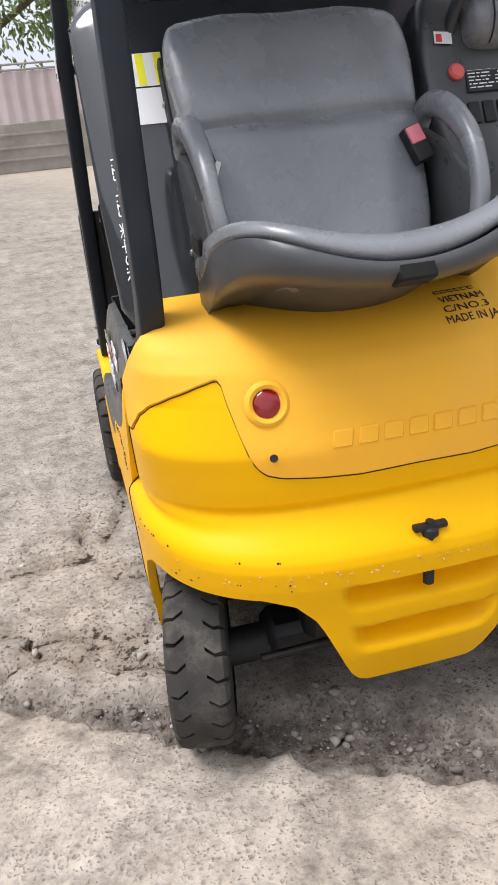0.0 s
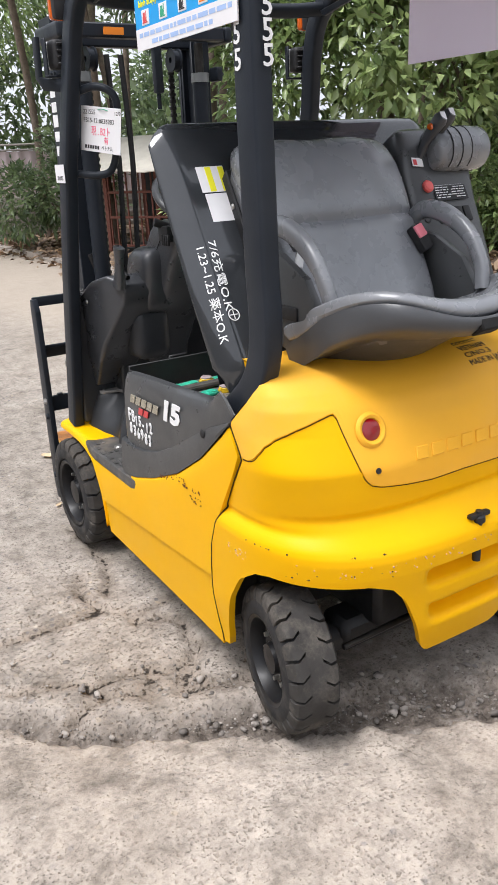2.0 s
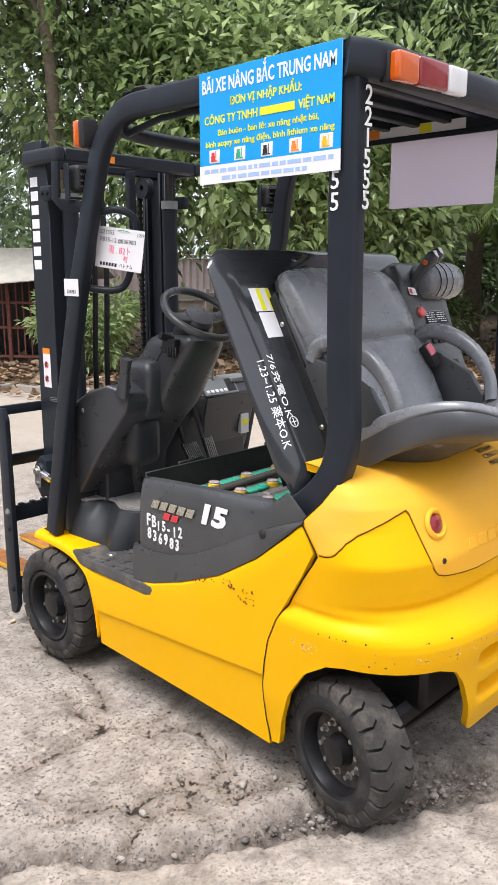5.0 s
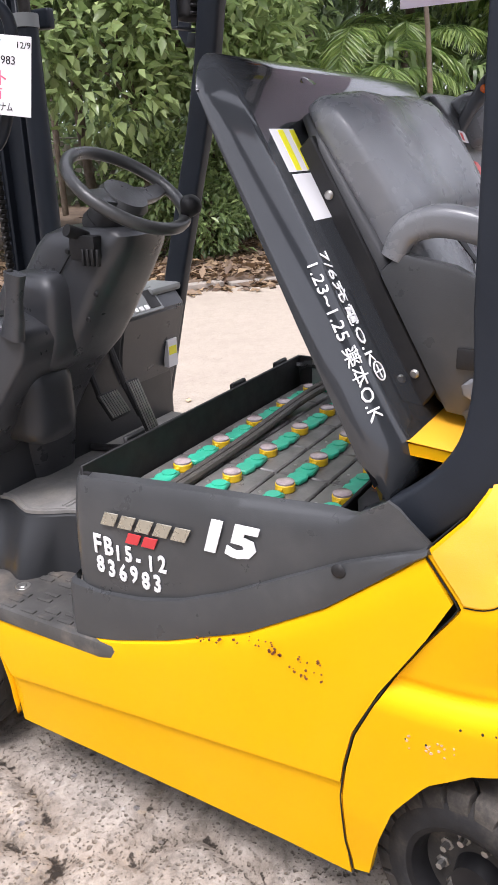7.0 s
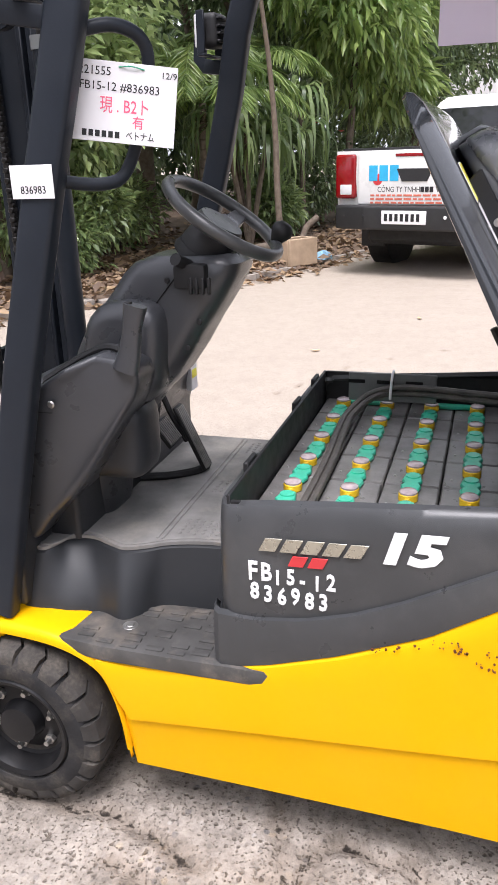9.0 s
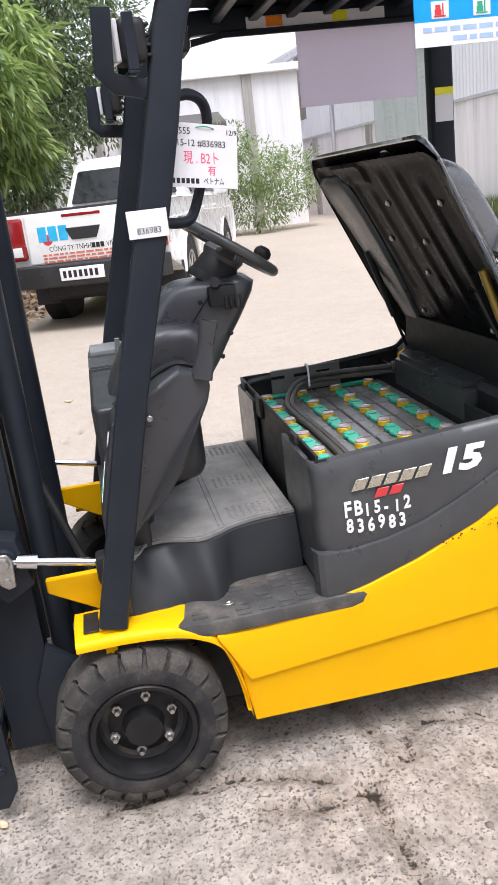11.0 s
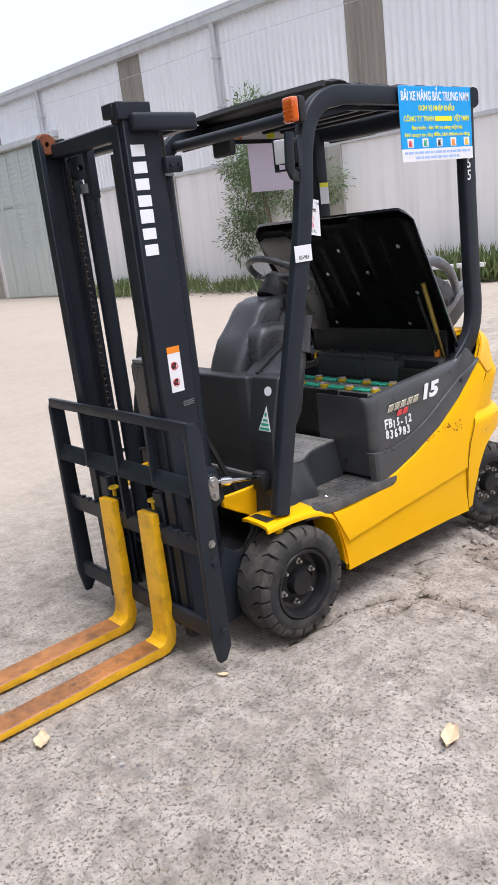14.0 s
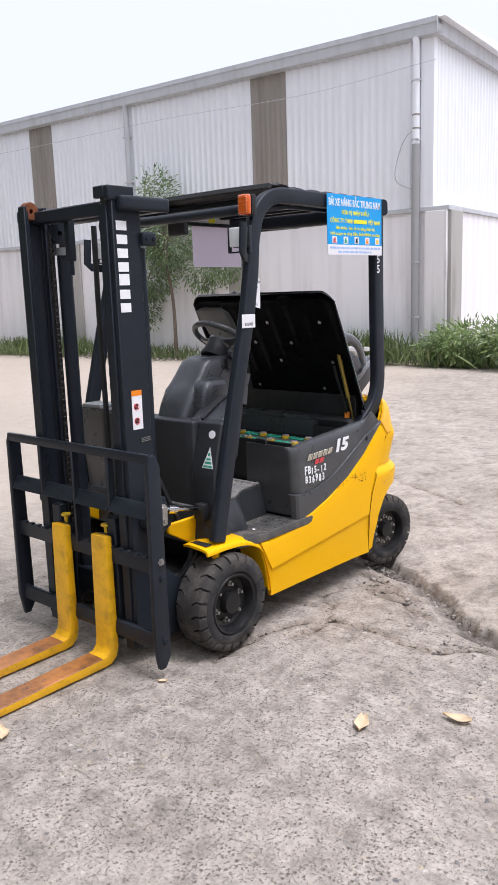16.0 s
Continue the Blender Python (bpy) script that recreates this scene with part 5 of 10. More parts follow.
# ---- parked pickup ----
def pickup():
    car = thing("pickup_truck", "white double-cab pickup truck parked beside the bed", "pickup truck", at=(9.47, 0.21, 0.0))
    car.scale = (1.17, 1.17, 1.235)
    car.rotation_euler = (0, 0, radians(-18.7))
    PAINT = surface("white_car_paint", (0.78, 0.78, 0.76), 0.28, vary=0.03, scale=2, dirt=(0.48, 0.44, 0.38), dirt_amount=0.15, coat=0.5)
    DARKGLASS = surface("tinted_car_glass", (0.010, 0.011, 0.012), 0.06, vary=0.1, spec=0.7)
    TRIM = surface("black_bumper_plastic", (0.020, 0.020, 0.021), 0.5, vary=0.2)
    ALLOY = surface("silver_alloy", (0.55, 0.53, 0.50), 0.35, metal=0.7, vary=0.15)
    # lower body: side outline with wheel arches, tapered in at the sill and rail
    def arch(cx):
        return [(cx + 0.47 * math.cos(a), 0.40 + 0.47 * math.sin(a)) for a in np.linspace(math.pi - 0.05, 0.05, 11)]
    bottom = [(-1.08, 0.62), (-0.60, 0.50)] + arch(0.0) + [(0.55, 0.40), (2.52, 0.40)] + arch(3.085) + [(3.60, 0.42), (3.95, 0.48)]
    top = [(4.05, 0.62), (4.08, 0.88), (3.95, 1.04), (3.5, 1.12), (2.75, 1.17), (1.9, 1.19), (0.80, 1.21), (-0.6, 1.22), (-1.12, 1.22), (-1.13, 0.95)]
    outline = bottom + top
    bm = bmesh.new()
    rings = []
    for y, k, dz in ((-0.90, 0.985, 0.0), (-0.925, 1.0, 0.0), (0.925, 1.0, 0.0), (0.90, 0.985, 0.0)):
        rings.append([(1.48 + (x - 1.48) * k, y, 0.8 + (z - 0.8) * k) for x, z in outline])
    loft(bm, rings)
    bmesh.ops.triangulate(bm, faces=[f for f in bm.faces if len(f.verts) > 8])
    body = part("body", bm, PAINT, car, sharp=35)
    # side swage line
    for sy in (-1, 1):
        bm = bmesh.new()
        tube(bm, [(-1.05, sy * 0.925, 1.02), (0.6, sy * 0.927, 1.03), (3.9, sy * 0.925, 0.98)], 0.012, 6)
        part("swage_line", bm, PAINT, body)
        bm = bmesh.new()
        sweep(bm, [(x, sy * 0.932, z) for x, z in arch(0.0)], rounded_rect(0.045, 0.03, 0.01, 2), (0, 1, 0))
        part("arch_trim", bm, PAINT, body)
    # cab
    bm = bmesh.new()
    def section(x, half, z):
        return [(x, -half, z), (x, half, z)]
    base = [(0.62, 0.82, 1.18), (0.70, 0.80, 1.25), (0.86, 0.68, 1.66), (0.98, 0.62, 1.77), (1.5, 0.62, 1.815), (1.9, 0.62, 1.80), (2.15, 0.66, 1.72), (2.95, 0.80, 1.20), (3.0, 0.82, 1.15)]
    n = len(base)
    left = [bm.verts.new((x, h, z)) for x, h, z in base]
    right = [bm.verts.new((x, -h, z)) for x, h, z in base]
    for i in range(n - 1):
        bm.faces.new((left[i], left[i + 1], right[i + 1], right[i]))
    lowl, lowr = [bm.verts.new((x, 0.885, 1.15)) for x in (0.62, 1.8, 3.0)], [bm.verts.new((x, -0.885, 1.15)) for x in (0.62, 1.8, 3.0)]
    bm.faces.new(left + lowl[::-1])
    bm.faces.new((right + lowr[::-1])[::-1])
    bm.faces.new(lowl + lowr[::-1])
    bm.faces.new((left[0], right[0], lowr[0], lowl[0]))
    bm.faces.new((left[-1], right[-1], lowr[-1], lowl[-1]))
    bmesh.ops.triangulate(bm, faces=[f for f in bm.faces if len(f.verts) > 4])
    bmesh.ops.recalc_face_normals(bm, faces=bm.faces)
    bmesh.ops.bevel(bm, geom=[e for e in bm.edges if len(e.link_faces) == 2 and e.calc_face_angle(0) > 0.5], offset=0.035, segments=3, affect='EDGES')
    cab = part("cab", bm, PAINT, car, sharp=40)
    # rear window: set into the sloping back of the cab
    d = Vector((0.16, 0, 0.41)).normalized()
    gm = facing((0.695 - 0.015, 0.0, 1.27), (0, -1, 0), d)
    bm = bmesh.new()
    loft(bm, [[gm @ Vector(q) for q in ((-0.71, 0, 0.0), (0.71, 0, 0.0), (0.60, 0.40, 0.0), (-0.60, 0.40, 0.0))], [gm @ Vector(q) for q in ((-0.71, 0, 0.016), (0.71, 0, 0.016), (0.60, 0.40, 0.016), (-0.60, 0.40, 0.016))]])
    bmesh.ops.bevel(bm, geom=list(bm.edges), offset=0.012, segments=2, affect='EDGES')
    part("rear_window", bm, DARKGLASS, cab, "dark tinted rear window")
    for sy in (-1, 1):
        for pts in ([(0.98, 1.26), (1.72, 1.25), (1.70, 1.67), (1.12, 1.66)], [(1.80, 1.25), (2.70, 1.23), (2.13, 1.64), (1.79, 1.67)]):
            bm = bmesh.new()
            def skin(x, z):
                h = 0.885 + (0.64 - 0.885) * (z - 1.15) / (1.77 - 1.15)
                return h
            loft(bm, [[(x, sy * (skin(x, z) - 0.02), z) for x, z in pts], [(x, sy * (skin(x, z) + 0.008), z) for x, z in pts]])
            part("side_window", bm, DARKGLASS, cab)
        for x in (0.98, 1.9):
            bm = bmesh.new()
            tube(bm, [(x, sy * 0.935, 1.06), (x + 0.05, sy * 0.955, 1.065), (x + 0.17, sy * 0.955, 1.065), (x + 0.22, sy * 0.935, 1.06)], 0.014, 8)
            part("door_handle", bm, TRIM if sy > 0 else PAINT, cab)
        bm = bmesh.new()
        box(bm, (2.35, sy * 0.90 if sy > 0 else -1.10, 1.20), (2.50, 1.10 if sy > 0 else -0.90, 1.38), 0.03, 2)
        part("wing_mirror", bm, PAINT, cab)
        bm = bmesh.new()
        box(bm, (0.55, sy * 0.90 - 0.08, 0.33), (2.55, sy * 0.90 + 0.08, 0.40), 0.02, 2)
        part("side_step", bm, ALLOY, car)
    # load bed hollow, tailgate and rear lamps
    bm = bmesh.new()
    box(bm, (-1.04, -0.80, 1.2155), (0.58, 0.80, 1.2235), 0.0)
    part("bed_floor", bm, TRIM, body)
    bm = bmesh.new()
    box(bm, (-1.10, -0.86, 1.205), (-1.05, 0.86, 1.245), 0.012, 2)
    part("rail_cap", bm, TRIM, body)
    bm = bmesh.new()
    box(bm, (-1.150, -0.66, 0.70), (-1.10, 0.66, 1.205), 0.025, 3)
    gate = part("tailgate", bm, PAINT, car, "white tailgate with lettering")
    bm = bmesh.new()
    prism(bm, [(-0.20, 1.045), (0.20, 1.045), (0.14, 0.925), (-0.14, 0.925)], 'x', -1.162, -1.140, 0.006)
    part("gate_handle", bm, TRIM, gate)
    bm = bmesh.new()
    box(bm, (-1.158, -0.22, 1.155), (-1.145, 0.22, 1.185), 0.006)
    part("brake_light", bm, REDLENS, gate)
    for y0, col in ((0.52, 0), (0.40, 0), (0.28, 0)):
        bm = bmesh.new()
        box(bm, (-1.154, y0 - 0.10, 0.93), (-1.148, y0, 1.08), 0.002)
        part("blue_logo_block", bm, surface("logo_cyan", (0.03, 0.42, 0.72), 0.4), gate)
    bm = bmesh.new()
    lathe(bm, [(0.0, 0.003), (0.055, 0.002), (0.056, 0.0)], turn_to((-1, 0, 0), (-1.1505, 0.42, 0.945)), 20)
    part("red_logo_dot", bm, RED, gate)
    lettering("gate_lettering", "CÔNG TY TNHH", 0.075, facing((-1.151, 0.42, 0.825), (0, -1, 0), (0, 0, 1)), INK, gate, width=0.48)
    lettering("gate_lettering", "VIỆT NAM", 0.075, facing((-1.151, -0.235, 0.825), (0, -1, 0), (0, 0, 1)), INK, gate, width=0.30)
    for k in range(3):
        bm = bmesh.new()
        box(bm, (-1.154, -0.11 - 0.05 * k, 0.825), (-1.149, -0.07 - 0.05 * k, 0.875), 0.0)
        part("name_bar", bm, INK, gate)
    rr = random.Random(4)
    faded_red = surface("faded_red_print", (0.62, 0.16, 0.10), 0.5)
    for z in (0.785, 0.750, 0.715):
        y = 0.5
        while y > -0.5:
            w = rr.uniform(0.03, 0.10)
            bm = bmesh.new()
            box(bm, (-1.154, y - w, z), (-1.149, y, z + 0.018), 0.0)
            part("red_bar", bm, faded_red, gate)
            y -= w + 0.018
    for sy in (-1, 1):
        bm = bmesh.new()
        box(bm, (-1.165, sy * 0.80 - 0.115, 0.76), (-0.98, sy * 0.80 + 0.125, 1.19), 0.035, 3)
        lamp = part("tail_lamp", bm, REDLENS, car, "red and clear tail lamp")
        bm = bmesh.new()
        box(bm, (-1.171, sy * 0.79 - 0.07, 0.80), (-1.15, sy * 0.79 + 0.07, 0.90), 0.015, 2)
        part("clear_lens", bm, CLEAR, lamp)
    # rear bumper, plate, towing gear and flaps
    bm = bmesh.new()
    prism(bm, [(-1.10, -0.93), (-1.26, -0.86), (-1.32, -0.5), (-1.32, 0.5), (-1.26, 0.86), (-1.10, 0.93)], 'z', 0.47, 0.70, 0.025, 3)
    bumper = part("rear_bumper", bm, TRIM, car, "black rear bumper")
    bm = bmesh.new()
    box(bm, (-1.332, -0.22, 0.53), (-1.318, 0.28, 0.66), 0.006)
    pl = part("number_plate", bm, PAPER, bumper)
    for k in range(7):
        bm = bmesh.new()
        box(bm, (-1.335, 0.21 - 0.06 * k, 0.56), (-1.331, 0.245 - 0.06 * k, 0.63), 0.0)
        part("plate_bar", bm, INK, pl)
    for y in (-0.42, -0.72, 0.5, 0.75):
        bm = bmesh.new()
        lathe(bm, [(0.0, 0.006), (0.016, 0.005), (0.018, 0.0)], turn_to((-1, 0, 0), (-1.325 if abs(y) < 0.6 else -1.275, y, 0.60)), 12)
        part("parking_sensor", bm, WHITE if y < 0 else TRIM, bumper)
    bm = bmesh.new()
    box(bm, (-1.0, -0.62, 0.30), (3.9, 0.62, 0.52), 0.05)
    tube(bm, [(0.0, -0.72, 0.38), (0.0, 0.72, 0.38)], 0.07, 12)
    tube(bm, [(3.085, -0.72, 0.38), (3.085, 0.72, 0.38)], 0.06, 12)
    part("underbody", bm, BLACK, car)
    for sy in (-1, 1):
        bm = bmesh.new()
        box(bm, (-0.52, sy * 0.78 - 0.15, 0.22), (-0.505, sy * 0.78 + 0.15, 0.56), 0.004)
        part("mud_flap", bm, TRIM, car)
        bm = bmesh.new()
        lathe(bm, [(0.0, 0.0), (0.44, 0.0), (0.44, 0.26), (0.0, 0.26)], turn_to((0, -sy, 0), (0.0, sy * 0.91, 0.40)), 24)
        part("wheel_well", bm, BLACK, car)
        bm = bmesh.new()
        lathe(bm, [(0.0, 0.0), (0.44, 0.0), (0.44, 0.26), (0.0, 0.26)], turn_to((0, -sy, 0), (3.085, sy * 0.91, 0.40)), 24)
        part("wheel_well", bm, BLACK, car)
        for x in (0.0, 3.085):
            w = new("wheel")
            w.parent = car
            w.location = (x, sy * 0.80, 0.385)
            m = turn_to((0, sy, 0), (0, 0, 0))
            bm = bmesh.new()
            lathe(bm, [(0.235, -0.12), (0.36, -0.13), (0.382, -0.11), (0.386, 0.0), (0.382, 0.11), (0.36, 0.135), (0.245, 0.128)], m, 40, close=True)
            for k in range(44):
                for h in (-0.065, 0.0, 0.065):
                    a = 2 * math.pi * (k + (0.5 if h == 0 else 0)) / 44
                    box(bm, (-0.018, -0.026, -0.006), (0.018, 0.026, 0.006), 0.0, 1, m @ Matrix.Rotation(a, 4, 'Z') @ Matrix.Translation((0.385, 0, h)) @ Matrix.Rotation(radians(90), 4, 'Y'))
            part("tyre", bm, RUBBER, w, sharp=40)
            bm = bmesh.new()
            lathe(bm, [(0.235, -0.10), (0.245, 0.128), (0.225, 0.130), (0.215, 0.06), (0.06, 0.05), (0.0, 0.05)], m, 32)
            rim = part("rim", bm, ALLOY, w, sharp=35)
            for k in range(6):
                bm = bmesh.new()
                box(bm, (0.04, -0.030, 0.075), (0.225, 0.030, 0.115), 0.012, 2, m @ Matrix.Rotation(2 * math.pi * k / 6, 4, 'Z'))
                part("spoke", bm, ALLOY, rim)
            bm = bmesh.new()
            lathe(bm, [(0.0, 0.125), (0.045, 0.122), (0.055, 0.10), (0.06, 0.06)], m, 20)
            part("hub_cap", bm, ALLOY, rim)
    bm = bmesh.new()
    box(bm, (3.98, -0.6, 0.72), (4.10, 0.6, 0.95), 0.03, 2)
    part("grille", bm, TRIM, car)
    for sy in (-1, 1):
        bm = bmesh.new()
        box(bm, (3.80, sy * 0.74 - 0.13, 0.82), (4.07, sy * 0.74 + 0.13, 0.98), 0.03, 2)
        part("headlamp", bm, CLEAR, car)
    return car


pickup()

# ---- small things lying on the ground ----
def fallen_leaf(at, size, turn, seed, curl=0.25):
    rr = random.Random(seed)
    bm = bmesh.new()
    rows = []
    for k in range(8):
        u = k / 7
        w = 0.25 * math.sin(math.pi * min(1, 0.06 + 0.97 * u)) ** 0.8 * (1 + rr.uniform(-0.18, 0.18)) * (1.2 - 0.5 * u)
        rows.append([Vector((size * (u - 0.5), size * s0 * w, size * (curl * (s0 * s0 * 0.35 + (u - 0.5) ** 2) + 0.02))) for s0 in (-1, -0.5, 0, 0.5, 1)])
    vs = [[bm.verts.new(q) for q in r] for r in rows]
    for r, s0 in zip(vs, vs[1:]):
        for i in range(4):
            bm.faces.new((r[i], r[i + 1], s0[i + 1], s0[i]))
    ob = part("fallen_leaf", bm, DRYLEAF)
    ob.modifiers.new("thickness", 'SOLIDIFY').thickness = 0.0012
    ob.matrix_basis = Matrix.Translation((at[0], at[1], 0.002)) @ Matrix.Rotation(radians(turn), 4, 'Z')
    tagged(ob, "dry tan fallen leaf lying on the concrete", "leaf", "fallen leaves")


DRYLEAF = surface("dry_tan_leaf", (0.62, 0.47, 0.30), 0.8, vary=0.2, scale=30)
for i, (x, y, size, turn) in enumerate(((-1.357, 0.89, 0.115, 115), (-0.511, 1.115, 0.045, 40), (-1.616, 0.64, 0.11, 10), (-0.334, 1.765, 0.10, -30), (-0.30, -1.35, 0.05, 60), (3.0, -0.6, 0.08, 10), (4.2, 1.0, 0.08, 80), (2.2, 1.8, 0.07, 30), (3.6, 0.2, 0.07, -40), (5.6, 0.3, 0.09, 15), (0.3, -3.0, 0.08, 50), (-2.3, 0.9, 0.09, 5))):
    fallen_leaf((x, y), size, turn, 300 + i)

bm = bmesh.new()
rng_s = np.random.RandomState(31)
unit_ico = bmesh.new()
bmesh.ops.create_icosphere(unit_ico, subdivisions=1, radius=1.0)
iv = np.array([v.co[:] for v in unit_ico.verts])
itri = np.array([[v.index for v in f.verts] for f in unit_ico.faces])
unit_ico.free()
bm.free()
N = 3600
ex, ey = [p[0] for p in SLAB_EDGE], [p[1] for p in SLAB_EDGE]
sx_ = rng_s.uniform(-2.0, 1.4, N)
knots = value_noise(sx_, sx_ * 0, 3.5, 77)
off_ = rng_s.gamma(1.6, 0.075, N)
stray = rng_s.rand(N) < 0.30
px = np.where(stray, rng_s.uniform(-2.6, 1.5, N), sx_ + 0.03 * knots)
py = np.where(stray, rng_s.uniform(-1.9, 2.2, N), np.interp(sx_, ex, ey) + 0.03 + off_)
rad = 0.0015 + 0.013 * rng_s.rand(N) ** 7 + 0.003 * rng_s.rand(N)
rad = np.where(stray, np.minimum(rad, 0.006) * 0.6, rad)
pz = np.where(stray, 0.0, np.where(off_ < 0.16, -0.040, -0.006) + 0.012 * rng_s.rand(N)) - rad * 0.1
jig = 1 + 0.30 * rng_s.uniform(-1, 1, (N, len(iv), 1)) + 0.2 * rng_s.uniform(-1, 1, (N, len(iv), 3))
spin = rng_s.uniform(0, 6.28, N)
shape = iv[None] * jig * np.stack([np.ones(N), rng_s.uniform(0.5, 1, N), rng_s.uniform(0.35, 0.75, N)], 1)[:, None, :]
cs_, sn_ = np.cos(spin)[:, None], np.sin(spin)[:, None]
shape = np.stack([shape[..., 0] * cs_ - shape[..., 1] * sn_, shape[..., 0] * sn_ + shape[..., 1] * cs_, shape[..., 2]], -1)
vv = shape * rad[:, None, None] + np.stack([px, py, pz], 1)[:, None, :]
ff = (itri[None] + (np.arange(N) * len(iv))[:, None, None]).reshape(-1, 3)
PEBBLE = leaf_material("pebble_grit", (0.12, 0.105, 0.092), (0.38, 0.34, 0.30), 0.9, 0.0)
tagged(new("loose_grit", mesh_from("loose_grit", vv.reshape(-1, 3), ff, PEBBLE)), "loose pebbles and grit in the broken joint", "gravel", kind="stuff")


# ---- the forklift ----
truck = thing("forklift", "yellow and charcoal electric forklift with its battery hood tipped open", "forklift")


def table(x, pts):
    """Straight lines between (x, value) points."""
    pts = sorted(pts)
    return float(np.interp(x, [p[0] for p in pts], [p[1] for p in pts]))


SEAM = [(0.14, -0.472), (0.22, -0.456), (0.336, -0.450), (0.41, -0.458), (0.487, -0.474), (0.565, -0.508), (0.635, -0.546), (0.705, -0.588), (0.755, -0.622), (0.783, -0.640), (0.80, -0.630), (0.83, -0.606), (0.867, -0.577), (0.93, -0.632), (0.97, -0.655), (1.0, -0.658)]
REAR_Y = [(0.17, -0.87), (0.20, -0.90), (0.30, -0.935), (0.42, -0.945), (0.50, -0.960), (0.545, -0.963), (0.566, -0.958), (0.582, -0.946), (0.600, -0.924), (0.620, -0.900), (0.634, -0.886), (0.643, -0.879), (0.649, -0.8775),
          (0.655, -0.881), (0.662, -0.885), (0.70, -0.889), (0.772, -0.89), (0.87, -0.858), (0.925, -0.825), (0.96, -0.785), (0.985, -0.735), (1.0, -0.66)]
HALF_X = [(0.17, 0.525), (0.30, 0.54), (0.50, 0.548), (0.565, 0.550), (0.580, 0.547), (0.594, 0.538), (0.605, 0.527), (0.611, 0.5225), (0.618, 0.5225), (0.626, 0.526), (0.645, 0.527), (0.70, 0.530), (0.77, 0.534), (0.87, 0.527), (0.925, 0.513), (0.96, 0.497), (0.985, 0.478), (1.0, 0.45)]


def rear_point(th, z):
    """The counterweight's outer surface: th goes from 0 (left side) round the back to pi (right side)."""
    a, ys, yr, n = table(z, HALF_X), table(z, SEAM), table(z, REAR_Y), 3.0
    c, s = math.cos(th), math.sin(th)
    x = -a * math.copysign(abs(c) ** (2 / n), c)
    y = ys + (yr - ys) * abs(s) ** (2 / n)
    return Vector((x, y, z))


def rear_angle(x, z):
    """The th at which the surface stands at x, at height z."""
    a = table(z, HALF_X)
    return math.acos(max(-1, min(1, -math.copysign(abs(x / a) ** 1.5, x))))


def rear_bottom(p):
    """The counterweight's lower edge: skirts beside the wheel arches and a low block in the middle."""
    if p.y > -0.72 and abs(p.x) > 0.4:
        return table(-p.y, [(0.44, 0.145), (0.505, 0.155), (0.53, 0.24), (0.56, 0.34), (0.61, 0.43), (0.67, 0.475), (0.72, 0.485)])
    return table(abs(p.x), [(0.0, 0.196), (0.125, 0.200), (0.148, 0.212), (0.165, 0.24), (0.20, 0.33), (0.235, 0.41), (0.28, 0.46), (0.34, 0.48), (0.54, 0.485)])


def smoothstep(a, b, x):
    u = max(0.0, min(1.0, (x - a) / (b - a)))
    return u * u * (3 - 2 * u)


def slot_depth(p):
    """How far the two hand slots in the rear block are pushed in."""
    d = 0.0
    for z0, z1, half in ((0.432, 0.492, 0.172), (0.315, 0.372, 0.145)):
        across = 1 - smoothstep(half - 0.025, half + 0.012, abs(p.x))
        down = smoothstep(z0 - 0.010, z0 + 0.030, p.z) * (1 - smoothstep(z1 - 0.008, z1 + 0.006, p.z))
        d = max(d, 0.06 * across * down)
    return d


def cover_edge(x):
    """The lower edge of the faded cover, by distance from the middle."""
    return table(abs(x), [(0.0, 0.715), (0.12, 0.713), (0.20, 0.719), (0.275, 0.728), (0.305, 0.738), (0.322, 0.756), (0.337, 0.790), (0.360, 0.868), (0.375, 0.914), (0.384, 0.919), (0.42, 0.907), (0.465, 0.887), (0.50, 0.862), (0.517, 0.841), (0.526, 0.818), (0.5305, 0.800), (0.5335, 0.786)])


def outward(bm, about):
    """Turns an open sheet's faces away from the point."""
    if sum((f.calc_center_median() - Vector(about)).dot(f.normal) * f.calc_area() for f in bm.faces) < 0:
        bmesh.ops.reverse_faces(bm, faces=bm.faces)


def grid(bm, rows, mat=0):
    vs = [[bm.verts.new(p) for p in r] for r in rows]
    for r, s in zip(vs, vs[1:]):
        for i in range(len(r) - 1):
            f = bm.faces.new((r[i], r[i + 1], s[i + 1], s[i]))
            f.material_index = mat
    bm.normal_update()


def thicken(ob, t):
    m = ob.modifiers.new("thickness", 'SOLIDIFY')
    m.thickness, m.offset = t, -1
    return ob


def counterweight():
    bm = bmesh.new()
    rows, nu, nv = [], 150, 120
    angles = [math.pi * (0.5 - 0.5 * math.cos(math.pi * k / nu)) * 0.5 + 0.5 * math.pi * k / nu for k in range(nu + 1)]
    for j in range(nv + 1):
        row = []
        for th in angles:
            z0 = rear_bottom(rear_point(th, 0.45))
            z = z0 + (0.5 - z0) * j / 34 if j <= 34 else 0.5 + 0.5 * (j - 34) / (nv - 34)
            p = rear_point(th, z)
            p.y += slot_depth(p)
            row.append(p)
        rows.append(row)
    rows.append([Vector((p.x * 0.97, -0.48, 1.006)) for p in rows[-1]])
    grid(bm, rows)
    outward(bm, (0, -0.6, 0.5))
    return thicken(part("counterweight", bm, YELLOW, truck, "yellow rounded cast counterweight with two hand slots", sharp=60), 0.02)


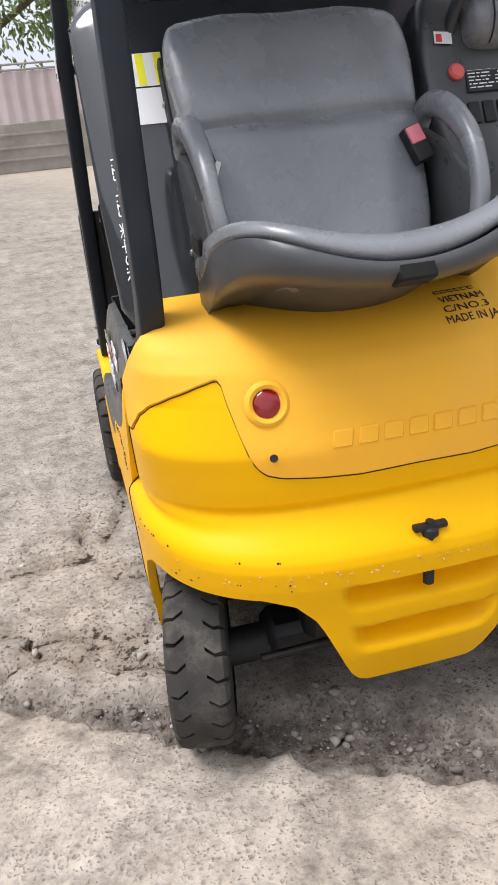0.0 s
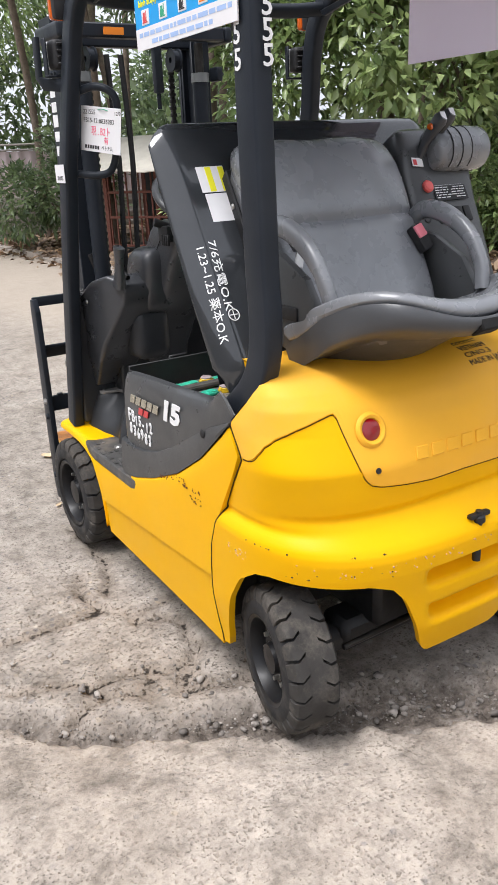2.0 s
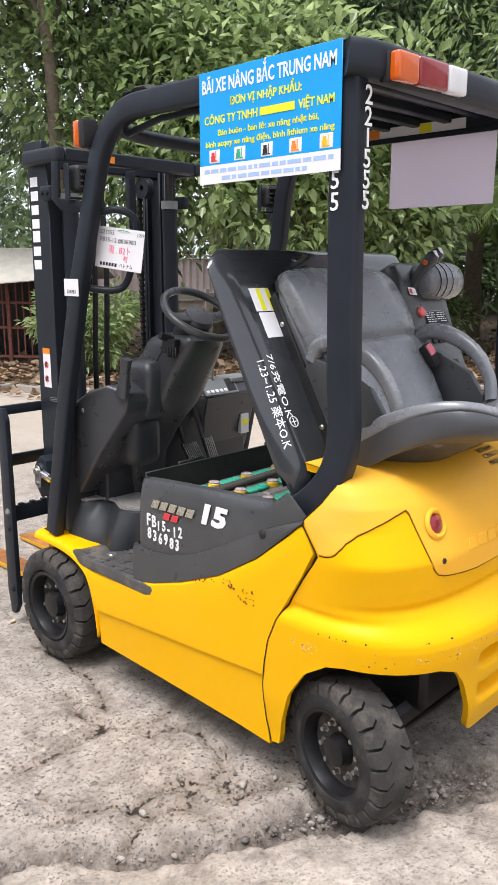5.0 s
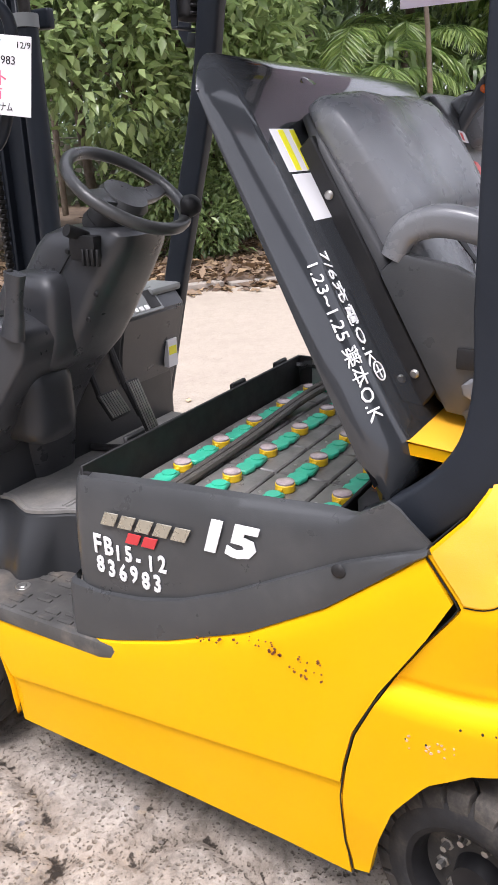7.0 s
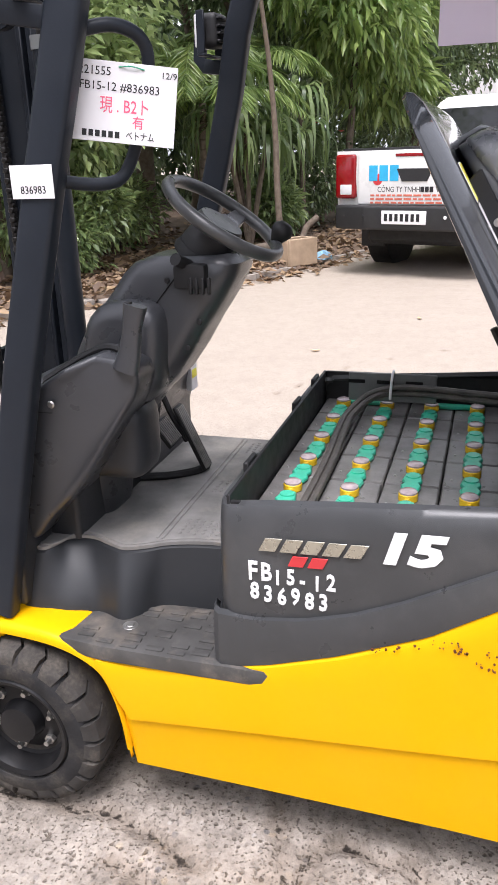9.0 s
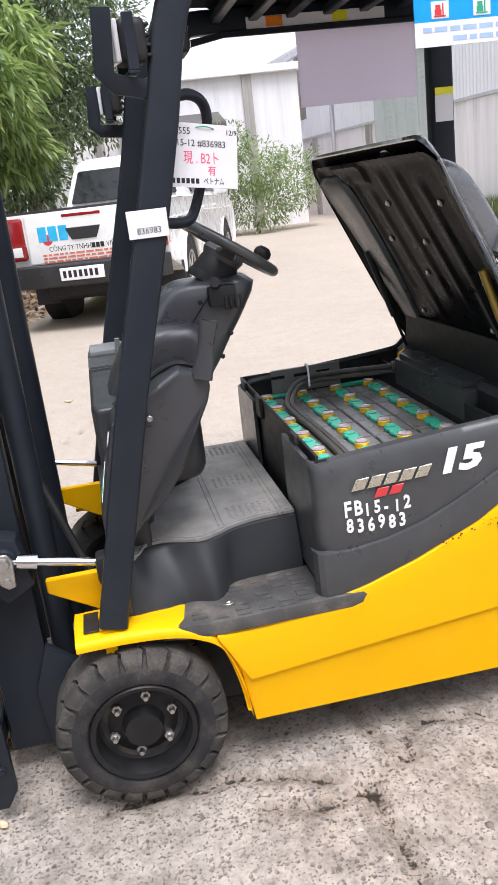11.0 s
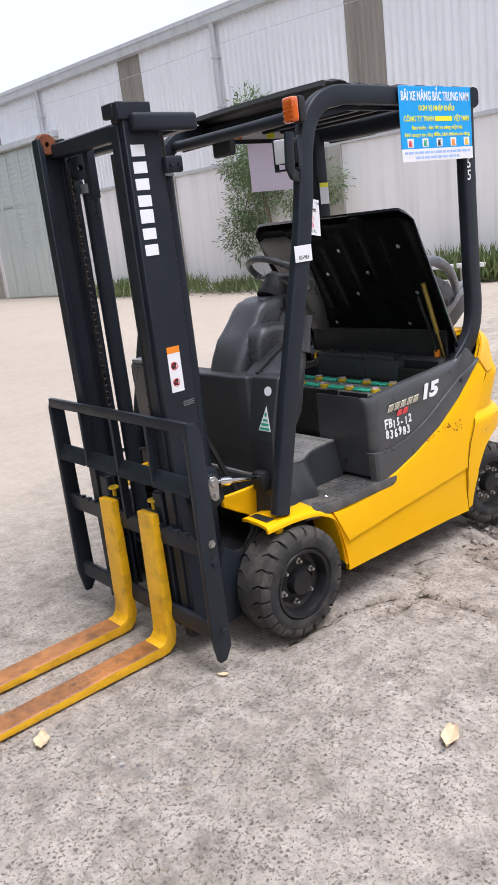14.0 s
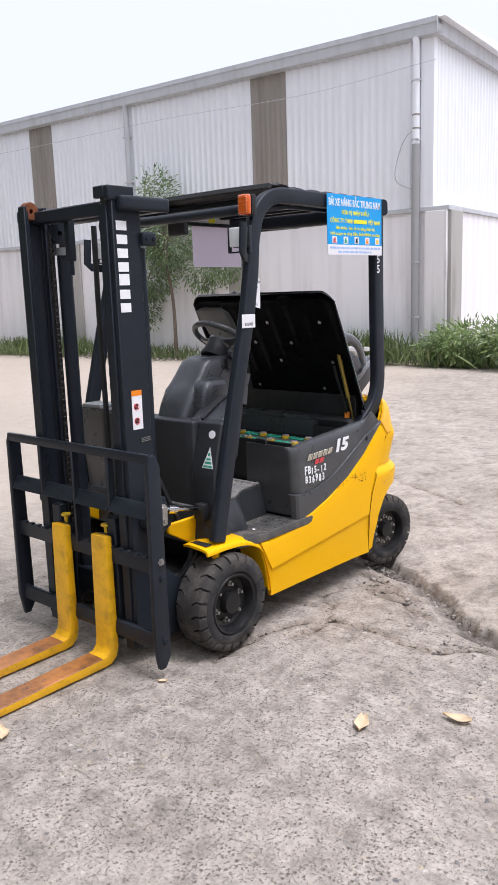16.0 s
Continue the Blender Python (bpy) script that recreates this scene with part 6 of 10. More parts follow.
def rear_cover():
    bm = bmesh.new()
    rows, nu, nv = [], 110, 22
    for j in range(-1, nv + 1):
        row = []
        for k in range(nu + 1):
            th = math.pi * (0.0012 + 0.9976 * k / nu)
            base = rear_point(th, 0.80)
            z0 = cover_edge(base.x)
            z = z0 + (1.0 - z0) * max(0, j) / nv
            p = rear_point(th, z)
            d = Vector((p.x * 0.5, p.y + 0.45, 0.12)).normalized()
            row.append(p + d * (0.0055 if j >= 0 else 0.0))
        rows.append(row)
    rows.append([Vector((p.x * 0.97, -0.48, 1.011)) for p in rows[-1]])
    grid(bm, rows)
    outward(bm, (0, -0.5, 0.5))
    return part("rear_cover", bm, FADED, truck, "faded orange-yellow rear cover panel", sharp=50)


counterweight()
cover = rear_cover()

bm = bmesh.new()
edge = []
for k in range(121):
    th = math.pi * (0.0012 + 0.9976 * k / 120)
    base = rear_point(th, 0.80)
    z = cover_edge(base.x) - 0.004
    edge.append(rear_point(th, z))
tube(bm, edge, 0.0012, 6)
part("cover_seam", bm, GAP, truck)
for sx in (-1, 1):
    bm = bmesh.new()
    tube(bm, [(sx * (table(z, HALF_X) + 0.0005), table(z, SEAM) + 0.004, z) for z in np.linspace(0.15, 0.93, 60)], 0.0015, 6)
    part("panel_seam", bm, GAP, truck)

TOP_LINE = [(0.48, 0.445), (0.35, 0.446), (0.24, 0.468), (0.07, 0.505), (-0.07, 0.55), (-0.25, 0.625), (-0.41, 0.725), (-0.50, 0.80), (-0.58, 0.868)]
FOOT_LINE = [(0.48, 0.43), (0.455, 0.38), (0.43, 0.32), (0.419, 0.25), (0.415, 0.158), (0.09, 0.153), (-0.31, 0.145), (-0.46, 0.137)]
CREASE = [(0.48, 0.435), (0.44, 0.36), (0.41, 0.296), (0.065, 0.325), (-0.316, 0.354), (-0.46, 0.366)]


def side_panel(sx):
    """The yellow flank between the front arch and the counterweight's seam, with a crease along it."""
    rows = []
    levels = [(0, 0.0, 0.526), (0, 0.5, 0.530), (0, 0.96, 0.533), (0, 0.99, 0.5335), (1, 0.004, 0.5425), (1, 0.12, 0.543), (1, 0.3, 0.5425), (1, 0.5, 0.5415),
              (1, 0.7, 0.5405), (1, 0.85, 0.539), (1, 0.94, 0.536), (1, 0.98, 0.530), (1, 1.0, 0.518)]
    for half, u, off in levels:
        row = []
        for k in range(61):
            s = k / 60
            y0 = 0.48 + (-0.458 - 0.48) * s ** 0.85
            w = max(0.0, (s - 0.6) / 0.4) ** 2
            foot, crease = table(y0, FOOT_LINE), max(table(y0, CREASE), table(y0, FOOT_LINE) + 0.003)
            y = y0
            for _ in range(6):
                top = max(table(y, TOP_LINE), crease + 0.002)
                z = foot + (crease - foot) * u if half == 0 else crease + (top - crease) * u
                y = y0 + (table(z, SEAM) + 0.008 + 0.458) * w if z < 0.86 else y0 + (-0.577 + 0.458) * w
            row.append(Vector((sx * off, y, z)))
        rows.append(row)
    bm = bmesh.new()
    grid(bm, rows)
    outward(bm, (0, 0, 0.4))
    return thicken(part("side_panel", bm, YELLOW, truck, "yellow steel side panel with a long crease and rust chips", sharp=25), 0.02)


BLACK_TOP = [(0.19, 0.845), (0.10, 0.855), (-0.07, 0.868), (-0.30, 0.882), (-0.45, 0.893), (-0.515, 0.938), (-0.582, 0.872)]
TRIM_TOP = [(0.20, 0.612), (0.10, 0.606), (0.0, 0.618), (-0.1, 0.645), (-0.2, 0.688), (-0.32, 0.752), (-0.44, 0.815), (-0.52, 0.848), (-0.582, 0.871)]


def battery_side(sx):
    """The dark plastic flank of the battery bay, rounded into its front corner."""
    bm = bmesh.new()
    rows = []
    for u, off in ((0.0, 0.508), (0.1, 0.516), (0.35, 0.5205), (0.6, 0.5195), (0.8, 0.515), (0.93, 0.506), (0.985, 0.497), (1.0, 0.480)):
        row = []
        for k in range(9):
            a = radians(90 * k / 8)
            z0, z1 = 0.50, 0.845
            row.append(Vector((sx * (off - 0.045 + 0.045 * math.sin(a)), 0.140 + 0.045 * math.cos(a), z0 + (z1 - z0) * u)))
        for k in range(41):
            y = 0.135 - 0.717 * k / 40
            flat = smoothstep(0.40, 0.50, -y)
            z0, z1 = table(y, TOP_LINE) - 0.01, max(table(y, BLACK_TOP), table(y, TOP_LINE))
            row.append(Vector((sx * (off + (max(off, 0.517 if u < 1 else 0.512) - off) * flat), y, z0 + (z1 - z0) * u)))
        row = [Vector((sx * 0.2, 0.185, row[0].z))] + row
        rows.append(row)
    grid(bm, rows)
    outward(bm, (0, -0.2, 0.5))
    panel = thicken(part("battery_side_panel", bm, PANEL, truck, "dark grey plastic panel beside the battery", sharp=45), 0.012)
    bm = bmesh.new()
    rows = []
    for u, off in ((0.0, 0.534), (0.3, 0.537), (0.85, 0.533), (0.97, 0.530), (1.0, 0.514)):
        row = [Vector((sx * (off - 0.035), 0.2, 0.482 + (0.612 - 0.482) * u)), Vector((sx * (off - 0.010), 0.193, 0.482 + (0.612 - 0.482) * u))]
        for k in range(41):
            y = 0.18 - 0.762 * k / 40
            z0, z1 = table(y, TOP_LINE) - 0.004, table(y, TRIM_TOP)
            row.append(Vector((sx * off, y, z0 + (max(z1, z0 + 0.01) - z0) * u)))
        rows.append(row)
    grid(bm, rows)
    outward(bm, (0, -0.2, 0.5))
    thicken(part("lower_trim", bm, PANEL, panel, sharp=30), 0.012)
    bm = bmesh.new()
    lathe(bm, [(0.0, 0.004), (0.006, 0.004), (0.011, 0.002), (0.013, 0.0)], turn_to((sx, 0, 0), (sx * 0.536, -0.435, 0.80)), 16)
    part("plug", bm, BLACK, panel)
    return panel


side_panel(1)
flank = side_panel(-1)
battery_side(1)
bay_panel = battery_side(-1)

# front mudguards
for sx in (-1, 1):
    bm = bmesh.new()
    line = [(0.415, 0.20), (0.425, 0.28), (0.448, 0.37), (0.478, 0.432), (0.54, 0.470), (0.61, 0.488), (0.70, 0.496), (0.77, 0.497), (0.835, 0.496)]
    rows = []
    for x, dz in ((0.385, 0.008), (0.42, 0.014), (0.49, 0.010), (0.522, 0.004), (0.533, -0.003), (0.537, -0.012), (0.537, -0.022)):
        rows.append([Vector((sx * x, p.x, p.y + dz)) for p in [Vector((q[0], q[1])) for q in line]])
    smooth_rows = []
    for r in rows:
        smooth_rows.append(smooth_path(r, 4))
    grid(bm, smooth_rows)
    outward(bm, (0, 0.6, 0.2))
    guard_ob = thicken(part("mudguard", bm, YELLOW, truck, "yellow front mudguard", sharp=40), 0.012)
    bm = bmesh.new()
    box(bm, (sx * 0.455 - 0.05, 0.772, 0.507), (sx * 0.455 + 0.05, 0.812, 0.5115), 0.003)
    part("grip_pad", bm, BLACK, guard_ob)
    # chassis bracket behind the mast
    bm = bmesh.new()
    prism(bm, [(0.58, 0.46), (0.70, 0.46), (0.76, 0.485), (0.895, 0.565), (0.895, 0.605), (0.62, 0.605)], 'x', sx * 0.34, sx * 0.36, 0.004)
    box(bm, (sx * 0.50 - 0.012, 0.735, 0.44), (sx * 0.50 + 0.012, 0.765, 0.508), 0.003)
    part("chassis_bracket", bm, YELLOW, truck)

# ---- dark chassis under and inside ----
bm = bmesh.new()
box(bm, (-0.36, -0.42, 0.12), (0.36, 0.56, 0.42), 0.01)
box(bm, (-0.47, -0.40, 0.16), (0.47, 0.40, 0.46), 0.01)
box(bm, (-0.22, -0.80, 0.24), (0.22, -0.40, 0.60), 0.02)
box(bm, (-0.44, -0.74, 0.52), (0.44, -0.42, 0.90), 0.02)
part("chassis", bm, BLACK, truck)
bm = bmesh.new()
tube(bm, [(-0.42, -0.70, 0.205), (0.42, -0.70, 0.205)], 0.045, 14)
box(bm, (-0.30, -0.76, 0.17), (0.30, -0.64, 0.27), 0.02)
part("rear_axle", bm, BLACK, truck)
bm = bmesh.new()
tube(bm, [(-0.33, -0.79, 0.23), (0.0, -0.80, 0.25), (0.33, -0.79, 0.23)], 0.009, 10)
part("steering_rod", bm, CHAIN, truck)
bm = bmesh.new()
tube(bm, [(-0.40, 0.707, 0.215), (0.40, 0.707, 0.215)], 0.075, 18)
box(bm, (-0.28, 0.58, 0.10), (0.28, 0.82, 0.32), 0.03)
part("front_axle", bm, BLACK, truck)


# ---- wheels ----
def wheel(name, at, radius, width, rim_r, steer, sx, lugs, nuts, hub_r, label):
    """A tyre with cleats on both shoulders, on a dished rim with nuts. Outer side towards -x of its own frame."""
    holder = new(name)
    holder.parent = truck
    holder.matrix_basis = Matrix.Translation(at) @ Matrix.Rotation(radians(steer), 4, 'Z') @ (Matrix() if sx < 0 else Matrix.Rotation(math.pi, 4, 'Z'))
    holder["label"] = label
    m = turn_to((-1, 0, 0), (0, 0, 0))
    w, R, base = width / 2, radius, radius - 0.017
    bm = bmesh.new()
    prof = [(rim_r, -w + 0.012), (rim_r + 0.012, -w + 0.002), (rim_r + 0.03, -w), (base - 0.045, -w - 0.004), (base - 0.018, -w + 0.002), (base - 0.003, -w + 0.016), (base, -w + 0.03),
            (base, w - 0.03), (base - 0.003, w - 0.016), (base - 0.018, w - 0.002), (base - 0.034, w + 0.003), (base - 0.060, w + 0.005), (base - 0.063, w + 0.0025), (rim_r + 0.03, w + 0.001), (rim_r + 0.012, w - 0.002), (rim_r, w - 0.012)]
    lathe(bm, prof, m, 72, close=True)
    tyre = part("tyre", bm, RUBBER, holder, sharp=50)
    bm = bmesh.new()
    step = 2 * math.pi / lugs
    for k in range(lugs):
        for side in (-1, 1):
            a0 = step * (k + (0.5 if side > 0 else 0.0))
            rings = []
            for h, skew, half, top, foot in ((0.22, 0.26, 0.43, R - 0.0012, base - 0.006), (0.30, 0.16, 0.45, R, base - 0.006), (0.62, 0.0, 0.455, R - 0.001, base - 0.006),
                                             (0.84, -0.02, 0.44, R - 0.005, base - 0.016), (0.95, -0.03, 0.42, R - 0.014, base - 0.022), (1.0, -0.03, 0.38, R - 0.028, base - 0.034)):
                ring = []
                hh = side * min(h * w, w + 0.007)
                wob = 0.07 * math.sin(h * 7.0) * (1 if h < 0.8 else 0)
                for e, rad in ((-half, foot), (-half + 0.025, top), (half - 0.025, top), (half, foot)):
                    ang = a0 + step * (skew + e + wob)
                    ring.append(m @ Vector((rad * math.cos(ang), rad * math.sin(ang), hh)))
                rings.append(ring)
            loft(bm, rings)
    lathe(bm, [(base - 0.006, -0.33 * w), (R - 0.001, -0.31 * w), (R - 0.0008, 0.31 * w), (base - 0.006, 0.33 * w)], m, 72)
    part("tread", bm, TREAD, tyre, sharp=30)
    bm = bmesh.new()
    rp = [(rim_r + 0.004, -w + 0.01), (rim_r + 0.004, w - 0.012), (rim_r + 0.007, w - 0.002), (rim_r + 0.002, w + 0.003), (rim_r - 0.010, w - 0.002), (rim_r - 0.016, w - 0.018),
          (rim_r - 0.020, w - 0.050), (rim_r - 0.032, w - 0.058), (hub_r + 0.028, w - 0.052), (hub_r + 0.004, w - 0.045), (hub_r, w - 0.030), (hub_r * 0.92, w - 0.012), (hub_r * 0.4, w - 0.008), (0.0, w - 0.008)]
    lathe(bm, rp, m, 48)
    rim = part("rim", bm, RIM, holder, sharp=35)
    for k in range(nuts):
        a = 2 * math.pi * (k + 0.3) / nuts
        bm = bmesh.new()
        rr = (hub_r + rim_r - 0.03) / 2 + 0.004
        nm = m @ Matrix.Translation((rr * math.cos(a), rr * math.sin(a), w - 0.056))
        lathe(bm, [(0.0, 0.030), (0.007, 0.029), (0.008, 0.014), (0.0135, 0.013), (0.0145, 0.0)], nm, 6)
        part("wheel_nut", bm, STEEL, rim)
    return holder


wheel("front_wheel", (-0.485, 0.705, 0.226), 0.226, 0.165, 0.135, 0, -1, 22, 6, 0.052, "front drive wheel with chunky black tyre")
wheel("front_wheel", (0.485, 0.705, 0.226), 0.226, 0.165, 0.135, 0, 1, 22, 6, 0.052, "front drive wheel with chunky black tyre")
wheel("rear_wheel", (-0.455, -0.70, 0.207), 0.208, 0.135, 0.128, -11, -1, 23, 10, 0.045, "steered rear wheel with worn dusty tyre")
wheel("rear_wheel", (0.455, -0.70, 0.207), 0.208, 0.135, 0.128, -11, 1, 23, 10, 0.045, "steered rear wheel with worn dusty tyre")

# ---- overhead guard ----
GX = 0.462
PIL = rounded_rect(0.045, 0.072, 0.010)
for sx in (-1, 1):
    bm = bmesh.new()
    front = [(sx * 0.500, 0.735, 0.515), (sx * 0.500, 0.720, 0.58), (sx * 0.500, 0.594, 1.10), (sx * 0.497, 0.484, 1.50), (sx * 0.486, 0.437, 1.68), (sx * 0.472, 0.405, 1.83)]
    bend = smooth_path([(sx * 0.472, 0.405, 1.83), (sx * 0.466, 0.368, 1.93), (sx * GX, 0.305, 1.998), (sx * GX, 0.215, 2.033), (sx * GX, 0.10, 2.038)], 5)
    rail = [(sx * GX, -0.2, 2.036), (sx * GX, -0.62, 2.030)]
    sweep(bm, front[:-1] + bend + rail, PIL, (1, 0, 0))
    part("front_pillar", bm, FRAME, truck, "charcoal square-tube front pillar of the guard")
    bm = bmesh.new()
    path = [(sx * GX, -0.645, 2.03), (sx * GX, -0.648, 1.60)] + smooth_path([(sx * GX, -0.655, 1.24), (sx * GX, -0.661, 1.13), (sx * GX, -0.648, 1.035), (sx * GX, -0.610, 0.963), (sx * GX, -0.552, 0.905), (sx * GX, -0.47, 0.845)], 5)
    sweep(bm, path, rounded_rect(0.05, 0.086, 0.010), (1, 0, 0))
    part("rear_pillar", bm, FRAME, truck, "charcoal rear pillar curving forward at its foot")
# front and rear cross beams, roof bars and louvred roof sheet
bm = bmesh.new()
tube(bm, smooth_path([(-GX, 0.30, 1.985), (-0.30, 0.335, 1.975), (0, 0.345, 1.972), (0.30, 0.335, 1.975), (GX, 0.30, 1.985)], 5), 0.024, 10)
part("front_cross_beam", bm, FRAME, truck)
bm = bmesh.new()
path = smooth_path([(-0.49, -0.655, 2.03), (-0.44, -0.69, 2.025), (-0.30, -0.71, 2.018), (0, -0.715, 2.015), (0.30, -0.71, 2.018), (0.44, -0.69, 2.025), (0.49, -0.655, 2.03)], 5)
sweep(bm, path, rounded_rect(0.085, 0.075, 0.022, 4), (0, 0, 1))
part("rear_cross_beam", bm, FRAME, truck, "rounded charcoal beam carrying the tail lamps")
for k in range(6):
    y = 0.12 - 0.125 * k
    bm = bmesh.new()
    box(bm, (-0.44, y - 0.016, 2.028), (0.44, y + 0.016, 2.056), 0.004)
    part("roof_bar", bm, FRAME, truck)
bm = bmesh.new()
rows = []
for k in range(85):
    y = 0.255 - 0.905 * k / 84
    z = 2.074 + 0.006 * (1 if (k // 6) % 2 else 0) + 0.012 * smoothstep(0.0, 0.2, y) - (0.02 if k == 0 else 0.0)
    rows.append([Vector((x, y, z + dz)) for x, dz in ((-0.468, -0.004), (-0.45, 0.004), (-0.2, 0.009), (0.2, 0.009), (0.45, 0.004), (0.468, -0.004))])
grid(bm, rows)
outward(bm, (0, 0, 1))
thicken(part("roof_sheet", bm, BLACK, truck, "black ribbed plastic rain sheet on the guard", sharp=30), 0.004)
for sx in (-1, 1):
    bm = bmesh.new()
    prism(bm, [(0.27, 1.955), (0.10, 1.985), (-0.60, 1.985), (-0.60, 2.0), (0.10, 2.003), (0.29, 1.975)], 'x', sx * 0.425, sx * 0.437, 0.002)
    part("inner_gusset", bm, FRAME, truck)


def tail_lamp(sx):
    holder = new("tail_lamp")
    holder.parent = truck
    holder["label"] = "combination tail lamp in amber, red and clear"
    base_m = Matrix.Translation((sx * 0.285, -0.748, 2.008)) @ Matrix.Rotation(radians(sx * 3), 4, 'Z')
    holder.matrix_basis = base_m
    bm = bmesh.new()
    box(bm, (-0.148, 0.0, -0.036), (0.148, 0.03, 0.036), 0.008, 2)
    part("housing", bm, BLACK, holder)
    for x0, x1, mt, nm in ((-0.146, -0.062, AMBER, "amber_lens"), (-0.062, 0.062, REDLENS, "red_lens"), (0.062, 0.146, CLEAR, "clear_lens")):
        if sx > 0:
            x0, x1 = -x1, -x0
        bm = bmesh.new()
        box(bm, (x0 + 0.0005, -0.026, -0.033), (x1 - 0.0005, 0.004, 0.033), 0.009, 3)
        part(nm, bm, mt, holder)


tail_lamp(-1)
tail_lamp(1)


def front_lamps(sx):
    holder = new("turn_signal")
    holder.parent = truck
    holder["label"] = "amber turn signal on a black base"
    holder.matrix_basis = Matrix.Translation((sx * 0.482, 0.440, 1.978))
    bm = bmesh.new()
    box(bm, (-0.03, -0.034, -0.046), (0.03, 0.0, 0.046), 0.012, 2)
    part("base", bm, BLACK, holder)
    bm = bmesh.new()
    box(bm, (-0.029, 0.0, -0.044), (0.029, 0.034, 0.044), 0.013, 3)
    for k in range(5):
        box(bm, (-0.0265, 0.006, -0.036 + 0.016 * k), (0.0265, 0.0352, -0.0335 + 0.016 * k), 0.001)
    part("lens", bm, AMBER, holder)
    work = new("work_lamp")
    work.parent = truck
    work["label"] = "black work lamp with round clear lens on a bracket"
    work.matrix_basis = Matrix.Translation((sx * 0.478, 0.487, 1.838)) @ Matrix.Rotation(radians(-sx * 8), 4, 'Z') @ Matrix.Scale(0.8, 4)
    bm = bmesh.new()
    box(bm, (-0.05, -0.045, -0.055), (0.05, 0.03, 0.055), 0.022, 3)
    for k in range(4):
        box(bm, (-0.04, -0.056, -0.04 + 0.024 * k), (0.04, -0.04, -0.032 + 0.024 * k), 0.002)
    part("housing", bm, BLACK, work)
    bm = bmesh.new()
    box(bm, (-0.047, 0.028, -0.052), (0.047, 0.042, 0.052), 0.012, 3)
    part("lens", bm, CLEAR, work)
    bm = bmesh.new()
    box(bm, (-0.072, -0.01, -0.075), (-0.064, 0.02, 0.06), 0.002)
    box(bm, (0.064, -0.01, -0.075), (0.072, 0.02, 0.06), 0.002)
    box(bm, (-0.072, -0.01, -0.083), (0.072, 0.02, -0.075), 0.002)
    part("bracket", bm, FRAME, work)
    bm = bmesh.new()
    sweep(bm, [(sx * 0.48, 0.42, 1.765), (sx * 0.49, 0.46, 1.745), (sx * 0.53, 0.525, 1.755), (sx * 0.54, 0.545, 1.775), (sx * 0.54, 0.535, 1.895)], rounded_rect(0.014, 0.04, 0.004, 2), (1, 0, 0.01))
    part("lamp_guard", bm, FRAME, truck)


front_lamps(-1)
front_lamps(1)
bm = bmesh.new()
box(bm, (0.055, 0.27, 1.895), (0.185, 0.30, 1.972), 0.026, 4)
tube(bm, [(0.12, 0.29, 1.95), (0.12, 0.32, 1.985)], 0.010, 8)
mirror = part("rear_view_mirror", bm, BLACK, truck, "black rear-view mirror under the guard")
bm = bmesh.new()
box(bm, (0.066, 0.2655, 1.906), (0.174, 0.2705, 1.961), 0.002)
part("mirror_glass", bm, GLASSY, mirror)
# grab handle on the left front pillar
bm = bmesh.new()
tube(bm, smooth_path([(-0.47, 0.435, 1.72), (-0.42, 0.36, 1.735), (-0.375, 0.320, 1.70), (-0.370, 0.335, 1.60), (-0.380, 0.375, 1.49), (-0.42, 0.41, 1.465), (-0.48, 0.485, 1.475)], 6), 0.0125, 10)
part("grab_handle", bm, FRAME, truck, "black tube grab handle")

# ---- floor, step and front cowl ----
bm = bmesh.new()
TOP_EDGE = smooth_path([(-0.36, 0.718, 0.0), (-0.402, 0.700, 0.0), (-0.414, 0.664, 0.0), (-0.388, 0.645, 0.0), (-0.345, 0.628, 0.0), (-0.332, 0.574, 0.0), (-0.352, 0.522, 0.0), (-0.368, 0.474, 0.0), (-0.350, 0.425, 0.0), (-0.318, 0.372, 0.0), (-0.298, 0.290, 0.0), (-0.293, 0.190, 0.0)], 4)
LOW_EDGE = smooth_path([(-0.40, 0.735, 0.0), (-0.458, 0.715, 0.0), (-0.466, 0.680, 0.0), (-0.460, 0.640, 0.0), (-0.448, 0.590, 0.0), (-0.418, 0.545, 0.0), (-0.415, 0.512, 0.0), (-0.434, 0.458, 0.0), (-0.400, 0.424, 0.0), (-0.352, 0.395, 0.0), (-0.335, 0.300, 0.0), (-0.330, 0.190, 0.0)], 4)
rings = []
for z, k in ((0.470, 1.0), (0.490, 0.97), (0.53, 0.80), (0.58, 0.45), (0.615, 0.16), (0.629, 0.05), (0.635, 0.0)):
    inset = 0.010 if z > 0.632 else 0.0
    rings.append([(a.x + (b.x - a.x) * k + inset, a.y + (b.y - a.y) * k, z) for a, b in zip(TOP_EDGE, LOW_EDGE)] + [(0.44, 0.19, z), (0.44, 0.735, z)])
loft(bm, rings)
floor_plate = part("floor_plate", bm, COWL, truck, "dark plastic footwell and wavy riser")
bm = bmesh.new()
outline = [(p.x + 0.004, p.y) for p in TOP_EDGE]
loft(bm, [[(x, y, z) for x, y in outline] + [(0.42, 0.195, z), (0.42, 0.70, z)] for z in (0.6345, 0.643)])
mat_ob = part("floor_mat", bm, MAT, truck, "dusty grey rubber floor mat", sharp=30)
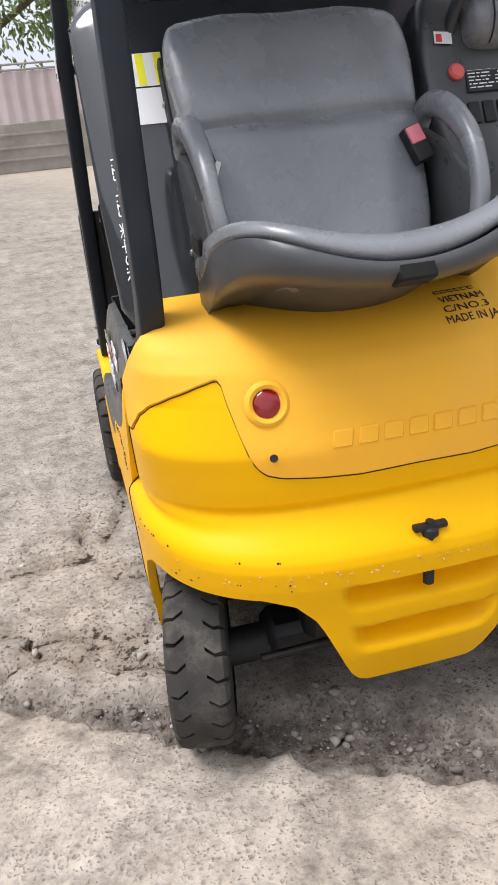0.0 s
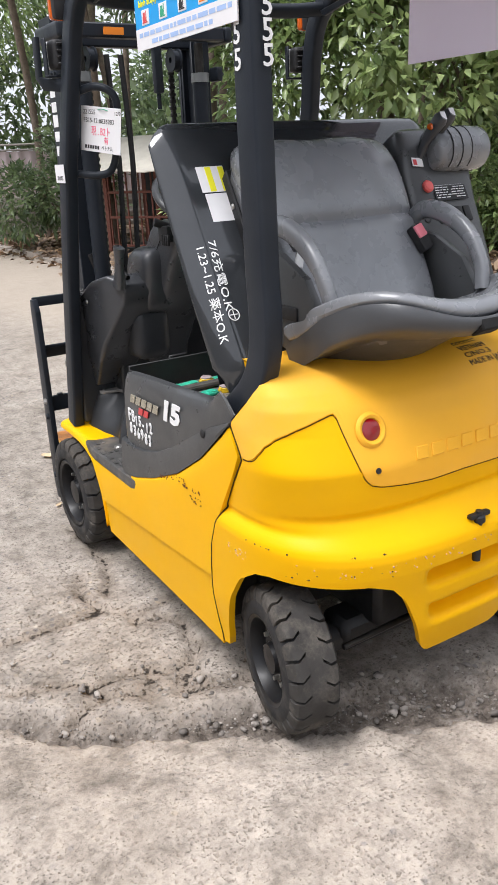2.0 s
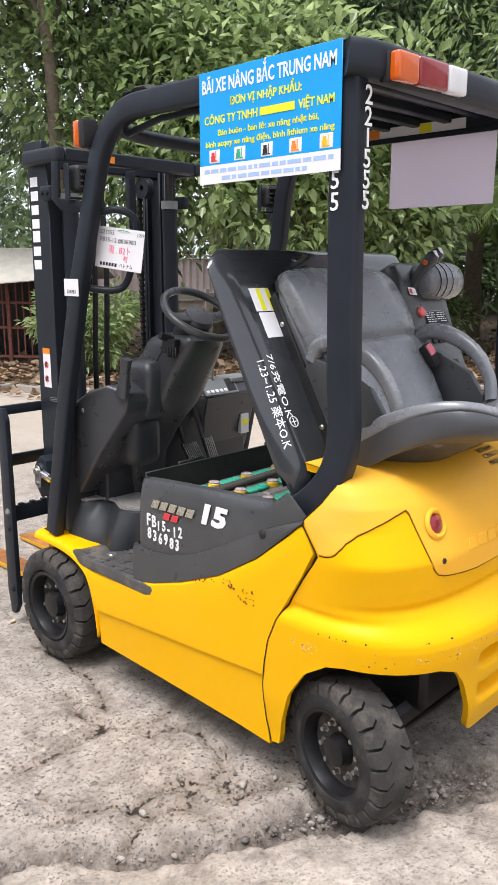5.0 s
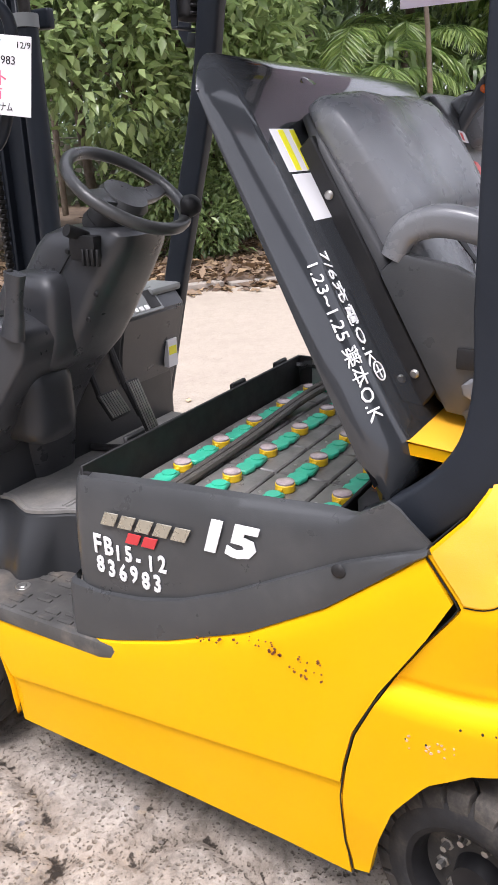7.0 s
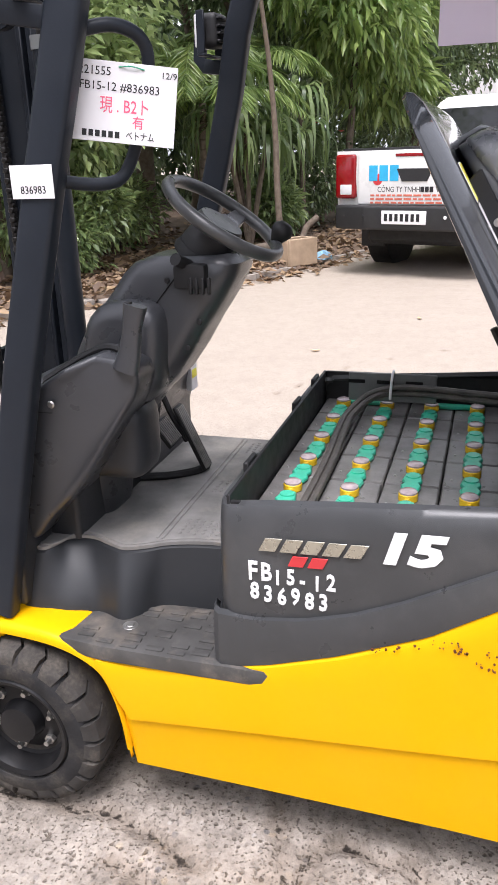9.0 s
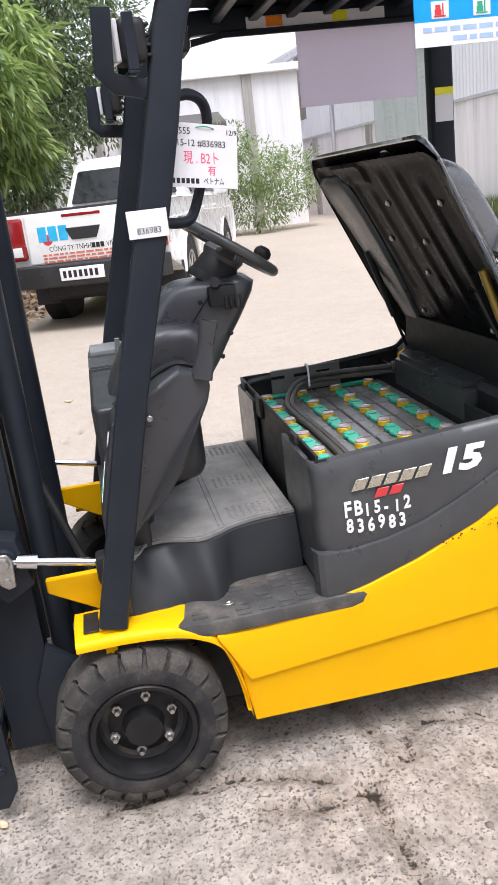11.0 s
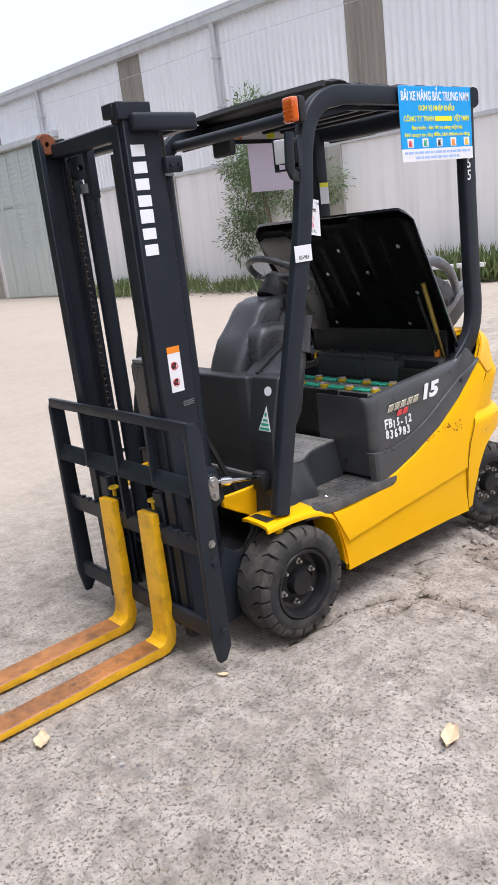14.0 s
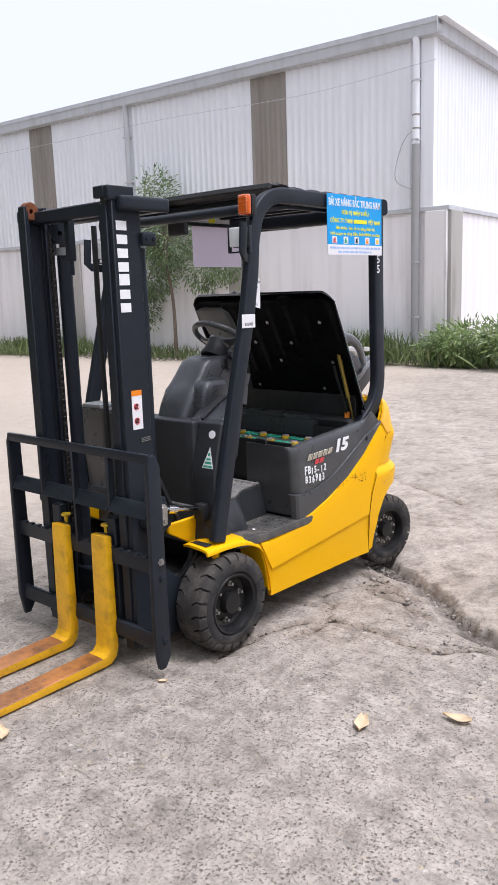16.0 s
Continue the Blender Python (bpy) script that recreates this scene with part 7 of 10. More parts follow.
for x0, x1 in ((-0.275, -0.185), (-0.02, 0.07), (0.29, 0.38)):
    bm = bmesh.new()
    for ix in range(5):
        for iy in range(7):
            lathe(bm, [(0.0, 0.0035), (0.004, 0.003), (0.006, 0.0)], Matrix.Translation((x0 + 0.01 + ix * 0.018 + (0.009 if iy % 2 else 0), 0.255 + iy * 0.019, 0.6425)), 6)
    part("stud_patch", bm, MAT, mat_ob)
for y in (0.398, 0.412, 0.222, 0.236):
    bm = bmesh.new()
    sweep(bm, [(-0.305, y, 0.6435), (0.40, y, 0.6435)], rounded_rect(0.005, 0.006, 0.0015, 1), (0, 0, 1))
    part("mat_ridge", bm, MAT, mat_ob)
bm = bmesh.new()
tube(bm, [(p.x + 0.018, p.y - (0.012 if p.y > 0.6 else 0.0), 0.6435) for p in TOP_EDGE[3:]], 0.0032, 6)
part("mat_border", bm, MAT, mat_ob)
bm = bmesh.new()
prism(bm, [(-0.538, 0.06), (-0.543, 0.12), (-0.543, 0.30), (-0.542, 0.46), (-0.532, 0.56), (-0.515, 0.62), (-0.40, 0.62), (-0.34, 0.55), (-0.33, 0.17), (-0.50, 0.17), (-0.52, 0.10)], 'z', 0.445, 0.486, 0.010, 2)
step_ob = part("entry_step", bm, STEPMAT, truck, "dusty dark plastic entry step with raised grip bars")
for y, xs in ((0.515, (-0.505, -0.480)), (0.462, (-0.520,)), (0.400, (-0.525, -0.500, -0.474, -0.398, -0.373)), (0.338, (-0.522, -0.470, -0.445, -0.400, -0.375)), (0.285, (-0.525, -0.500, -0.420, -0.380, -0.355)), (0.232, (-0.515, -0.490, -0.465, -0.425, -0.400, -0.370))):
    for x in xs:
        bm = bmesh.new()
        box(bm, (x - 0.0075, y - 0.020, 0.484), (x + 0.0075, y + 0.020, 0.4895), 0.0045, 2)
        part("grip_bar", bm, STEPMAT, step_ob)
bm = bmesh.new()
lathe(bm, [(0.0, 0.003), (0.008, 0.003), (0.010, 0.001), (0.018, 0.001), (0.019, 0.0)], Matrix.Translation((-0.448, 0.431, 0.4858)), 16)
part("step_screw", bm, STEEL, step_ob)
# right-hand twin of the step
bm = bmesh.new()
prism(bm, [(0.548, 0.06), (0.552, 0.30), (0.54, 0.60), (0.52, 0.70), (0.40, 0.70), (0.40, 0.17), (0.50, 0.17)], 'z', 0.452, 0.494, 0.008, 2)
part("entry_step", bm, PLASTIC, truck)

# front cowl wall
bm = bmesh.new()
prism(bm, [(-0.335, 0.60), (-0.335, 0.688), (-0.29, 0.70), (0.30, 0.70), (0.44, 0.68), (0.44, 0.60)], 'z', 0.50, 1.035, 0.014, 3)
cowl = part("front_cowl", bm, COWL, truck, "dark plastic front cowl wall")
bm = bmesh.new()
prism(bm, [(0.715, 0.52), (0.715, 0.80), (0.655, 1.03), (0.622, 1.046), (0.640, 0.92), (0.678, 0.78), (0.682, 0.52)], 'x', -0.480, -0.335, 0.010, 3)
corner = part("cowl_corner", bm, COWL, cowl)
bm = bmesh.new()
box(bm, (-0.44, 0.69, 0.595), (-0.375, 0.755, 0.675), 0.015, 2)
part("rod_boot", bm, BLACK, cowl)
# lever console left of the driver
bm = bmesh.new()
prism(bm, [(0.690, 0.668), (0.680, 0.80), (0.652, 1.028), (0.580, 1.068), (0.520, 1.100), (0.445, 1.122), (0.395, 1.108), (0.350, 1.090), (0.342, 1.060), (0.358, 1.020), (0.420, 0.940), (0.486, 0.858), (0.560, 0.785), (0.615, 0.735), (0.645, 0.700), (0.668, 0.668)], 'x', -0.460, -0.262, 0.013, 3)
for v in bm.verts:
    if v.co.y < 0.55:
        v.co.y = 0.55 - (0.55 - v.co.y) * 0.76
    if v.co.x < -0.36:
        v.co.x += 0.080 * smoothstep(0.56, 0.39, v.co.y) + 0.04 * smoothstep(0.92, 0.70, v.co.z)
console = part("lever_console", bm, PLASTIC, truck, "dark plastic console with brake lever", sharp=45)
bm = bmesh.new()
sweep(bm, [(-0.385, 0.415, 1.085), (-0.386, 0.402, 1.125), (-0.387, 0.392, 1.17), (-0.388, 0.384, 1.205), (-0.388, 0.379, 1.226)], rounded_rect(0.030, 0.048, 0.012, 3), (1, 0, 0), scales=[1.2, 1.0, 0.82, 0.95, 1.05])
lever = part("brake_lever", bm, PLASTIC, console, "black hand brake lever")
bm = bmesh.new()
lathe(bm, [(0.0, 0.012), (0.008, 0.010), (0.009, 0.0)], Matrix.Translation((-0.388, 0.395, 1.222)), 12)
part("release_knob", bm, BLACK, lever)
bm = bmesh.new()
tube(bm, smooth_path([(-0.345, 0.425, 1.112), (-0.345, 0.475, 1.124), (-0.345, 0.54, 1.098), (-0.345, 0.64, 1.040)], 5), 0.009, 8)
part("console_rim", bm, BLACK, console)
bm = bmesh.new()
lathe(bm, [(0.0, 0.003), (0.006, 0.003), (0.009, 0.0)], turn_to((-1, 0, 0), (-0.4595, 0.562, 1.022)), 12)
part("console_screw", bm, STEEL, console)
bm = bmesh.new()
tube(bm, [(-0.4605, 0.56, 1.004), (-0.4605, 0.645, 1.003)], 0.0013, 5)
part("console_seam", bm, GAP, console)
bm = bmesh.new()
rings = []
for x, k in ((-0.20, 1.0), (-0.250, 1.0), (-0.272, 0.96), (-0.288, 0.86), (-0.294, 0.70)):
    rings.append([(x, 0.478 + 0.098 * k * math.copysign(abs(math.cos(a)) ** 0.6, math.cos(a)) - 0.02 * math.sin(a), 1.085 + 0.125 * k * math.copysign(abs(math.sin(a)) ** 0.6, math.sin(a))) for a in [2 * math.pi * q / 28 for q in range(28)]])
loft(bm, rings)
part("column_boss", bm, PLASTIC, truck, "rounded shoulder of the column cover", sharp=60)
bm = bmesh.new()
box(bm, (-0.335, 0.420, 0.792), (-0.185, 0.66, 0.990), 0.060, 5)
part("column_duct", bm, COWL, truck, "dark plastic duct under the steering column")

# steering column and wheel
bm = bmesh.new()
rings = []
for z, y0, y1, hx in ((0.62, 0.585, 0.69, 0.085), (0.80, 0.555, 0.70, 0.090), (0.90, 0.490, 0.69, 0.095), (0.96, 0.440, 0.68, 0.098), (1.02, 0.378, 0.655, 0.102), (1.08, 0.335, 0.630, 0.104), (1.15, 0.292, 0.592, 0.104), (1.18, 0.270, 0.560, 0.102), (1.22, 0.244, 0.525, 0.100), (1.26, 0.220, 0.496, 0.097), (1.285, 0.212, 0.470, 0.092), (1.302, 0.232, 0.425, 0.080)):
    r = 0.05
    ring = []
    for cx, cy, a0 in ((hx - r, y1 - r, 0), (-hx + r, y1 - r, 90), (-hx + r, y0 + r, 180), (hx - r, y0 + r, 270)):
        for k in range(5):
            a = radians(a0 + 22.5 * k)
            ring.append((-0.130 + cx + r * math.cos(a), cy + r * math.sin(a), z))
    rings.append(ring)
loft(bm, rings)
column = part("steering_column", bm, PLASTIC, truck, "dark grey moulded steering column cover", sharp=50)
bm = bmesh.new()
tube(bm, [(-0.2315, 0.335, 1.276), (-0.2325, 0.372, 1.235), (-0.2355, 0.43, 1.165), (-0.2355, 0.483, 1.093), (-0.2335, 0.505, 1.04)], 0.0016, 5)
part("moulding_seam", bm, GAP, column)
for y, z in ((0.372, 1.252), (0.50, 1.14), (0.30, 1.16), (0.33, 1.10)):
    bm = bmesh.new()
    lathe(bm, [(0.0, 0.003), (0.005, 0.003), (0.007, 0.0)], turn_to((-1, 0, 0), (-0.2305, y, z)), 10)
    part("cover_screw", bm, BLACK, column)
WHEEL_N = Vector((0, -0.57, 0.82)).normalized()
WHEEL_C = Vector((-0.131, 0.272, 1.368))
wm = turn_to(WHEEL_N, WHEEL_C)
bm = bmesh.new()
lathe(bm, [(0.058, -0.085), (0.062, -0.08), (0.060, -0.06), (0.055, -0.035), (0.050, -0.02)], wm, 24)
lathe(bm, [(0.066, -0.10), (0.068, -0.09), (0.063, -0.075)], wm, 24)
part("column_boot", bm, BLACK, column)
bm = bmesh.new()
ring_pts = [[wm @ Vector(((0.142 + 0.0145 * math.cos(b)) * math.cos(a), (0.142 + 0.0145 * math.cos(b)) * math.sin(a), 0.0145 * math.sin(b) + 0.012))
             for b in [2 * math.pi * j / 10 for j in range(10)]] for a in [2 * math.pi * k / 48 for k in range(49)]]
loft(bm, ring_pts, True, False)
bmesh.ops.remove_doubles(bm, verts=bm.verts, dist=1e-5)
sw = part("steering_wheel", bm, PANEL, truck, "black two-spoke steering wheel with spinner knob", sharp=60)
bm = bmesh.new()
lathe(bm, [(0.052, -0.035), (0.060, -0.012), (0.052, 0.004), (0.0, 0.008)], wm, 24)
for a in (0.0, math.pi * 0.97):
    d = Vector((math.cos(a), math.sin(a), 0))
    sweep(bm, [wm @ (d * 0.03 + Vector((0, 0, -0.01))), wm @ (d * 0.10 + Vector((0, 0, -0.006))), wm @ (d * 0.140 + Vector((0, 0, 0.010)))], rounded_rect(0.052, 0.018, 0.006, 2), wm.to_3x3() @ Vector((-math.sin(a), math.cos(a), 0)), scales=[1.2, 0.85, 0.6])
part("spokes", bm, PANEL, sw)
bm = bmesh.new()
lathe(bm, [(0.0, 0.052), (0.014, 0.050), (0.024, 0.040), (0.026, 0.028), (0.019, 0.014), (0.012, 0.0)], wm @ Matrix.Translation((0.082, -0.114, 0.015)), 18)
part("spinner_knob", bm, BLACK, sw, "round black spinner knob")
bm = bmesh.new()
tube(bm, [(-0.215, 0.322, 1.282), (-0.254, 0.330, 1.298), (-0.268, 0.333, 1.303)], 0.014, 10)
box(bm, (-0.250, 0.275, 1.235), (-0.215, 0.350, 1.290), 0.01, 2)
part("direction_switch", bm, BLACK, column)
for k in range(4):
    bm = bmesh.new()
    box(bm, (-0.256, 0.262 + 0.014 * k, 1.225), (-0.245, 0.269 + 0.014 * k, 1.262), 0.002)
    part("switch_rib", bm, BLACK, column)

# instrument pod and pedals
bm = bmesh.new()
rings = []
for z, y0, y1, x0, x1 in ((0.62, 0.645, 0.698, 0.18, 0.455), (0.76, 0.605, 0.698, 0.16, 0.470), (0.90, 0.575, 0.698, 0.14, 0.480), (1.00, 0.552, 0.698, 0.14, 0.484), (1.048, 0.585, 0.698, 0.15, 0.480)):
    rings.append([(x0, y0 + 0.02, z), (x0 + 0.02, y0, z), (x1 - 0.02, y0, z), (x1, y0 + 0.02, z), (x1, y1, z), (x0, y1, z)])
loft(bm, rings)
bmesh.ops.bevel(bm, geom=[e for e in bm.edges], offset=0.006, segments=2, affect='EDGES')
pod = part("instrument_pod", bm, PLASTIC, truck, "dark plastic instrument pod with grey key pad")
pm = facing((0.155, 0.552, 1.000), (1, 0, 0), (0, 0.62, 0.80))
bm = bmesh.new()
plate(bm, pm, 0.0, 0.002, 0.20, 0.085, 0.006, 0, 0.002)
pad = part("key_pad", bm, GREYPAINT, pod, "pale grey control panel")
for k in range(5):
    bm = bmesh.new()
    plate(bm, pm, 0.012 + 0.026 * k, 0.012, 0.030 + 0.026 * k, 0.028, 0.009, 0, 0.002)
    part("key", bm, WHITE, pad)
bm = bmesh.new()
plate(bm, pm, 0.14, 0.012, 0.19, 0.075, 0.008, 0, 0.002)
part("display", bm, BLACK, pad)
bm = bmesh.new()
tube(bm, [(0.235, 0.60, 1.04), (0.233, 0.598, 1.07), (0.23, 0.595, 1.115)], 0.008, 8)
part("gear_stalk", bm, GREYPAINT, pod)
bm = bmesh.new()
box(bm, (0.33, 0.572, 1.042), (0.482, 0.69, 1.066), 0.012, 2)
part("pod_lid", bm, GREYPAINT, pod)
bm = bmesh.new()
box(bm, (0.385, 0.5705, 0.805), (0.435, 0.5905, 0.895), 0.001)
part("warning_label", bm, PAPER, pod)
bm = bmesh.new()
box(bm, (0.390, 0.5695, 0.845), (0.430, 0.5725, 0.872), 0.0005)
part("label_stripe", bm, SIGNYEL, pod)

def pedal(x, y0, z0, y1, z1, w, name, label):
    d = Vector((0, y1 - y0, z1 - z0))
    m = facing((x - w / 2, y0, z0), (1, 0, 0), d)
    bm = bmesh.new()
    plate(bm, m, 0, 0, w, d.length, 0.012, 0, 0.003)
    ob = part(name, bm, BLACK, truck, label)
    n = int(w / 0.009)
    for k in range(n):
        bm = bmesh.new()
        plate(bm, m, 0.004 + k * w / n, 0.006, 0.008 + k * w / n, d.length - 0.006, 0.0165, 0, 0.001)
        part("pedal_rib", bm, MAT, ob)
    bm = bmesh.new()
    tube(bm, [(x, (y0 + y1) / 2 + 0.01, (z0 + z1) / 2 - 0.01), (x, y1 + 0.015, z1 - 0.02), (x, y1 + 0.07, z1 + 0.12)], 0.009, 8)
    part("pedal_arm", bm, BLACK, ob)


pedal(0.125, 0.440, 0.650, 0.525, 0.838, 0.050, "accelerator_pedal", "ribbed black accelerator pedal")
pedal(0.040, 0.498, 0.752, 0.548, 0.818, 0.080, "brake_pedal", "studded black brake pedal")
bm = bmesh.new()
tube(bm, smooth_path([(0.02, 0.60, 0.655), (0.05, 0.53, 0.652), (0.10, 0.465, 0.652), (0.15, 0.445, 0.652)], 4), 0.012, 8)
part("pedal_base", bm, BLACK, truck)

# ---- tipped hood with the seat on it ----
HINGE = Vector((0, -0.455, 0.915))
ALONG = Vector((0, 0.484, 0.875)).normalized()
OUT = Vector((0, -0.875, 0.484)).normalized()


def hp(x, e, n):
    """A place on the hood: across, up along it from the hinge, and out from its underside."""
    return HINGE + Vector((x, 0, 0)) + ALONG * e + OUT * n


HM = Matrix.Translation(HINGE) @ Matrix((Vector((1, 0, 0)), ALONG, OUT)).transposed().to_4x4()

# the shell: a shallow pan, open towards the battery
HW, HL = 0.508, 0.742


def hood_rim(e):
    """Where the lower rim of the hood runs: it stands nearer to the outer face towards the top."""
    return 0.030 + 0.048 * max(0.0, e)


bm = bmesh.new()
rows = []
for e, out in ((-0.022, 0.0), (-0.020, 0.35), (-0.008, 0.72), (0.02, 0.92), (0.06, 1.0), (0.30, 1.0), (0.60, 1.0), (0.68, 0.97), (HL - 0.030, 0.86), (HL - 0.010, 0.62), (HL - 0.002, 0.30), (HL - 0.006, 0.0)):
    row = []
    side = [(-1.0, 0.0), (-0.998, 0.14), (-0.988, 0.28), (-0.96, 0.50), (-0.92, 0.76), (-0.885, 0.945), (-0.870, 0.99), (-0.85, 1.0), (-0.5, 1.0), (-0.15, 1.0)]
    for x, f in side + [(-x, f) for x, f in side[::-1]]:
        lo = hood_rim(e)
        nn = lo + (0.097 - lo) * out * f
        ee = e - 0.060 * max(0.0, (abs(x) - 0.82) / 0.18) ** 2.5 * smoothstep(0.60, HL, e)
        row.append(hp(x * HW * (1 - 0.07 * (1 - smoothstep(-0.022, 0.09, e))), ee, nn))
    rows.append(row)
grid(bm, rows)
outward(bm, hp(0, 0.35, 0.0))
hood = part("battery_hood", bm, HOOD, truck, "glossy dark grey battery hood standing open", sharp=55)
thicken(hood, 0.006)
hood.data.materials.append(HOOD_UNDER)
hood.modifiers[-1].material_offset = 1
# underside liner with pressed ribs
bm = bmesh.new()
rows = []
for i in range(61):
    e = 0.012 + (HL - 0.055) * i / 60
    row = []
    for k in range(73):
        x = -HW + 0.012 + (2 * HW - 0.024) * k / 72
        cut = 0.060 * max(0.0, (abs(x) / HW - 0.82) / 0.18) ** 2.5
        rim = min(1.0, (e - 0.012) / 0.03, (HL - 0.043 - cut - e) / 0.03, (HW - 0.012 - abs(x)) / 0.08)
        n = hood_rim(e) + 0.003 + (0.080 - hood_rim(e)) * 0.75 * smoothstep(0, 1, max(0, rim))
        for cx, w, e0, e1 in ((-0.30, 0.028, 0.12, 0.62), (-0.18, 0.024, 0.16, 0.66), (-0.06, 0.03, 0.2, 0.66), (0.08, 0.028, 0.10, 0.60), (0.20, 0.024, 0.2, 0.66), (0.32, 0.028, 0.12, 0.62)):
            n -= 0.0055 * (1 - smoothstep(w * 0.4, w * 1.2, abs(x - cx))) * smoothstep(e0, e0 + 0.03, e) * (1 - smoothstep(e1 - 0.03, e1, e))
        if 0.05 < x < 0.30 and 0.62 < e < 0.69:
            n -= 0.008
        row.append(hp(x, e - cut * smoothstep(0.60, HL, e), n))
    rows.append(row)
grid(bm, rows)
if sum(f.normal.dot(OUT) for f in bm.faces) > 0:
    bmesh.ops.reverse_faces(bm, faces=bm.faces)
liner = part("underside_liner", bm, HOOD_UNDER, hood, "glossy black ribbed underside", sharp=50)
for x, e in ((-0.36, 0.30), (-0.36, 0.55), (0.0, 0.30), (0.0, 0.55), (0.36, 0.30), (0.36, 0.55), (-0.12, 0.42), (0.14, 0.42), (-0.24, 0.12), (0.24, 0.12)):
    bm = bmesh.new()
    lathe(bm, [(0.0, 0.006), (0.005, 0.006), (0.006, 0.003), (0.010, 0.002), (0.010, 0.0)], turn_to(-OUT, hp(x, e, hood_rim(e) + (0.080 - hood_rim(e)) * 0.75 + 0.001)), 10)
    part("liner_bolt", bm, STEEL, liner)
# raised panel on the outer face, and the hand notch
bm = bmesh.new()
rows = []
for e, n in ((0.05, 0.086), (0.052, 0.094), (0.66, 0.096), (0.675, 0.094), (0.68, 0.086)):
    rows.append([hp(x, e, n + d) for x, d in ((-0.355, -0.010), (-0.350, 0.0), (-0.1, 0.002), (0.2, 0.002), (0.44, 0.0), (0.445, -0.010))])
grid(bm, rows)
outward(bm, hp(0, 0.35, 0.0))
part("outer_panel", bm, HOOD, hood, sharp=40)
bm = bmesh.new()
lathe(bm, [(0.0, 0.013), (0.045, 0.012), (0.058, 0.006), (0.062, 0.0)], HM @ Matrix.Translation((-0.17, 0.665, 0.083)) @ Matrix.Diagonal((1.1, 0.75, 1, 1)), 24)
part("latch_cup", bm, HOOD, hood)
# seat rail along the outer face
for x in (-0.335, 0.11):
    bm = bmesh.new()
    prism(bm, [(0.08, 0.092), (0.56, 0.092), (0.57, 0.125), (0.10, 0.130)], 'x', x, x + 0.03, 0.003)
    bmesh.ops.transform(bm, verts=bm.verts, matrix=HM @ Matrix(((1, 0, 0, 0), (0, 1, 0, 0), (0, 0, 1, 0), (0, 0, 0, 1))))
    rail_ob = part("seat_rail", bm, BLACK, hood)
    for e in (0.14, 0.47):
        bm = bmesh.new()
        lathe(bm, [(0.0, 0.005), (0.005, 0.005), (0.008, 0.002), (0.008, 0.0)], turn_to((-1, 0, 0), hp(x - 0.001, e, 0.110)), 10)
        part("rail_bolt", bm, STEEL, rail_ob)

# ---- seat: the cushion stands upright on the tipped hood, the backrest juts out over the counterweight ----
seat = new("seat")
seat.parent = truck
seat["label"] = "dark grey vinyl seat with hip restraints"
SX = -0.060


def pad_rings(sections):
    """Rounded cushion sections: each gives e, half width, inner n, outer n and dish depth."""
    rings = []
    for e, hw, n0, n1, dish in sections:
        ring = []
        hw *= 1.13
        m = 44
        for k in range(m):
            a = 2 * math.pi * k / m
            c, s = math.cos(a), math.sin(a)
            x = hw * math.copysign(abs(c) ** 0.45, c)
            v = math.copysign(abs(s) ** 0.55, s)
            n = (n0 + n1) / 2 + (n1 - n0) / 2 * v
            if v > 0:
                n -= dish * (1 - (x / hw) ** 2) * v
                n += 0.012 * math.sin(math.pi * min(1.0, abs(x) / hw)) ** 2 * v
                n -= 0.016 * math.exp(-((x - 0.02) / 0.018) ** 2) * (1 - smoothstep(0.16, 0.29, e)) * v
                n += 0.010 * (math.exp(-((x - 0.11) / 0.06) ** 2) + math.exp(-((x + 0.08) / 0.06) ** 2)) * smoothstep(0.36, 0.30, e) * v
            ring.append(hp(SX + x, e, n))
        rings.append(ring)
    return rings


bm = bmesh.new()
loft(bm, pad_rings([(0.055, 0.13, 0.17, 0.21, 0.0), (0.062, 0.18, 0.15, 0.225, 0.01), (0.09, 0.205, 0.135, 0.235, 0.022), (0.17, 0.215, 0.125, 0.232, 0.030), (0.27, 0.222, 0.12, 0.228, 0.030),
                    (0.335, 0.228, 0.12, 0.228, 0.022), (0.352, 0.229, 0.12, 0.222, 0.018), (0.362, 0.229, 0.12, 0.205, 0.014), (0.372, 0.230, 0.12, 0.221, 0.012), (0.392, 0.232, 0.12, 0.227, 0.010), (0.48, 0.240, 0.118, 0.222, 0.010), (0.55, 0.240, 0.115, 0.213, 0.006),
                    (0.596, 0.232, 0.112, 0.197, 0.0), (0.620, 0.214, 0.112, 0.172, 0.0), (0.632, 0.185, 0.118, 0.145, 0.0)]))
cushion = part("seat_cushion", bm, VINYL, seat, sharp=80)
cm = cushion.modifiers.new("soft", 'SUBSURF')
cm.levels = cm.render_levels = 1
bm = bmesh.new()
loft(bm, pad_rings([(0.05, 0.20, 0.105, 0.165, 0), (0.08, 0.225, 0.10, 0.17, 0), (0.30, 0.235, 0.10, 0.165, 0), (0.54, 0.238, 0.10, 0.15, 0), (0.61, 0.21, 0.10, 0.13, 0), (0.625, 0.16, 0.10, 0.125, 0)]))
part("cushion_shell", bm, SHELL, seat, sharp=60)
# backrest: a curved lobe, its face turned up and forward now
BXC, BHW = -0.060, 0.290


def lobe(u):
    """The backrest's outline at u, from -1 (left end) to 1: how far it juts out, and the height of its rim."""
    a = abs(u)
    reach = 0.30 + 0.278 * max(0.0, 1 - a ** 6) ** 0.5
    rim = -0.004 + 0.100 * a ** 2.1
    return reach, rim


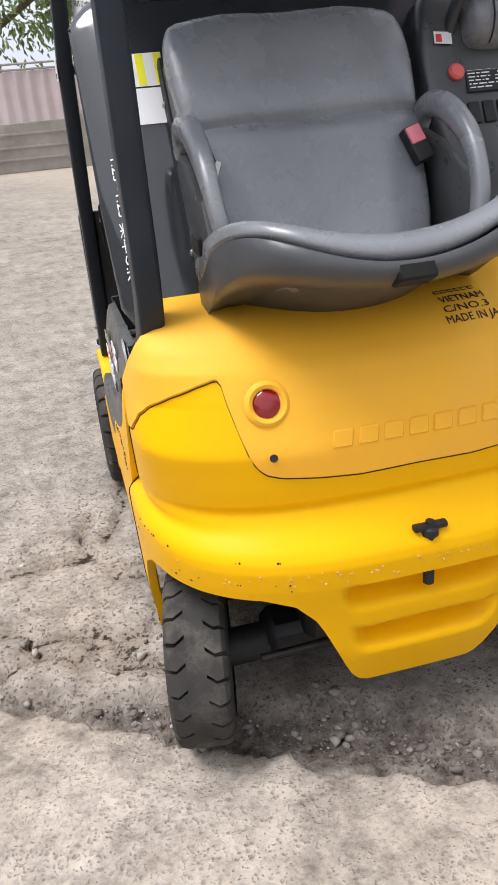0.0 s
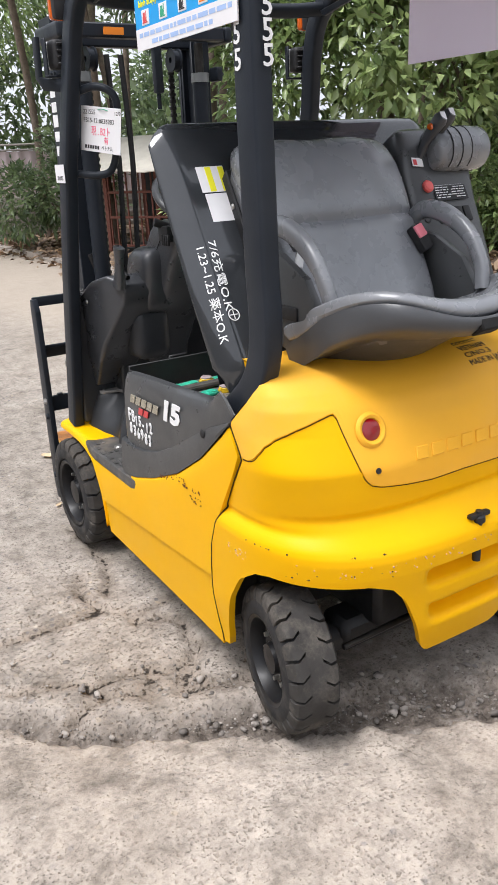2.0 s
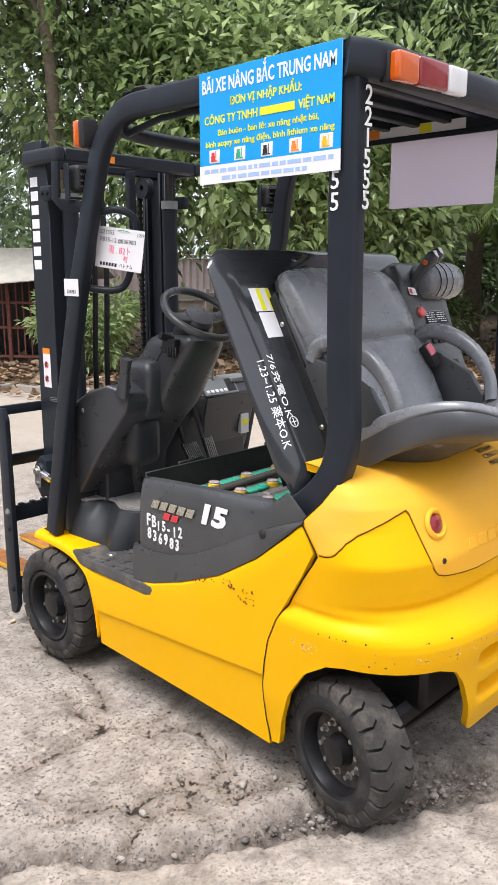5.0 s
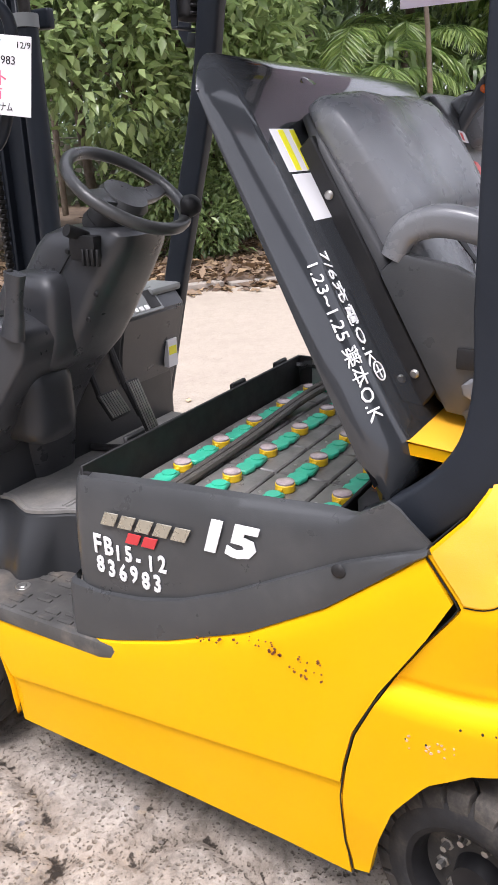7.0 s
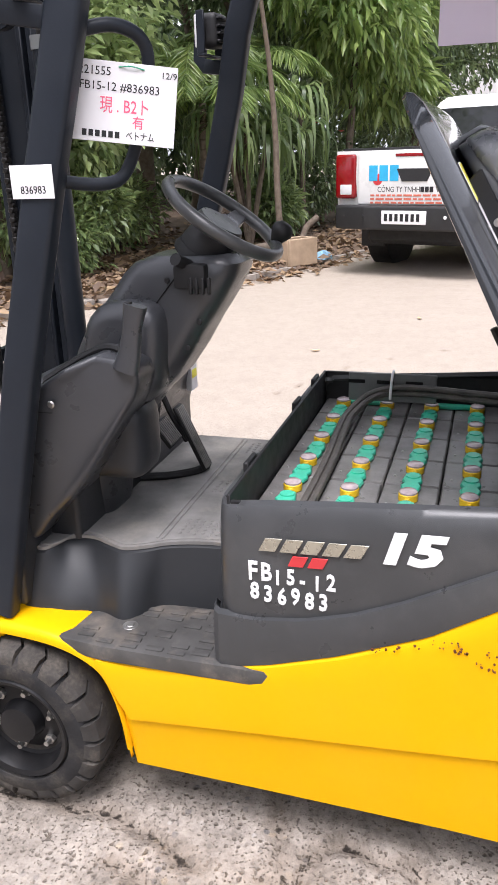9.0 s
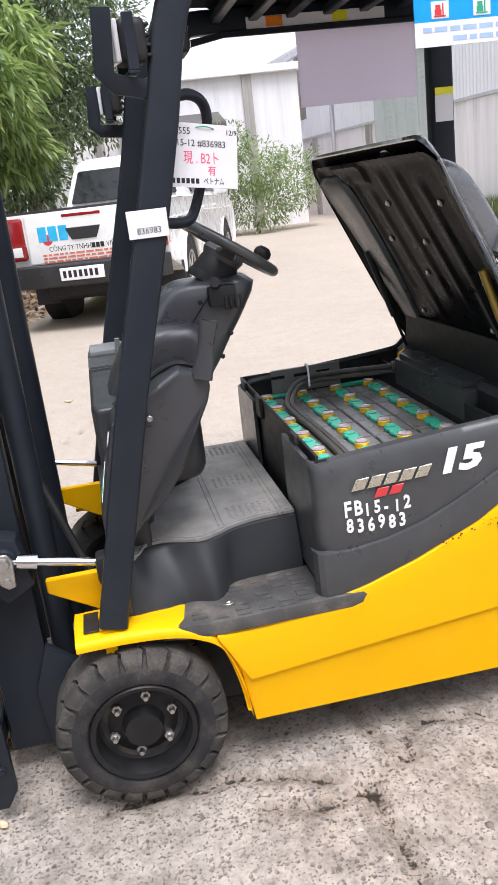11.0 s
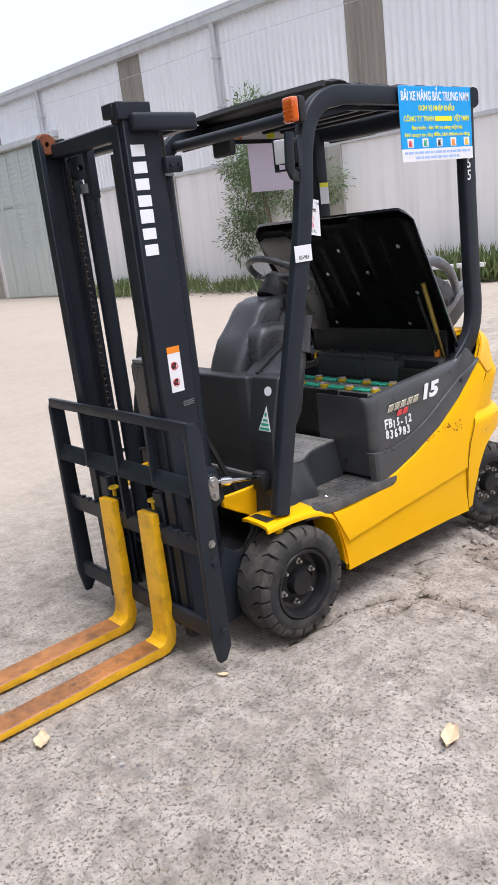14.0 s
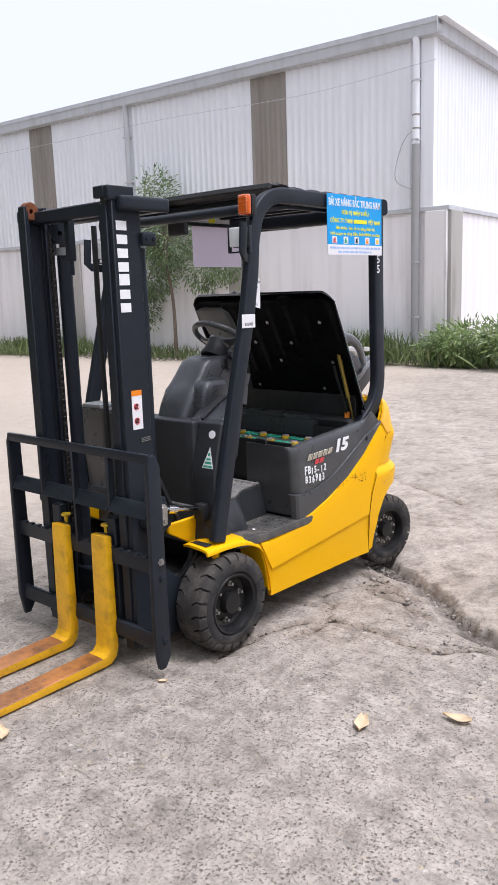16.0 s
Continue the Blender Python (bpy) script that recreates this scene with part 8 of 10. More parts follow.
US = [math.sin(math.pi / 2 * k / 16) * 0.995 for k in range(-16, 17)]
bm = bmesh.new()
rings = []
for u in US:
    r, e = lobe(u)
    x = BXC + BHW * u
    dish = -0.010 + 0.095 * abs(u) ** 2.3
    span = r - 0.17
    pad = 0.056 - 0.022 * u * u
    sec = [(0.17, 0.055 + 0.05 * abs(u) ** 3), (0.17 + span * 0.25, dish + 0.012), (0.17 + span * 0.5, dish - 0.004), (0.17 + span * 0.72, 0.5 * dish + 0.5 * e - 0.010), (r - 0.062, e - 0.003), (r - 0.040, e), (r - 0.020, e - 0.005), (r - 0.005, e - 0.018), (r, e - 0.034), (r - 0.003, e - pad + 0.006),
           (r - 0.014, e - pad), (0.17 + span * 0.5, e - pad - 0.006), (0.17, e - pad - 0.01)]
    rings.append([hp(x, q, max(n, 0.165)) for n, q in sec])
loft(bm, rings)
back = part("backrest", bm, VINYL, seat, "curved vinyl backrest jutting out over the counterweight", sharp=80)
bs = back.modifiers.new("soft", 'SUBSURF')
bs.levels = bs.render_levels = 1
# hard shell round the backrest, with a square slot
bm = bmesh.new()
rings = []
for u in US:
    r, e = lobe(u)
    x = BXC + (BHW - 0.002) * u
    pad = 0.056 - 0.022 * u * u
    lo = -0.100 + 0.080 * u * u
    top = e - pad - 0.003
    sec = [(0.16, top - 0.006), (r - 0.02, top), (r - 0.001, top), (r + 0.002, top - 0.004), (r - 0.001, 0.5 * (top + lo)), (r - 0.014, lo + 0.012), (r - 0.045, lo + 0.006), (0.17 + (r - 0.17) * 0.5, lo + 0.052 * (1 - u ** 4)), (0.16, lo + 0.075 * (1 - u ** 4))]
    rings.append([hp(x, q, max(n, 0.155)) for n, q in sec])
loft(bm, rings)
shell = part("back_shell", bm, SHELL, seat, "dark plastic backrest shell", sharp=60)
bm = bmesh.new()
box(bm, (-0.034, -0.096, 0.535), (0.034, -0.066, 0.5795), 0.004, 1, HM @ Matrix.Translation((-0.060, 0.0, 0.0)))
part("shell_slot", bm, GAP, shell)
# hip restraints
for sx in (-1, 1):
    x = SX + sx * 0.268
    bm = bmesh.new()
    pth = smooth_path([hp(x, 0.33, 0.16), hp(x, 0.355, 0.20), hp(x, 0.345, 0.255), hp(x, 0.295, 0.315), hp(x, 0.215, 0.362), hp(x - sx * 0.004, 0.13, 0.372), hp(x - sx * 0.014, 0.06, 0.355)], 5)
    n = len(pth)
    sweep(bm, pth, rounded_rect(0.042, 0.050, 0.018, 4), (1, 0, 0), scales=[0.8 + 0.25 * math.sin(math.pi * min(1, i / (n * 0.75))) for i in range(n)])
    arm = part("hip_restraint", bm, VINYL, seat, "padded vinyl hip restraint", sharp=70)
    bm = bmesh.new()
    pts = [hp(0, 0.32, 0.13), hp(0, 0.33, 0.18), hp(0, 0.27, 0.25), hp(0, 0.17, 0.32), hp(0, 0.08, 0.33), hp(0, 0.02, 0.30), hp(0, 0.01, 0.20), hp(0, 0.06, 0.13)]
    prism(bm, [(p.y, p.z) for p in pts], 'x', x - 0.012, x + 0.012, 0.008, 2)
    wing = part("restraint_plate", bm, PANEL, arm)
    bm = bmesh.new()
    box(bm, (-0.006, -0.035, -0.018), (0.006, 0.035, 0.018), 0.006, 2, Matrix.Translation((x - 0.014 if sx < 0 else x + 0.014, 0, 0)) @ Matrix.Translation(hp(0, 0.12, 0.22)))
    part("recline_knob", bm, BLACK, arm)
# belt buckle and tongue
bm = bmesh.new()
box(bm, (-0.020, -0.040, -0.012), (0.020, 0.040, 0.016), 0.007, 2, HM @ Matrix.Translation((0.158, 0.27, 0.232)) @ Matrix.Rotation(radians(18), 4, 'Z'))
buckle = part("belt_buckle", bm, BLACK, seat)
bm = bmesh.new()
box(bm, (-0.017, -0.002, 0.012), (0.017, 0.036, 0.021), 0.006, 2, HM @ Matrix.Translation((0.158, 0.27, 0.232)) @ Matrix.Rotation(radians(18), 4, 'Z'))
part("release_button", bm, surface("pink_button", (0.80, 0.22, 0.27), 0.4), buckle, "faded pink release button")
bm = bmesh.new()
box(bm, (-0.012, -0.026, 0.0), (0.012, 0.026, 0.004), 0.002, 1, HM @ Matrix.Translation((SX - 0.232, 0.245, 0.262)) @ Matrix.Rotation(radians(-25), 4, 'Z'))
part("belt_tongue", bm, STEEL, seat)
bm = bmesh.new()
sweep(bm, [hp(SX - 0.236, 0.262, 0.270), hp(SX - 0.246, 0.32, 0.262), hp(SX - 0.250, 0.36, 0.225)], rounded_rect(0.026, 0.002, 0.0008, 1), (0.8, 0.4, 0.4))
part("seat_belt", bm, BLACK, seat)
bm = bmesh.new()
lathe(bm, [(0.0, -0.002), (0.011, 0.0), (0.016, 0.003), (0.017, 0.0)], HM @ Matrix.Translation((SX + 0.02, 0.150, 0.200)), 14)
part("drain_eyelet", bm, BLACK, cushion)

# control console beside the seat
bm = bmesh.new()
rings = []
for e, x0, x1, n0, n1 in ((-0.02, 0.30, 0.455, 0.06, 0.10), (0.05, 0.27, 0.465, 0.06, 0.135), (0.25, 0.22, 0.472, 0.06, 0.150), (0.36, 0.205, 0.475, 0.06, 0.158), (0.40, 0.20, 0.475, 0.06, 0.160), (0.50, 0.195, 0.478, 0.06, 0.175), (0.57, 0.20, 0.478, 0.06, 0.185), (0.635, 0.22, 0.47, 0.06, 0.170), (0.655, 0.25, 0.45, 0.07, 0.150)):
    r = 0.022
    ring = []
    for cx, cy, a0 in ((x1 - r, n1 - r, 0), (x0 + r, n1 - r, 90), (x0 + r, n0 + r, 180), (x1 - r, n0 + r, 270)):
        for k in range(4):
            a = radians(a0 + 30 * k)
            ring.append(hp(cx + r * math.cos(a), e, cy + r * math.sin(a)))
    rings.append(ring)
loft(bm, rings)
ctrl = part("control_console", bm, PANEL, truck, "dark plastic control console beside the seat", sharp=45)
bm = bmesh.new()
rings = []
for x, r in ((0.300, 0.045), (0.312, 0.058), (0.35, 0.064), (0.45, 0.066), (0.505, 0.062), (0.522, 0.050), (0.529, 0.03)):
    rings.append([hp(x, 0.560 + 1.05 * r * math.cos(a), 0.190 + r * math.sin(a)) for a in [2 * math.pi * k / 20 for k in range(20)]])
loft(bm, rings)
armpad = part("arm_pad", bm, VINYL, ctrl, "rounded padded arm rest", sharp=60)
for x in (0.345, 0.385, 0.425):
    bm = bmesh.new()
    tube(bm, [hp(x, 0.560 + 1.05 * 0.0655 * math.cos(a), 0.190 + 0.0655 * math.sin(a)) for a in np.linspace(0.2, 2.9, 12)], 0.0018, 5)
    part("pad_seam", bm, BLACK, armpad)
for i, (x, de) in enumerate(((0.285, 0.0), (0.325, 0.012))):
    bm = bmesh.new()
    pth = [hp(x - 0.012, 0.545 + de, 0.17), hp(x - 0.008, 0.575 + de, 0.215), hp(x, 0.595 + de, 0.255), hp(x + 0.004, 0.605 + de, 0.285), hp(x + 0.006, 0.608 + de, 0.297)]
    sweep(bm, pth, rounded_rect(0.030, 0.040, 0.012, 3), (1, 0, 0), scales=[0.8, 0.75, 1.0, 1.1, 0.8])
    lev = part("finger_lever", bm, PLASTIC, ctrl, "short finger lever with a white symbol plate")
    bm = bmesh.new()
    box(bm, (-0.010, -0.013, 0.0), (0.010, 0.013, 0.003), 0.002, 1, turn_to(OUT, hp(x + 0.006, 0.608 + de, 0.2965)))
    part("symbol_plate", bm, PAPER, lev)
bm = bmesh.new()
lathe(bm, [(0.0, 0.008), (0.008, 0.007), (0.010, 0.0)], turn_to((-1, 0, 0), hp(0.266, 0.595, 0.262)), 12)
part("horn_button", bm, AMBER, ctrl)
bm = bmesh.new()
lathe(bm, [(0.0, 0.030), (0.014, 0.029), (0.019, 0.024), (0.019, 0.016), (0.012, 0.012), (0.012, 0.0)], turn_to(OUT, hp(0.272, 0.452, 0.152)), 20)
part("emergency_button", bm, BUTTON, ctrl, "faded red emergency button")
nm = HM @ Matrix.Translation((0.295, 0.405, 0.166))
bm = bmesh.new()
plate(bm, nm, 0.0, 0.0, 0.135, 0.078, 0.0018, 0, 0.0)
name_pl = part("rating_plate", bm, INK, ctrl, "black rating plate with fine white print")
bm = bmesh.new()
random.seed(5)
for r in range(8):
    x = 0.006
    while x < 0.124:
        w = random.uniform(0.004, 0.020)
        if not 0.055 < x < 0.066:
            box(bm, (x, 0.008 + 0.0082 * r, 0.0018), (min(x + w, 0.129), 0.0108 + 0.0082 * r, 0.0022), 0, 1, nm)
        x += w + 0.004
part("plate_print", bm, WHITE, name_pl)
for k in range(4):
    bm = bmesh.new()
    box(bm, (0.29 + 0.036 * k, 0.335, 0.153), (0.318 + 0.036 * k, 0.385, 0.164), 0.004, 2, HM)
    part("rocker_switch", bm, BLACK, ctrl)
bm = bmesh.new()
box(bm, (0.385, 0.20, 0.148), (0.412, 0.27, 0.157), 0.004, 2, HM)
part("switch", bm, BLACK, ctrl)
bm = bmesh.new()
for e in (0.355, 0.385):
    lathe(bm, [(0.0, 0.004), (0.006, 0.004), (0.013, 0.008), (0.015, 0.0)], turn_to(OUT, hp(0.242, e, 0.152)), 16)
part("key_switch", bm, BLACK, ctrl)
sm = HM @ Matrix.Translation((0.228, 0.515, 0.183)) @ Matrix.Rotation(radians(-6), 4, 'Z')
bm = bmesh.new()
plate(bm, sm, 0, 0, 0.042, 0.028, 0.001)
stick = part("warning_sticker", bm, PAPER, ctrl)
bm = bmesh.new()
plate(bm, sm, 0.004, 0.004, 0.018, 0.022, 0.0016)
part("sticker_figure", bm, RED, stick)

ctrl.location.x = 0.048

# stickers and chalk writing on the hood
lm = HM @ Matrix.Translation((-0.372, 0.522, 0.096)) @ Matrix.Rotation(radians(0), 4, 'Z')
bm = bmesh.new()
plate(bm, lm, -0.035, 0.0, 0.050, 0.075, 0.0012)
lab = part("warning_sticker", bm, PAPER, hood, "white and yellow warning sticker")
for x0, x1 in ((-0.008, 0.010), (0.032, 0.049)):
    bm = bmesh.new()
    plate(bm, lm, x0, 0.002, x1, 0.073, 0.0018)
    part("sticker_stripe", bm, SIGNYEL, lab)
bm = bmesh.new()
plate(bm, lm, -0.030, -0.085, 0.046, -0.004, 0.0012)
part("blank_sticker", bm, PAPER, hood)
drape(lettering("chalk_writing", "7/6充電O.K", 0.040, facing(hp(-0.438, 0.388, 0.0878), -ALONG + Vector((-0.04, 0, 0)), (1, 0, 0)) @ Matrix.Diagonal((1, 0.78, 1, 1)), WHITE, hood, "white hand-painted writing", depth=0.0006), hood, -OUT)
drape(lettering("chalk_writing", "1.23~1.25 薬本O.K", 0.034, facing(hp(-0.4705, 0.380, 0.0855), -ALONG + Vector((-0.03, 0, 0)), (1, 0, 0)) @ Matrix.Diagonal((1, 0.78, 1, 1)), WHITE, hood, "white hand-painted writing", depth=0.0006), hood, -OUT)
bm = bmesh.new()
ring_m = HM @ Matrix.Translation((-0.428, 0.176, 0.0975))
lathe(bm, [(0.0145, 0.0), (0.0145, 0.0014), (0.017, 0.0014), (0.017, 0.0)], ring_m, 20, close=True)
box(bm, (-0.012, -0.0012, 0), (0.012, 0.0012, 0.0014), 0, 1, ring_m)
box(bm, (-0.0012, -0.012, 0), (0.0012, 0.012, 0.0014), 0, 1, ring_m)
part("painted_ring_mark", bm, WHITE, hood)
# struts that hold the hood
for sx in (-1, 1):
    bm = bmesh.new()
    a, b = hp(sx * 0.425, 0.36, 0.060), Vector((sx * 0.425, -0.475, 0.87))
    tube(bm, [a, a.lerp(b, 0.62)], 0.012, 10)
    tube(bm, [a.lerp(b, 0.6), b], 0.006, 8)
    part("gas_strut", bm, surface("brass_strut", (0.30, 0.22, 0.05), 0.35, metal=0.6) if sx < 0 else BLACK, hood)
    if sx < 0:
        continue
    bm = bmesh.new()
    prism(bm, [(-0.465, 0.84), (-0.40, 0.84), (-0.415, 0.885), (-0.44, 0.90), (-0.465, 0.90)], 'x', sx * 0.385 - 0.005, sx * 0.385 + 0.005, 0.003)
    part("hinge_bracket", bm, YELLOW, truck)
bm = bmesh.new()
tube(bm, smooth_path([(-0.40, -0.45, 0.90), (-0.39, -0.42, 1.02), (-0.39, -0.37, 1.12), (-0.395, -0.33, 1.2)], 5), 0.007, 8)
part("corrugated_hose", bm, BLACK, hood)
bm = bmesh.new()
lathe(bm, [(0.0, 0.05), (0.014, 0.05), (0.016, 0.0), (0.0, 0.0)], Matrix.Translation((-0.395, -0.452, 0.88)), 14)
part("orange_plug", bm, ORANGE, truck)
bm = bmesh.new()
box(bm, (-0.40, -0.47, 0.80), (0.40, -0.445, 0.875), 0.004)
part("red_bulkhead", bm, REDPANEL, truck, "red panel behind the battery")
bm = bmesh.new()
box(bm, (-0.22, -0.468, 0.78), (0.34, -0.376, 0.882), 0.012, 2)
box(bm, (-0.19, -0.462, 0.878), (0.31, -0.384, 0.905), 0.010, 2)
part("controller_cover", bm, PLASTIC, truck, "dark plastic controller cover behind the battery")

bm = bmesh.new()
box(bm, (-0.44, -0.500, 0.80), (0.44, -0.470, 1.022), 0.004)
part("black_bulkhead", bm, BLACK, truck, "black sheet behind the battery bay")

# ---- rear details ----
for sx in (-1, 1):
    th = rear_angle(sx * 0.287, 0.869)
    p = rear_point(th, 0.869)
    d = Vector((p.x * 0.25, -0.93, 0.36)).normalized()
    bm = bmesh.new()
    lathe(bm, [(0.028, 0.002), (0.029, 0.006), (0.036, 0.009), (0.041, 0.007), (0.045, 0.002)], turn_to(d, p + d * 0.002), 28, close=True)
    ring = part("reflector_ring", bm, FADED, cover)
    bm = bmesh.new()
    lathe(bm, [(0.0, 0.009), (0.020, 0.008), (0.027, 0.003), (0.0275, -0.004)], turn_to(d, p + d * 0.002), 28)
    part("reflector", bm, REDLENS, truck, "round red reflector")
    p2 = rear_point(rear_angle(sx * 0.29, 0.772), 0.772)
    bm = bmesh.new()
    lathe(bm, [(0.0, 0.0065), (0.004, 0.0065), (0.007, 0.007), (0.008, 0.005)], turn_to((sx * 0.15, -0.96, 0.22), p2), 16)
    part("cover_screw", bm, BLACK, cover)
# raised plain blocks where the maker's name stands
for i in range(7):
    w = 0.040
    x = -0.155 + i * 0.0515
    p = rear_point(rear_angle(x, 0.791), 0.791)
    bm = bmesh.new()
    fm = facing(p + Vector((0, -0.004, 0.001)), (1, x * 0.35, 0), (0, 0.28, 0.96))
    for v in box(bm, (-w / 2, -0.017, 0.0), (w / 2, 0.017, 0.005), 0.003, 1):
        v.co.x += 0.18 * v.co.y
    bmesh.ops.transform(bm, verts=bm.verts, matrix=fm)
    part("raised_badge_block", bm, FADED, cover)
# tow pin
bm = bmesh.new()
lathe(bm, [(0.0, 0.030), (0.009, 0.030), (0.011, 0.018), (0.017, 0.014), (0.018, 0.0)], Matrix.Translation((0, -0.945, 0.578)), 16)
box(bm, (-0.036, -0.954, 0.590), (0.036, -0.936, 0.603), 0.005, 2)
tube(bm, [(0, -0.945, 0.585), (0, -0.945, 0.462)], 0.0115, 12)
part("tow_pin", bm, BLACK, truck, "black tow pin with cross handle")
# marker writing and chips
wm2 = facing((0.102, -0.800, 0.951), (1, 0.05, 0), (0.04, 0.075, 0.05))
bm = bmesh.new()
for k in range(6):
    box(bm, (0.014 + 0.0155 * k, 0.0885, 0.010), (0.025 + 0.0155 * k, 0.0905, 0.0108), 0, 1, wm2)
    box(bm, (0.016 + 0.0155 * k, 0.098, 0.010), (0.027 + 0.0155 * k, 0.100, 0.0108), 0, 1, wm2)
    box(bm, (0.014 + 0.0155 * k, 0.0885, 0.010), (0.0158 + 0.0155 * k, 0.100, 0.0108), 0, 1, wm2)
drape(part("marker_writing", bm, INK, cover), cover, -wm2.to_3x3().col[2])
for k, (s, w) in enumerate((("VIETNAM", 0.098), ("C/NO.3", 0.100), ("MADE IN JAPAN", 0.158))):
    ob = lettering("marker_writing", s, 0.027, wm2 @ Matrix.Translation((0.012 - 0.006 * k, 0.058 - 0.0285 * k, 0.010)), INK, cover, "black marker writing", width=w, depth=0.0004)
    drape(ob, cover, -wm2.to_3x3().col[2])

random.seed(11)


def chips(name, spots, material, parent):
    """Small irregular flakes of bared metal or rust lying on the paint."""
    bm = bmesh.new()
    for (p, normal, size) in spots:
        m = turn_to(normal, p)
        n = random.randint(5, 8)
        ring = [(size * random.uniform(0.4, 1.0) * math.cos(2 * math.pi * k / n), size * random.uniform(0.4, 1.0) * math.sin(2 * math.pi * k / n)) for k in range(n)]
        lo, hi = [m @ Vector((x, y, -0.001)) for x, y in ring], [m @ Vector((x * 0.8, y * 0.8, 0.0012)) for x, y in ring]
        loft(bm, [lo, hi])
    ob = part(name, bm, material, parent)
    ob["kind"] = "stuff"
    return ob


spots = []
for (y, z, n, s) in ((-0.17, 0.585, 7, 0.030), (-0.145, 0.582, 4, 0.015), (-0.24, 0.600, 3, 0.012), (-0.29, 0.615, 12, 0.030), (-0.315, 0.605, 6, 0.018), (-0.385, 0.607, 8, 0.025), (-0.38, 0.580, 9, 0.03), (-0.36, 0.577, 5, 0.02)):
    for _ in range(n):
        spots.append(((-0.5425, y + random.uniform(-s, s), z + random.uniform(-s, s) * 0.35), (-1, 0, 0), random.uniform(0.0015, 0.0045)))
chips("rust_chips", spots, RUST, flank)
spots = []
for _ in range(70):
    x = random.uniform(-0.52, 0.45)
    z = random.choice((0.535, 0.54, 0.53, 0.525)) + random.uniform(-0.012, 0.012)
    p = rear_point(rear_angle(x, z), z)
    spots.append((p + Vector((0, -0.0005, 0)), (x * 0.6, -1, 0.1), random.uniform(0.001, 0.0042)))
for _ in range(16):
    z = random.uniform(0.50, 0.53)
    th = random.uniform(0.05, 0.2)
    spots.append((rear_point(th, z), (-1, -0.3, 0), random.uniform(0.002, 0.005)))
chips("paint_chips", spots, surface("bared_primer", (0.62, 0.36, 0.22), 0.7, vary=0.5, scale=90), truck)
spots = []
for _ in range(26):
    th = random.uniform(0.04, 1.2)
    z = random.choice((0.52, 0.505, 0.57))
    p = rear_point(th, z)
    spots.append((p, (p.x, p.y + 0.5, 0.0), random.uniform(0.0015, 0.0042)))
chips("dark_chips", spots, INK, truck)

